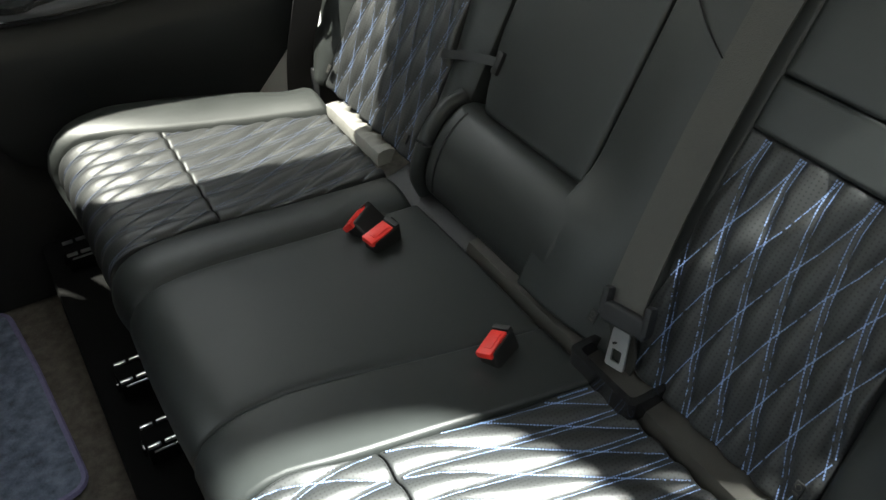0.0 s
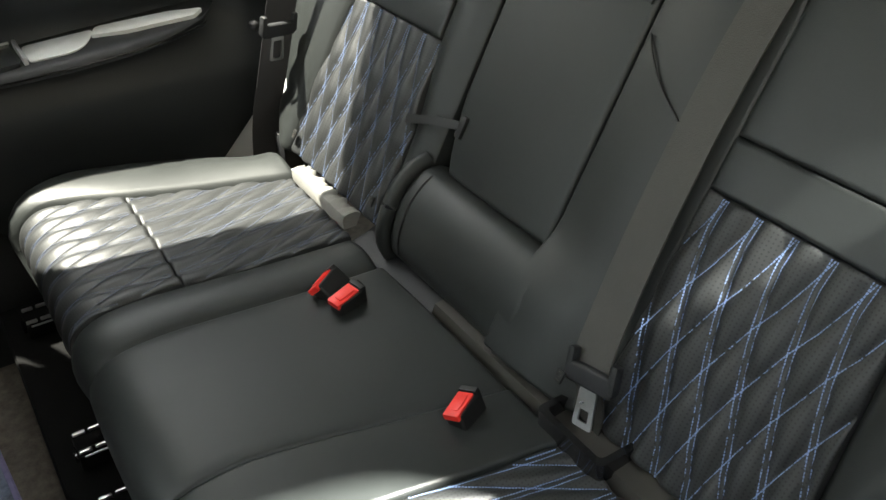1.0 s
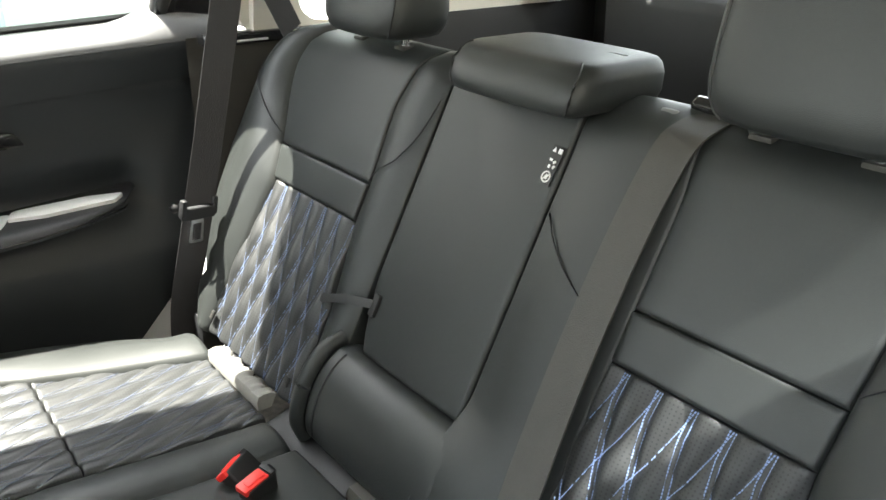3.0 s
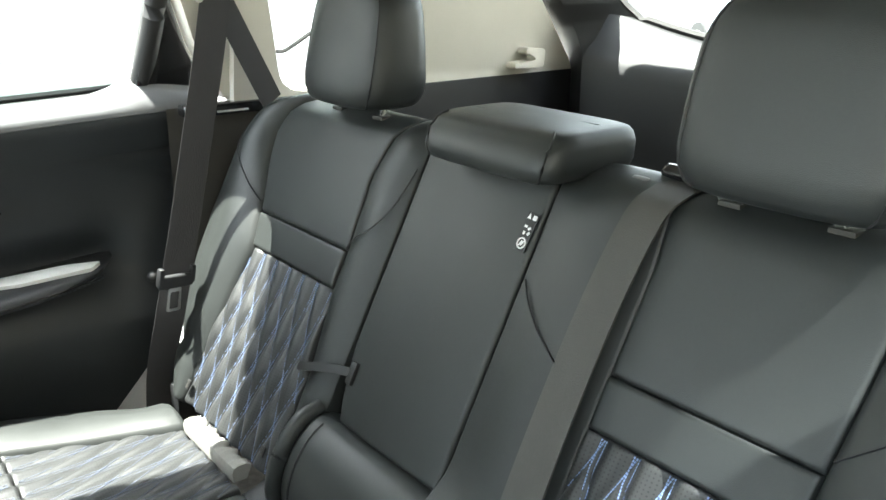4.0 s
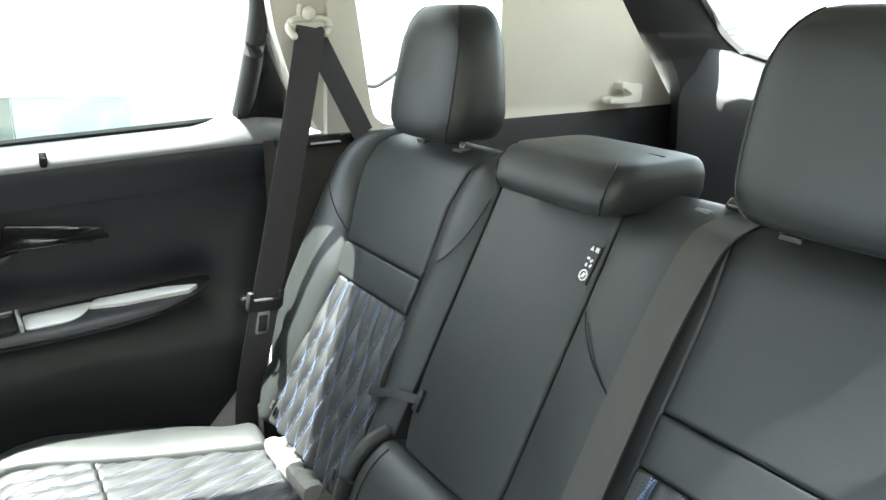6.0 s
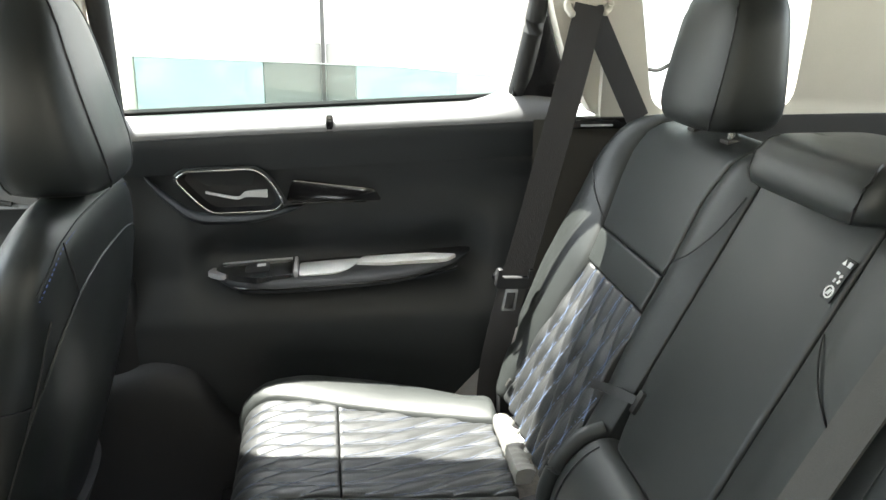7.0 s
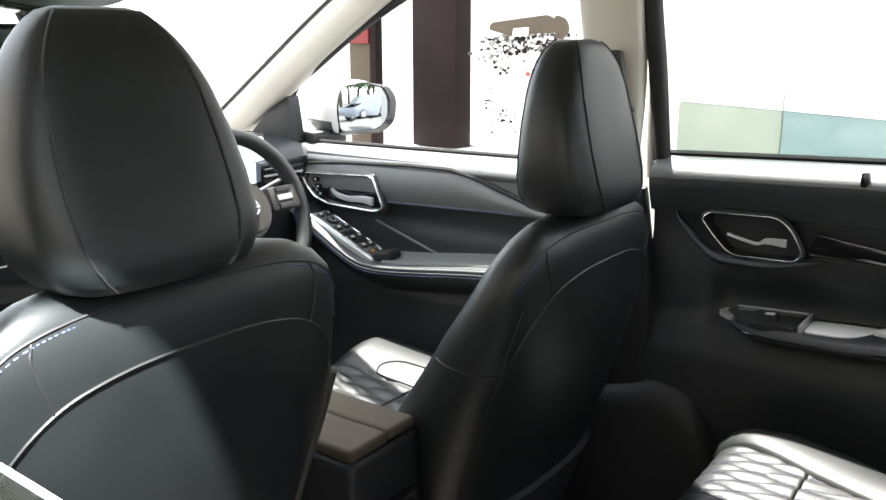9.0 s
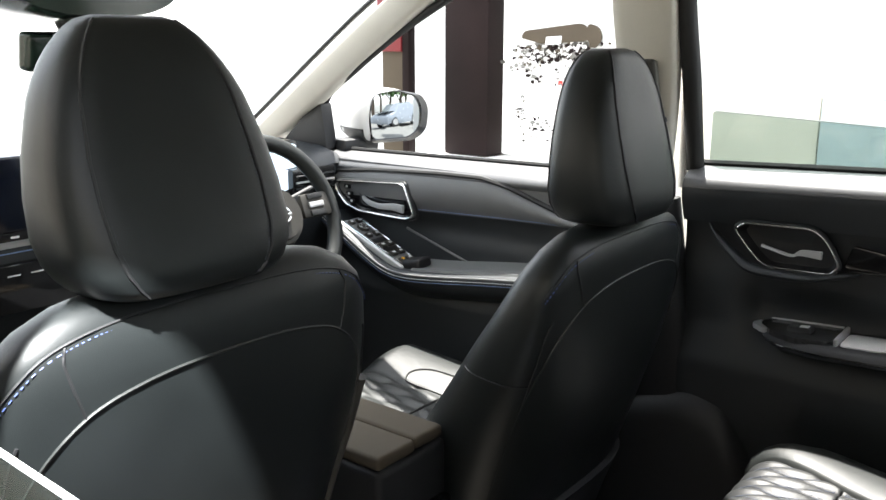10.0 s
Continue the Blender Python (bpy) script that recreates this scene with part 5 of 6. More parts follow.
pad("quilted_rear", CU, n_q_in, n_q_out, S_SEAM + 0.001, S_END, LEATHER_PERF, bench, cushion_quilt, 0.006, 0.03, 0.0042, 0.0052, 0.003, label="quilted perforated rear cushion panel")
stitches("quilt_stitching", CU, n_q_in, n_q_out, S_LIP, S_SEAM - 0.004, bench, cushion_quilt, SEAT_A, SEAT_B, SEAT_PITCH, SEAT_PHASE, -1)
stitches("quilt_stitching", CU, n_q_in, n_q_out, S_SEAM + 0.004, S_END, bench, cushion_quilt, SEAT_A, SEAT_B, SEAT_PITCH, SEAT_PHASE, -1)
pad("outer_bolster", CU, lambda s: -q_out_c(s) - 0.001, lambda s: -out_edge(s), S_LIP, S_END + 0.015, LEATHER, bench, bolster_out, 0.014, 0.06, label="black leather outer cushion bolster")
part("cushion_base", box(0.085, 0.48, -0.62, 0.145, 0.25, 0.375, 0.02), PLASTIC, bench, "black cushion base")
part("cushion_edge", tube(smooth_path([CU(y, 0.02, 0.003) for y in np.linspace(-0.54, 0.14, 8)], 3), 0.003, 5), SILVER, bench)
part("bight_strip", strip_mesh([[(0.478, y, 0.36), (0.474, y, 0.398), (0.480, y, 0.412), (0.512, y, 0.416), (0.525, y, 0.40), (0.53, y, 0.36)] for y in np.linspace(-0.60, 0.022, 12)], True, True), STRIP, bench, "grey-black plastic strip behind the cushion")
part("bight_roll", strip_mesh([[(0.462, y, 0.34), (0.464, y, 0.385), (0.474, y, 0.392), (0.492, y, 0.396), (0.512, y, 0.404), (0.535, y, 0.410), (0.535, y, 0.34)] for y in np.linspace(0.018, 0.252, 8)], True, True), PLASTIC, bench, "black roll behind the cushion")
part("belt_pocket", frame_slab(rounded([(0.457, -0.338), (0.528, -0.338), (0.528, -0.228), (0.457, -0.228)], 0.01, 3), rounded([(0.466, -0.329), (0.519, -0.329), (0.519, -0.237), (0.466, -0.237)], 0.008, 3), 0.405, 0.432, 'xy'), PIANO, bench, "glossy black belt pocket")
part("pocket_floor", box(0.46, 0.525, -0.334, -0.232, 0.404, 0.410, 0.0), LABEL_K, bench)

# seat rails
for y in (0.592, 0.243, 0.103, -0.25, -0.58):
    rail = thing("seat_rail", "black steel seat rail with bright edges on the floor", "rail", (0.15, y, FLOOR_Z), group="rear seat rails")
    # channel takes the same black, with the under-seat shade in it
    part("channel", box(0.004, 0.50, y - 0.026, y + 0.026, 0.1865, 0.2165, 0.004), UNDERSEAT_SHADE, rail)
    for o in (-0.0205, 0.0195):
        part("track", box(0.006, 0.024, y + o - 0.0028, y + o + 0.0028, 0.2168, 0.2215, 0.0012), STEEL, rail, "bright rail track end")
        part("track", box(0.029, 0.12, y + o - 0.0022, y + o + 0.0022, 0.2168, 0.2222, 0.0012), STEEL, rail, "bright rail track")
    part("track", box(0.012, 0.10, y - 0.0275, y - 0.0262, 0.212, 0.2155, 0.0005), STEEL, rail, "thin bright rail edge")
    part("rail_foot", box(0.060, 0.12, y - 0.035, y + 0.035, 0.187, 0.212, 0.004), PLASTIC, rail)
    part("rail_bolt", box(-0.001, 0.005, y - 0.010, y + 0.010, 0.192, 0.207, 0.002), PIANO, rail)


# ---- belts and buckles ----
def buckle(p, yaw, tilt):
    b = thing("belt_buckle", "black seat belt buckle with red release button on the cushion", "buckle", p, group="rear belt buckles")
    m = Matrix.Translation(p) @ pose(0, 0, 0, tilt[0], tilt[1], yaw)
    part("housing", obox(m @ pose(0, 0.003, -0.017), 0.025, 0.049, 0.046, 0.005, 3), LABEL_K, b, "black plastic housing")
    btn = part("button", obox(m @ pose(0, -0.005, 0.0035), 0.0215, 0.040, 0.009, 0.002), RED, b, "red release button")
    part("press_mark", obox(m @ pose(0.001, -0.003, 0.0080), 0.011, 0.026, 0.0025, 0.001), RED, btn)
    part("slot", obox(m @ pose(0, 0.021, 0.0055), 0.023, 0.008, 0.006, 0.001), LABEL_K, b)
    part("stalk", obox(m @ pose(0, 0.02, -0.055), 0.03, 0.03, 0.05, 0.006), PLASTIC, b)
    return b


buckle((0.366, 0.129, 0.430), -66, (10, -46))
buckle((0.374, 0.079, 0.433), -74, (8, 6))
buckle((0.389, -0.177, 0.430), -64, (6, -16))


def tongue(m, parent, a=0.007, lo=-0.038, hi=-0.024):
    t = part("tongue", frame_slab(rounded([(-0.012, 0.0), (0.012, 0.0), (0.014, -0.045), (-0.014, -0.045)], 0.004, 3), rounded([(-a, hi), (a, hi), (a, lo), (-a, lo)], 0.002, 3), -0.0012, 0.0012), STEEL, parent, "steel belt tongue")
    t.data.transform(m)
    body = part("tongue_grip", obox(m @ pose(0, 0, 0.012), 0.066, 0.012, 0.024, 0.005, 3), PLASTIC, parent, "black plastic tongue grip")
    for s in (-1, 1):
        part("grip_ear", obox(m @ pose(s * 0.031, 0, 0.022), 0.010, 0.013, 0.034, 0.004), PLASTIC, body)
    return t


mid_belt = thing("middle_seat_belt", "black woven seat belt hanging over the near backrest with steel tongue", "seat belt", (0.5, -0.25, 0.42))
pts = [BK(-0.250, 0.632, -0.07), BK(-0.250, 0.612, -0.042), BK(-0.249, 0.585, -0.006), BK(-0.246, 0.55, 0.016), BK(-0.241, 0.45, 0.024), BK(-0.242, 0.33, 0.029), BK(-0.251, 0.22, 0.038), BK(-0.267, 0.12, 0.050), BK(-0.280, 0.082, 0.056)]
part("webbing", ribbon(smooth_path(pts, 6), (0, 1, 0), 0.051, 0.0026), WEB, mid_belt, "woven black webbing")
part("webbing_return", ribbon(smooth_path([BK(-0.280, 0.082, 0.054), BK(-0.277, 0.050, 0.026), BK(-0.268, 0.02, 0.004)], 5), (0, 1, 0.2), 0.045, 0.0026), WEB, mid_belt)
tg = Matrix.Translation(BK(-0.288, 0.078, 0.058)) @ pose(0, 0, 0, 0, 0, -90) @ pose(0, 0, 0, -20, 0, 0) @ pose(0, 0, 0, 0, -12, 0)
tongue(tg, mid_belt)
part("belt_guide", obox(Matrix.Translation(BK(-0.256, 0.606, -0.046)) @ pose(0, 0, 0, 0, 60, 0), 0.045, 0.090, 0.020, 0.008, 3), PIANO, mid_belt, "gloss black belt guide on the backrest top")
for y, v in ((-0.200, 0.590), (-0.312, 0.596)):
    part("guide_tip", obox(Matrix.Translation(BK(y, v, -0.020)) @ pose(0, 0, 0, 0, 55, 0), 0.020, 0.024, 0.010, 0.004, 3), GREY_SATIN, mid_belt, "grey end of the belt guide")

far_belt = thing("seat_belt", "black woven seat belt hanging from the beige rear pillar", "seat belt", (0.55, 0.66, 0.25))
up = smooth_path([(0.6475, 0.603, 1.106), (0.624, 0.600, 1.00), (0.595, 0.598, 0.88), (0.560, 0.594, 0.74), (0.531, 0.592, 0.63), (0.514, 0.600, 0.55), (0.500, 0.640, 0.42), (0.495, 0.655, 0.27)], 6)
part("webbing", ribbon(up, (1, -0.25, 0), 0.050, 0.0026), WEB_SHADED, far_belt, "woven black webbing")
part("webbing_upper", ribbon([(0.652, 0.610, 1.098), (0.762, 0.648, 0.905)], (0.86, 0.1, 0.51), 0.044, 0.0026), WEB_SHADED, far_belt)
ring = smooth_path([(0.6175, 0.606, 1.092), (0.611, 0.609, 1.100), (0.611, 0.611, 1.110), (0.619, 0.612, 1.118), (0.634, 0.612, 1.120), (0.648, 0.612, 1.119), (0.664, 0.612, 1.121), (0.677, 0.612, 1.119), (0.685, 0.611, 1.111), (0.683, 0.609, 1.101), (0.676, 0.606, 1.095)], 5)
loop_ob = part("belt_loop", tube(ring, 0.0065, 10), BEIGE_PLASTIC, far_belt, "beige plastic belt loop with curled ends")
part("loop_plate", slab(rounded([(0.616, 1.117), (0.678, 1.120), (0.680, 1.107), (0.621, 1.101)], 0.005, 3), 0.610, 0.617, 'xz', 0.002), BEIGE_PLASTIC, loop_ob)
for x, z in ((0.6175, 1.0915), (0.676, 1.0945)):
    kb = bmesh.new()
    bmesh.ops.create_uvsphere(kb, u_segments=12, v_segments=8, radius=0.0068, matrix=pose(x, 0.606, z))
    part("loop_end", kb, BEIGE_PLASTIC, loop_ob)
part("loop_arm", tube(smooth_path([(0.634, 0.612, 1.119), (0.630, 0.612, 1.130), (0.634, 0.612, 1.144)], 4), 0.0055, 8), BEIGE_PLASTIC, loop_ob)
kb = bmesh.new()
bmesh.ops.create_uvsphere(kb, u_segments=20, v_segments=10, radius=0.0125, matrix=pose(0.646, 0.607, 1.1285))
part("loop_cap", kb, BEIGE_PLASTIC, far_belt, "round beige cap over the loop's bolt")
tongue(Matrix.Translation((0.523, 0.583, 0.612)) @ pose(0, 0, 0, 8, 6, 12), far_belt, 0.009, -0.041, -0.008)
kb = bmesh.new()
bmesh.ops.create_uvsphere(kb, u_segments=14, v_segments=8, radius=0.010, matrix=pose(0.508, 0.650, 0.615))
part("belt_stop", kb, PLASTIC, far_belt, "small round belt stop")

# warning label on the middle backrest edge
lab = thing("warning_label", "small black warning label with white pictograms on the backrest", "label", tuple(BK(-0.10, 0.45, 0.02)))
LM = Matrix.Translation(BK(-0.080, 0.495, 0.0005)) @ Matrix(((0, 0.461, -0.887, 0), (-1, 0, 0, 0), (0, 0.887, 0.461, 0), (0, 0, 0, 1))) @ pose(0, 0, 0, 0, 0, -4) @ Matrix.Diagonal((0.76, 0.76, 1, 1))
part("label_base", obox(LM, 0.026, 0.066, 0.0016, 0.0004), LABEL_K, lab)
part("pictogram_ring", tube([LM @ Vector((0.0085 * math.cos(t), -0.020 + 0.0085 * math.sin(t), 0.0012)) for t in np.linspace(0, 2 * math.pi, 20)[:-1]], 0.0011, 5, True), LABEL_W, lab)
part("pictogram_bar", obox(LM @ pose(0, -0.020, 0.0012, 0, 0, 45), 0.016, 0.002, 0.0008, 0), LABEL_W, lab, smooth=False)
part("pictogram_seat", obox(LM @ pose(0, -0.020, 0.0011, 0, 0, -20), 0.006, 0.008, 0.0006, 0), LABEL_W, lab, smooth=False)
part("pictogram_book", obox(LM @ pose(0.006, 0.025, 0.0012), 0.008, 0.008, 0.0008, 0), LABEL_W, lab, smooth=False)
tri = bmesh.new()
tri.faces.new([tri.verts.new(LM @ Vector(p)) for p in ((-0.011, 0.021, 0.0012), (-0.002, 0.021, 0.0012), (-0.0065, 0.030, 0.0012))])
part("pictogram_triangle", tri, LABEL_W, lab, smooth=False)
for k, (a, b) in enumerate(((-0.005, 0.008), (0.004, 0.006), (0.006, -0.002), (-0.004, -0.003))):
    part("pictogram_dot", obox(LM @ pose(a, b, 0.0012, 0, 0, 30 * k), 0.006, 0.004, 0.0008, 0), LABEL_W, lab, smooth=False)


# ---- front seats ----
def front_seat(cx, cy, lean, near):
    """cx, cy: the headrest's foot. The back leans rearwards as it rises."""
    st = thing("front_seat", "black leather front seat seen from behind, blue seam stitching", "seat", (cx, cy, FLOOR_Z), group="front seats")
    prof = []  # z, centre x, half width, half depth, exponent
    for z, xr, xf, w, e in ((0.200, -0.115, -0.300, 0.205, 3.2), (0.230, -0.100, -0.320, 0.232, 3.0), (0.300, -0.078, -0.325, 0.246, 2.9), (0.400, -0.040, -0.310, 0.254, 2.9), (0.500, -0.008, -0.275, 0.259, 2.9),
                            (0.600, 0.020, -0.205, 0.262, 2.9), (0.680, 0.036, -0.150, 0.261, 3.0), (0.740, 0.043, -0.108, 0.254, 3.0), (0.785, 0.045, -0.080, 0.244, 3.0), (0.815, 0.043, -0.062, 0.230, 3.0),
                            (0.838, 0.037, -0.048, 0.206, 2.9), (0.855, 0.026, -0.036, 0.172, 2.7), (0.864, 0.014, -0.024, 0.130, 2.6)):
        prof.append((z, (xr + xf) / 2, w, (xr - xf) / 2, e))
    secs = [((cx + dx, cy, z), w, d, e) for z, dx, w, d, e in prof]
    bm, rows = loft(secs, 72)
    back = part("backrest", bm, LEATHER_SHADED, st, "black leather backrest with rounded shoulders")
    def at(ang, z):
        """Point of the skin at an angle (0 rear, 90 far side) and height."""
        k = (ang / 360 * 72) % 72
        i, f = int(k), k - int(k)
        zs = [p[0] for p in prof]
        j = max(0, min(len(zs) - 2, int(np.searchsorted(zs, z) - 1)))
        t = (z - zs[j]) / (zs[j + 1] - zs[j])
        lo = rows[j][i] * (1 - f) + rows[j][(i + 1) % 72] * f
        hi = rows[j + 1][i] * (1 - f) + rows[j + 1][(i + 1) % 72] * f
        p = lo * (1 - t) + hi * t
        c = Vector((cx - 0.10, cy, p.z))
        return p + (p - c).normalized() * 0.0010

    def trace(pairs, n=10):
        return [at(q.x, q.y) for q in smooth_path([(a, z, 0) for a, z in pairs], n)]
    # side panel seams up both rear corners, top yoke seam, short cross seams on the wings
    for s in (1, -1):
        pth = trace([(s * a, z) for a, z in ((62, 0.25), (62, 0.45), (61, 0.60), (60, 0.68), (59, 0.72), (57, 0.745))])
        part("side_seam", tube(pth, 0.0017, 5), PLASTIC, back)
        pth = trace([(s * a, z) for a, z in ((61, 0.640), (80, 0.640), (95, 0.645), (112, 0.65))])
        part("wing_seam", tube(pth, 0.0019, 5), PLASTIC, back)
    top = trace(((-72, 0.780), (-63, 0.806), (-52, 0.828), (-30, 0.842), (0, 0.846), (30, 0.842), (52, 0.828), (63, 0.806), (72, 0.780)))
    part("yoke_seam", tube(top, 0.0015, 5), PLASTIC, back)
    seam_stitch("yoke_stitching", [p + Vector((0.0015, 0, -0.006)) for p in top], back, THREAD_BLUE, (1, 0, 0), 0.0009, 0.004, 0.0030)
    low = trace(((-61, 0.60), (-56, 0.66), (-47, 0.715), (-33, 0.757), (-17, 0.777), (0, 0.784), (17, 0.777), (33, 0.757), (47, 0.715), (56, 0.66), (61, 0.60)))
    part("pocket_seam", tube(low, 0.0018, 5), LEATHER, back)
    for s in (-1, 1):
        pth = trace([(s * a, z) for a, z in ((48, 0.829), (41, 0.802), (36, 0.778), (33, 0.758))])
        part("yoke_leg_seam", tube(pth, 0.0015, 5), PLASTIC, back)
    # hard rear shell edge and pocket
    part("shell_edge", tube(smooth_path([at(66, z) + Vector((0.004, 0, 0)) for z in (0.22, 0.30, 0.40, 0.50, 0.58, 0.66)], 5), 0.009, 8), STRIP, back, "grey-black shell edge")
    pk = []
    for z in np.linspace(0.24, 0.37, 6):
        pk.append([at(a, z) + Vector((0.008 + 0.006 * math.cos(radians(a) * 1.4), 0, 0)) for a in np.linspace(-55, 55, 22)])
    part("map_pocket", strip_mesh(pk + [[p + Vector((-0.012, 0, 0.003)) for p in pk[-1]]]), PLASTIC, back, "black map pocket")
    headrest("headrest", cx - 0.002, cy, 0.868, 1.134, 0.135, 0.082, 0.080, 0.040, st, lean, near, LEATHER_SHADED)
    posts(cx, cy, 0.862, 0.875, 0.14, st)
    # cushion
    cs = []
    for x in np.linspace(cx - 0.71, cx - 0.13, 60):
        t = (x - cx + 0.71) / 0.58
        zt = 0.418 - 0.04 * t - 0.06 * (max(0, 0.12 - t) / 0.12) ** 2
        row = [(x, cy - 0.25, 0.22), (x, cy - 0.262, 0.33)]
        for y in np.linspace(-0.262, 0.262, 72):
            side = max(0, abs(y) - 0.105) / 0.155
            q = quilt(y, x, 0.006) * min(1, abs(x - cx + 0.438) / 0.012) if abs(y) < 0.105 else 0.0
            row.append((x, cy + y, zt + q + 0.024 * math.sin(min(1, side) * math.pi * 0.78) - 0.02 * (side > 0.95)))
        row += [(x, cy + 0.262, 0.33), (x, cy + 0.25, 0.22)]
        cs.append(row)
    cushion = part("cushion", strip_mesh(cs, True, True), LEATHER, st, "black leather cushion with quilted middle")

    def on_cushion(x, y):
        t = (x + 0.71) / 0.58
        side = max(0, abs(y) - 0.105) / 0.155
        return (cx + x, cy + y, 0.419 - 0.04 * t + 0.024 * math.sin(min(1, side) * math.pi * 0.78))
    part("cross_seam", tube([on_cushion(-0.438, y) for y in np.linspace(-0.105, 0.105, 12)], 0.0022, 5), RUBBER, cushion)
    for s in (-1, 1):
        part("bolster_seam", tube([on_cushion(q.x, s * q.y) for q in smooth_path([(-0.20, 0.105, 0), (-0.438, 0.105, 0), (-0.535, 0.104, 0), (-0.556, 0.118, 0), (-0.552, 0.140, 0), (-0.52, 0.160, 0), (-0.46, 0.166, 0), (-0.30, 0.168, 0)], 6)], 0.0020, 5), RUBBER, cushion)
    for y in (-0.2, 0.2):
        part("seat_track", box(cx - 0.55, cx - 0.11, cy + y - 0.025, cy + y + 0.025, FLOOR_Z, 0.13, 0.008), PLASTIC, st)
        part("track_end", box(cx - 0.15, cx - 0.108, cy + y - 0.030, cy + y + 0.030, 0.120, 0.150, 0.006), STEEL, st, "bright seat track end")
    return st


front_far = front_seat(-0.152, 0.372, -0.024, (45.4, 42.0))
front_near = front_seat(-0.275, -0.382, -0.060, (43.8, 40.2))
front_near.location.z += 0.035
for o in front_near.children:
    if o.name.startswith("backrest"):
        o.location.y += 0.030
        o.location.z += 0.008

# ---- centre console, wheel, mirrors ----
con = thing("centre_console", "taupe padded armrest console between the front seats", "console", (-0.5, 0.02, FLOOR_Z))
part("console_body", box(-1.05, -0.30, -0.052, 0.110, FLOOR_Z, 0.528, 0.012, 3), PLASTIC, con, "black console body")
part("armrest_lid", box(-0.60, -0.303, -0.050, 0.037, 0.529, 0.550, 0.008, 3), BROWN, con, "taupe leather armrest lid")
part("armrest_lid", box(-0.60, -0.306, 0.040, 0.108, 0.529, 0.550, 0.008, 3), BROWN, con, "taupe leather armrest lid")
part("console_rear", box(-0.302, -0.283, -0.045, 0.103, 0.16, 0.44, 0.01), PIANO, con, "gloss black rear face with air vents")
for k in range(3):
    part("vent_slat", box(-0.2825, -0.276, -0.03, 0.09, 0.33 + 0.03 * k, 0.337 + 0.03 * k, 0.002), PLASTIC, con)

wheel = thing("steering_wheel", "black leather steering wheel with silver badge and switches", "steering wheel", (-1.0, 0.365, 0.79))
WM = Matrix.Translation((-0.975, 0.357, 0.762)) @ pose(0, 0, 0, 0, 68, 0)
rim = [WM @ Vector((0.176 * math.cos(t), 0.174 * math.sin(t), 0)) for t in np.linspace(0, 2 * math.pi, 49)[:-1]]
part("rim", tube(rim, 0.0185, 12, True), LEATHER, wheel, "black leather rim")
kb = bmesh.new()
bmesh.ops.create_cone(kb, cap_ends=True, segments=32, radius1=0.082, radius2=0.062, depth=0.05, matrix=WM @ pose(0, 0, 0.0))
bmesh.ops.bevel(kb, geom=[e for e in kb.edges if len(e.link_faces) == 2 and e.calc_face_angle(0) > 0.5], offset=0.008, segments=2, affect='EDGES')
part("hub", kb, STRIP, wheel, "black wheel hub")
for s in (-1, 1):
    spk = part("spoke", obox(WM @ pose(-0.012, s * 0.125, 0.004), 0.056, 0.095, 0.018, 0.006), STRIP, wheel, "grey spoke with switches")
    for k in range(3):
        part("spoke_switch", obox(WM @ pose(-0.032 + 0.02 * k, s * 0.118, 0.015), 0.013, 0.045, 0.006, 0.002), SILVER if k == 1 else PLASTIC, spk)
part("spoke_low", obox(WM @ pose(0.13, 0, 0.0), 0.10, 0.05, 0.016, 0.006), SILVER, wheel)
part("badge", tube([WM @ Vector((0.017 * math.cos(t), 0.022 * math.sin(t), 0.029)) for t in np.linspace(0, 2 * math.pi, 25)[:-1]], 0.003, 6, True), CHROME, wheel, "plain chrome badge ring")
part("badge_bar", obox(WM @ pose(0, 0, 0.029), 0.005, 0.05, 0.004, 0.001), CHROME, wheel)
part("column", tube([(-0.99, 0.365, 0.77), (-1.18, 0.365, 0.70)], 0.05, 16), PLASTIC, wheel)
part("stalk", tube([(-1.03, 0.42, 0.775), (-1.04, 0.53, 0.80)], 0.008, 8), PLASTIC, wheel)

ext = thing("door_mirror", "white door mirror with black base and reflecting glass", "mirror", (-1.06, 0.92, 0.88))
mg = [(0.855, 0.905), (0.975, 0.905), (1.010, 0.93), (1.015, 0.985), (0.995, 1.015), (0.93, 1.03), (0.862, 1.022), (0.848, 0.97)]
mgr = rounded(mg, 0.02, 4)
rows = []
cyz = (0.93, 0.965)
for x, k in ((-1.030, 1.04), (-1.040, 1.12), (-1.075, 1.15), (-1.125, 1.12), (-1.175, 1.0), (-1.215, 0.78), (-1.235, 0.45)):
    rows.append([(x, cyz[0] + (a - cyz[0]) * k, cyz[1] + (b - cyz[1]) * k) for a, b in mgr])
part("housing", strip_mesh(rows, True, True), WHITE_PAINT, ext, "white painted mirror housing")
outer = [(cyz[0] + 0.014 + (a - cyz[0]) * 1.20, cyz[1] - 0.004 + (b - cyz[1]) * 1.13) for a, b in mgr]
part("mirror_rim", strip_mesh([[(-1.027, a, b) for a, b in mgr], [(-1.022, cyz[0] + (a - cyz[0]) * 1.03, cyz[1] + (b - cyz[1]) * 1.04) for a, b in mgr], [(-1.030, a, b) for a, b in outer], [(-1.062, cyz[0] + (a - cyz[0]) * 1.03, cyz[1] + (b - cyz[1]) * 1.02) for a, b in outer], [(-1.085, a, b) for a, b in mgr]], True), PIANO, ext, "gloss black mirror rim")
part("housing_base", strip_mesh([[(x, cyz[0] + (a - cyz[0]) * k, min(0.93, cyz[1] + (b - cyz[1]) * (k + 0.03))) for a, b in mgr] for x, k in ((-1.05, 1.17), (-1.10, 1.17), (-1.15, 1.08), (-1.20, 0.9))], True, True), PLASTIC, ext, "black lower half of the mirror housing")
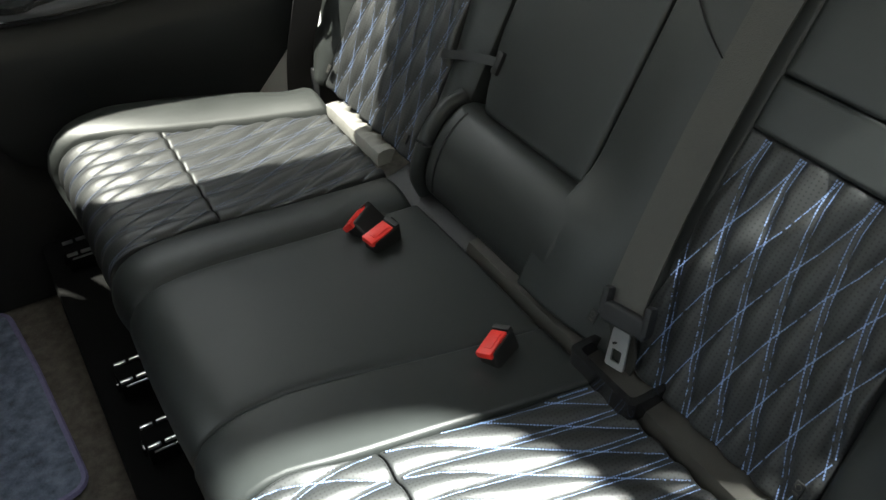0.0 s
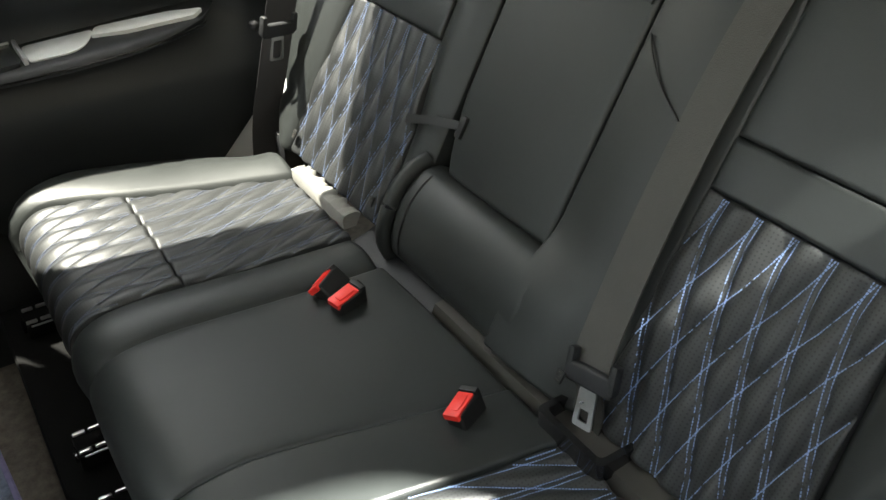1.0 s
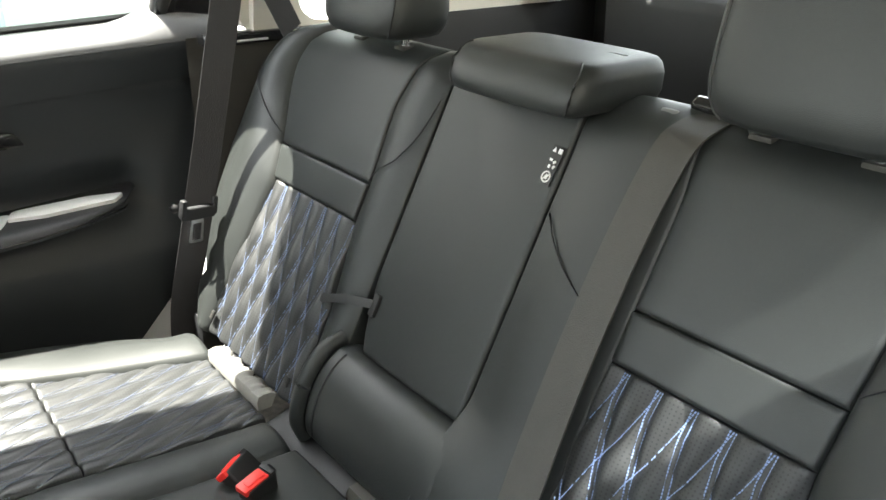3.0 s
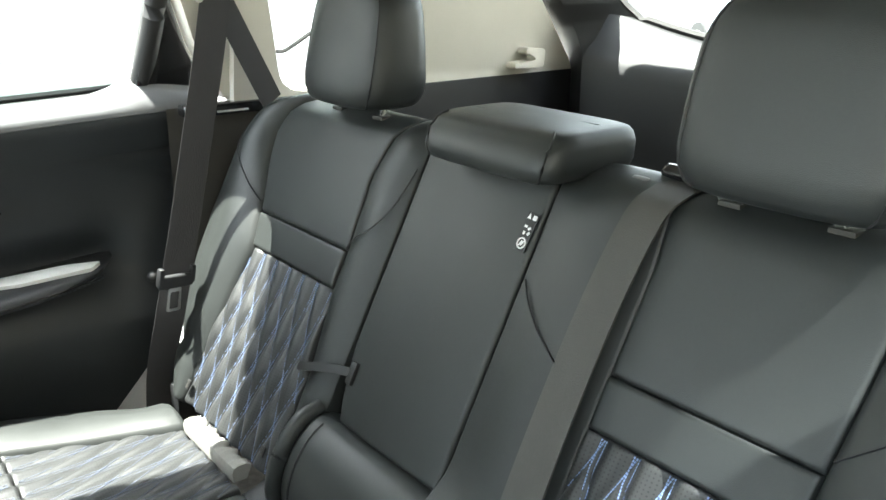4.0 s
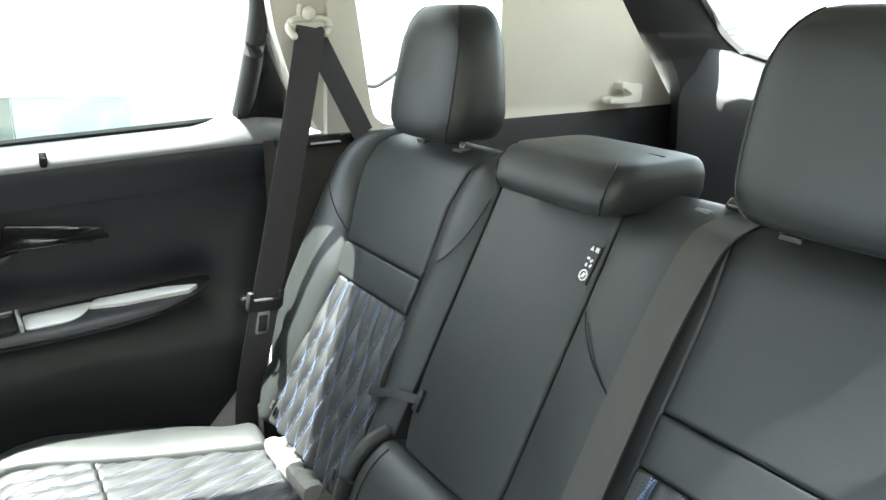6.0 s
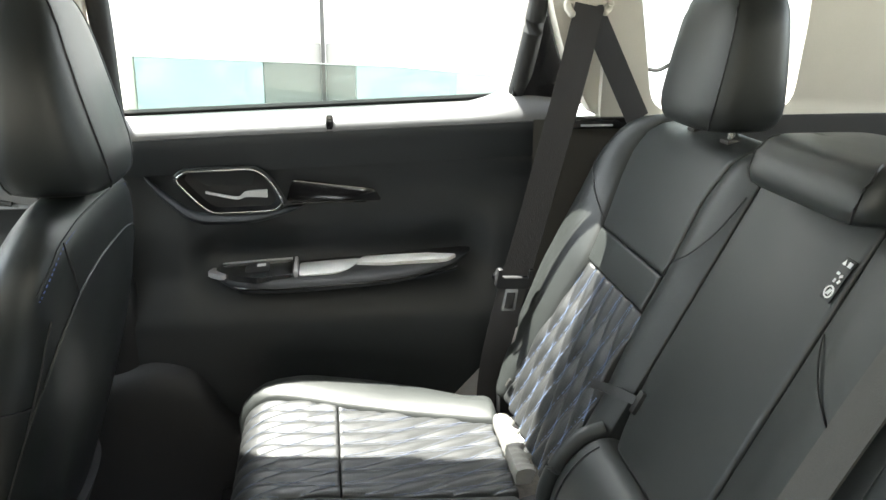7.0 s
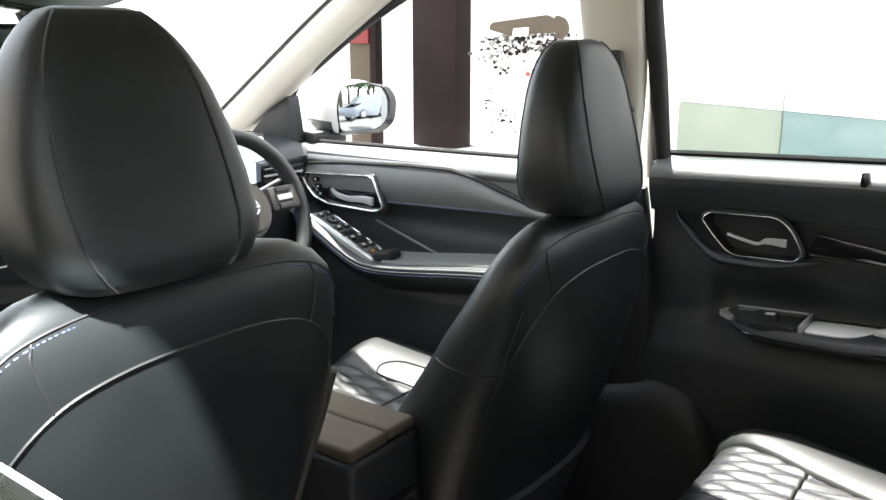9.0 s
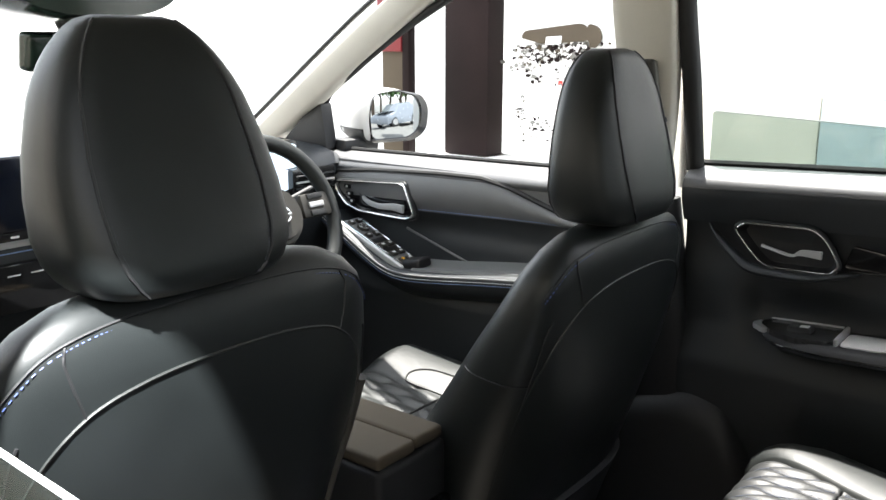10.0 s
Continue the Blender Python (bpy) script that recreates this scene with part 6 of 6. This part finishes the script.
mglass = strip_mesh([[(-1.0245 - ((cyz[0] + (a - cyz[0]) * k - 0.93) ** 2 + (cyz[1] + (b - cyz[1]) * k - 0.937) ** 2) / 2.6, cyz[0] + (a - cyz[0]) * k, cyz[1] + (b - cyz[1]) * k) for a, b in mgr] for k in (1.0, 0.85, 0.7, 0.55, 0.4, 0.25, 0.1)], True, True)
part("mirror_glass", mglass, MIRROR, ext, "slightly bulged reflecting mirror glass")
part("mirror_foot", box(-1.13, -1.06, 0.79, 0.90, 0.87, 0.905, 0.012), PLASTIC, ext, "black mirror foot")

for o in ext.children:
    o.data.transform(Matrix.Translation((-1.12, 0.825, -0.015)) @ pose(0, 0, 0, 0, 0, -14) @ Matrix.Translation((1.05, -0.86, 0)))

rv = thing("rear_view_mirror", "rear view mirror on the windscreen below the overhead console", "mirror", (-0.95, -0.02, 1.25))
part("mirror_body", obox(pose(-0.875, -0.135, 1.128, 0, 8, 14), 0.03, 0.20, 0.060, 0.010, 3), MIRROR_GREEN, rv, "dark green-tinted mirror body")
part("mirror_stem", tube([(-0.89, -0.13, 1.14), (-0.92, -0.13, 1.18), (-0.95, -0.10, 1.22)], 0.012, 8), PLASTIC, rv)
rows = []
for k in range(9):
    x = -0.77 - 0.03 * k
    e = 0.55 + 0.45 * min(1.0, math.sin(math.pi * (k + 0.35) / 8.7) * 1.6)
    rows.append([(x, -0.145 + 0.155 * math.copysign(abs(math.sin(t)) ** 0.75, math.sin(t)), 1.174 + 0.02 * (1 - e) + 0.17 * (1 - abs(math.cos(t)) ** 0.35)) for t in np.linspace(-math.pi / 2, math.pi / 2, 25)])
shell("overhead_console", strip_mesh(rows, False, True), MIRROR_GREEN, "dark overhead console under the roof")

# floor mat
mat_o = thing("floor_mat", "blue-grey pile floor mat with purple edge binding on the carpet", "mat", (-0.35, 0.45, FLOOR_Z))
mpoly = rounded([(-0.52, 0.12), (-0.085, 0.20), (-0.105, 0.50), (-0.125, 0.68), (-0.50, 0.68)], 0.03, 4)
part("mat_top", slab(mpoly, FLOOR_Z + 0.001, FLOOR_Z + 0.012, 'xy', 0.003), MAT_PILE, mat_o, "blue-grey pile")
part("binding", tube([(a, b, FLOOR_Z + 0.008) for a, b in mpoly], 0.006, 6, True), MAT_EDGE, mat_o, "purple edge binding")

# ---- outside ----
GZ = -0.35
shell("ground", box(-60, 60, -60, 60, GZ - 0.1, GZ, 0.0), ASPHALT, "pale grey forecourt paving")
bld = thing("showroom_wall", "white panelled showroom front with pale blue glazing and dark pillar", "building", (-0.5, 4.2, GZ), kind="structure")
# added out of view: cuts near-side sky light and bounces warm light back
shell("wall_near", box(-9, 9, -3.1, -2.9, GZ, 3.0, 0.02), WALL_TAN, "unseen tan wall added to cut and warm the near-side light")


def wallbox(name, x0, x1, y0, y1, z0, z1, mt, label=""):
    return part(name, box(x0, x1, y0, y1, z0, z1, 0.006), mt, bld, label)


wallbox("wall", -7.0, 6.0, 4.60, 4.90, GZ, 4.5, WALL_WHITE, "white panelled wall")
wallbox("cream_panel", -0.13, 0.18, 4.05, 4.58, GZ, 4.4, WALL_CREAM, "cream wall strip")
wallbox("glazing", -0.80, -0.13, 4.00, 4.04, GZ, 0.86, WALL_BLUE, "pale blue glazed panel")
wallbox("grey_panel", -0.126, 0.182, 4.00, 4.04, GZ, 0.86, WALL_GREY, "grey panel")
wallbox("post", 0.184, 0.206, 3.97, 4.04, GZ, 4.4, WALL_SHADE, "thin dark post")
wallbox("grey_panel", 0.21, 0.365, 4.00, 4.04, GZ, 0.86, WALL_GREY)
wallbox("glazing", 0.372, 0.93, 4.00, 4.04, GZ, 0.86, WALL_BLUE)
wallbox("cream_low", -1.75, -0.81, 4.02, 4.08, GZ, 0.9, WALL_CREAM, "cream low wall")
wallbox("dark_pillar", -2.53, -2.24, 2.97, 3.25, 0.535, 4.4, WALL_DARK, "dark glossy pillar cladding")
wallbox("plinth", -2.65, -2.1, 2.9, 3.35, GZ, 0.53, WALL_WHITE, "white plinth")
wallbox("brown_panel", -3.02, -2.86, 3.0, 3.05, 0.5, 4.4, BROWN)
wallbox("red_panel", -3.03, -2.85, 2.97, 2.995, 1.09, 1.45, WALL_RED, "red sign panel")
wallbox("dark_post", -2.85, -2.80, 2.98, 3.04, 0.5, 4.4, WALL_DARK)
wallbox("display_board", -2.15, -1.35, 2.98, 3.02, 0.56, 2.2, WALL_WHITE, "white display board")

# print of an engine on the display board: irregular dark and metal pieces
pr = thing("engine_print", "printed picture of an engine on the white display board", "poster", (-1.8, 2.97, 0.9))
random.seed(7)
inks = [(WALL_GREY, "grey"), (CLOTH, "mid grey"), (SILVER, "silver"), (WALL_DARK, "dark bronze"), (WALL_DARK, "dark bronze"), (BROWN, "brown"), (STRIP, "olive grey"), (WALL_DARK, "dark bronze"), (WALL_WHITE, "white"), (WALL_WHITE, "white")]
beds = {m: bmesh.new() for m, _ in inks}
zones = [(-1.90, 1.150, 0.075, 0.026, 330, 0.012), (-1.98, 1.12, 0.035, 0.032, 260, 0.011), (-1.72, 1.165, 0.07, 0.025, 220, 0.011), (-1.93, 1.02, 0.022, 0.010, 30, 0.010), (-1.74, 1.08, 0.08, 0.045, 70, 0.009), (-2.02, 0.87, 0.022, 0.050, 34, 0.007), (-1.92, 0.77, 0.05, 0.045, 46, 0.008)]
lay = 0
for zx, zz, sx, sz, count, size in zones:
    for k in range(count):
        px, pz = zx + random.gauss(0, 1) * sx, zz - 0.055 + max(-2, min(1.1, random.gauss(0, 1))) * sz
        s = size * random.uniform(0.35, 1.3)
        bed = beds[random.choice(inks)[0]]
        turn_p, n = random.uniform(0, 3), random.choice((4, 5, 6, 9))
        st_x, lay = random.uniform(0.5, 1.8), lay + 1
        bed.faces.new([bed.verts.new((px + s * st_x * random.uniform(0.6, 1.2) * math.cos(turn_p + t), 2.979 - 0.00002 * lay, pz + s * random.uniform(0.5, 1.1) * math.sin(turn_p + t))) for t in np.linspace(0, 2 * math.pi, n + 1)[:-1]])
for m, tone in dict(inks).items():
    tagged(part("print_ink", beds[m], m, pr, tone + " ink of the print", False), kind="stuff")
part("print_top", slab(rounded([(-2.03, 1.165), (-1.90, 1.135), (-1.64, 1.150), (-1.62, 1.20), (-1.68, 1.235), (-2.01, 1.20)], 0.02, 3), 2.962, 2.968, 'xz', 0.0), BROWN, pr, "brown engine cover", smooth=False)
part("print_box", slab(rounded([(-1.88, 1.130), (-1.79, 1.135), (-1.785, 1.175), (-1.875, 1.170)], 0.006, 3), 2.956, 2.960, 'xz', 0.0), WALL_WHITE, pr, "white box on the engine", smooth=False)
part("print_pipe", slab(rounded([(-1.66, 1.17), (-1.60, 1.11), (-1.56, 1.16), (-1.58, 1.215), (-1.64, 1.235)], 0.02, 3), 2.960, 2.966, 'xz', 0.0), BROWN, pr, smooth=False)
part("print_block", slab(rounded([(-1.97, 1.07), (-1.70, 1.06), (-1.62, 1.14), (-1.75, 1.16), (-1.96, 1.145)], 0.02, 3), 2.9795, 2.9815, 'xz', 0.0), CLOTH, pr, smooth=False)
part("print_cap", slab(rounded([(-1.800, 0.932), (-1.778, 0.932), (-1.778, 0.956), (-1.800, 0.956)], 0.005, 2), 2.962, 2.968, 'xz', 0.0), RED, pr, smooth=False)

# low white wall and paving seen through the rear window
shell("far_fence", box(9.0, 9.3, 7.2, 16, GZ, 0.80, 0.02), CLOTH, "low pale panelled wall behind the car")
for k in range(9):
    shell("fence_joint", box(8.985, 9.0, 7.2, 16, GZ + 0.10 + k * 0.12, GZ + 0.112 + k * 0.12, 0.0), WALL_SHADE, "dark horizontal joint of the panelled wall")
shell("fence_top", box(8.9, 9.4, 7.2, 16, 0.802, 0.95, 0.02), WALL_BLUE, "pale blue coping of the wall")


def tree(x, y, h, seed):
    t = thing("tree", "green leafy tree behind the forecourt", "tree", (x, y, GZ), group="forecourt trees")
    rnd = random.Random(seed)
    part("trunk", tube(smooth_path([(x, y, GZ), (x + 0.1, y, GZ + h * 0.25), (x - 0.05, y + 0.1, GZ + h * 0.5)], 4), 0.12, 8), BARK, t)
    for k in range(4):
        an = k * 1.6 + rnd.random()
        part("limb", tube([(x, y, GZ + h * 0.42), (x + math.cos(an) * h * 0.2, y + math.sin(an) * h * 0.2, GZ + h * 0.65)], 0.05, 6), BARK, t)
    bm = bmesh.new()
    for k in range(900):
        an, el, rr = rnd.uniform(0, 6.283), rnd.uniform(-0.5, 1.5), h * 0.32 * rnd.uniform(0.35, 1.0)
        c = Vector((x + rr * math.cos(an) * math.cos(el), y + rr * math.sin(an) * math.cos(el), GZ + h * 0.66 + rr * 0.9 * math.sin(el)))
        q = Euler((rnd.uniform(0, 6), rnd.uniform(0, 6), rnd.uniform(0, 6))).to_matrix()
        s = rnd.uniform(0.10, 0.22)
        bm.faces.new([bm.verts.new(c + q @ Vector(p) * s) for p in ((-1, -0.5, 0), (0.6, -0.6, 0.1), (1, 0.5, 0), (-0.5, 0.6, 0.15))])
    tagged(part("crown", bm, FOLIAGE, t, "", False), kind="stuff")


tree(16.5, 5.0, 4.4, 1)
tree(15.6, 7.9, 4.0, 2)
tree(19.4, 7.9, 4.6, 3)
tree(18.5, 6.4, 5.2, 4)
tree(17.6, 9.4, 5.0, 5)

car = thing("parked_car", "silver-grey parked estate car on the forecourt", "car", (11.6, 5.9, GZ))
sec = [(-2.1, 0.25), (-2.15, 0.60), (-2.0, 0.80), (-1.2, 0.95), (-0.6, 1.40), (0.9, 1.48), (1.7, 1.15), (2.05, 1.0), (2.12, 0.5), (2.0, 0.25)]
rows = []
for y, k in ((-0.88, 0.93), (-0.80, 0.99), (0, 1.0), (0.80, 0.99), (0.88, 0.93)):
    rows.append([(13.0 + a * (0.98 + 0.02 * k), 6.2 + y * (1 if b < 0.96 else 0.82), GZ + 0.02 + b * k) for a, b in sec])
part("body", strip_mesh(rows, True, True), CAR_GREY, car, "silver-grey painted body")
part("side_window", slab(rounded([(12.0, GZ + 0.98), (14.5, GZ + 1.0), (13.9, GZ + 1.38), (12.45, GZ + 1.34)], 0.05, 3), 5.40, 5.46, 'xz', 0.0), CAR_GLASS, car)
part("rear_glass", box(10.98, 11.8, 5.6, 6.8, GZ + 0.97, GZ + 1.0, 0.0), CAR_GLASS, car)
for wx in (11.7, 14.3):
    for wy in (5.42, 6.98):
        kb = bmesh.new()
        bmesh.ops.create_cone(kb, cap_ends=True, segments=24, radius1=0.33, radius2=0.33, depth=0.2, matrix=pose(wx, wy, GZ + 0.33, 90, 0, 0))
        tyre = part("wheel", kb, RUBBER, car)
        kb = bmesh.new()
        bmesh.ops.create_cone(kb, cap_ends=True, segments=20, radius1=0.21, radius2=0.19, depth=0.22, matrix=pose(wx, wy, GZ + 0.33, 90, 0, 0))
        part("rim", kb, SILVER, tyre)

turn = Matrix.Translation((11.6, 5.9, 0)) @ pose(0, 0, 0, 0, 0, 62) @ Matrix.Translation((-13.0, -6.2, 0))
for o in car.children_recursive:
    o.data.transform(turn)

# ---- belt height adjuster on the far centre pillar ----
adj = thing("belt_adjuster", "taupe seat belt height adjuster on the beige centre pillar", "belt guide", (-0.27, 0.66, 1.08))
AM = Matrix.Translation((-0.240, 0.664, 1.060)) @ pose(0, 0, 0, 20, 0, 0)
part("slider", obox(AM, 0.036, 0.016, 0.11, 0.008, 3), CLOTH, adj)
part("slider_face", obox(AM @ pose(0.004, -0.010, 0.012), 0.028, 0.010, 0.095, 0.005, 3), STRIP, adj, "taupe slider face")
part("belt_loop", tube([AM @ Vector((0.026 * math.cos(t) + 0.005, -0.018, -0.060 + 0.016 * math.sin(t))) for t in np.linspace(0, 2 * math.pi, 21)[:-1]], 0.006, 6, True), PLASTIC, adj)
part("webbing", ribbon(smooth_path([AM @ Vector((0.005, -0.020, -0.070)), (-0.275, 0.690, 0.86), (-0.29, 0.695, 0.60), (-0.29, 0.70, 0.30)], 5), (1, 0, 0), 0.047, 0.0026), WEB_SHADED, adj, "woven black webbing")
part("pillar_cap", obox(Matrix.Translation((-0.235, 0.602, 1.235)) @ pose(0, 0, 0, 20, 0, 0), 0.045, 0.006, 0.05, 0.004), BEIGE_PLASTIC, adj)

# ---- the car's outer body ----
body = thing("car_body", "white painted car body round the cabin", "car", (0, 0, GZ), kind="structure")
rows = []
for x, z, w in ((-2.62, 0.40, 0.60), (-2.60, 0.55, 0.72), (-2.45, 0.66, 0.80), (-2.0, 0.76, 0.84), (-1.70, 0.83, 0.85)):
    rows.append([(x, y, z - 0.05 * (abs(y) / w) ** 4) for y in np.linspace(-w, w, 14)])
part("bonnet", strip_mesh(rows + [[(x, y, z - 0.03) for x, y, z in r] for r in reversed(rows)] + [rows[0]]), WHITE_PAINT, body, "white bonnet")
part("roof_skin", strip_mesh([[(x, y, ROOF_Z + 0.06 + 0.04 * math.cos(y * 2.2) * math.sin((x + 0.9) / 2.4 * math.pi) ** 0.5) for y in np.linspace(-0.56, 0.56, 12)] for x in np.linspace(-0.72, 1.22, 16)]), WHITE_PAINT, body, "white roof skin")
for s in (-1, 1):
    part("wing", box(-2.55, -1.39, *sorted((s * 0.70, s * 0.86)), -0.05, 0.72, 0.05, 3), WHITE_PAINT, body, "white front wing")
    part("quarter", box(0.64, 1.66, *sorted((s * 0.73, s * 0.86)), -0.05, 0.90, 0.05, 3), WHITE_PAINT, body, "white rear quarter")
    part("rocker", box(-1.45, 0.70, *sorted((s * 0.80, s * 0.85)), -0.12, 0.10, 0.02), PLASTIC, body, "black rocker panel")
    for x in (-1.95, 0.95):
        kb = bmesh.new()
        bmesh.ops.create_cone(kb, cap_ends=True, segments=32, radius1=0.36, radius2=0.36, depth=0.22, matrix=pose(x, s * 0.77, GZ + 0.36, 90, 0, 0))
        bmesh.ops.bevel(kb, geom=[e for e in kb.edges if len(e.link_faces) == 2 and e.calc_face_angle(0) > 0.8], offset=0.03, segments=3, affect='EDGES')
        wh = part("wheel", kb, RUBBER, body, "black tyre")
        kb = bmesh.new()
        bmesh.ops.create_cone(kb, cap_ends=True, segments=28, radius1=0.24, radius2=0.24, depth=0.23, matrix=pose(x, s * 0.77, GZ + 0.36, 90, 0, 0))
        part("rim", kb, SILVER, wh, "silver alloy rim")
part("front_bumper", box(-2.70, -2.52, -0.80, 0.80, -0.12, 0.45, 0.06, 3), WHITE_PAINT, body, "white front bumper")
# unseen spoiler, sized to shade the ledge's face and leave its top lit
part("roof_spoiler", slab(rounded([(1.18, -0.60), (1.345, -0.54), (1.345, 0.54), (1.18, 0.60)], 0.04, 4), ROOF_Z + 0.02, ROOF_Z + 0.055, 'xy', 0.012), WHITE_PAINT, body, "white roof spoiler over the rear window")
part("rear_bumper", box(1.58, 1.74, -0.80, 0.80, -0.10, 0.35, 0.05, 3), PLASTIC, body, "black rear bumper")
part("underbody", box(-2.5, 1.6, -0.74, 0.74, -0.10, -0.004, 0.02), PLASTIC, body, "black underbody")
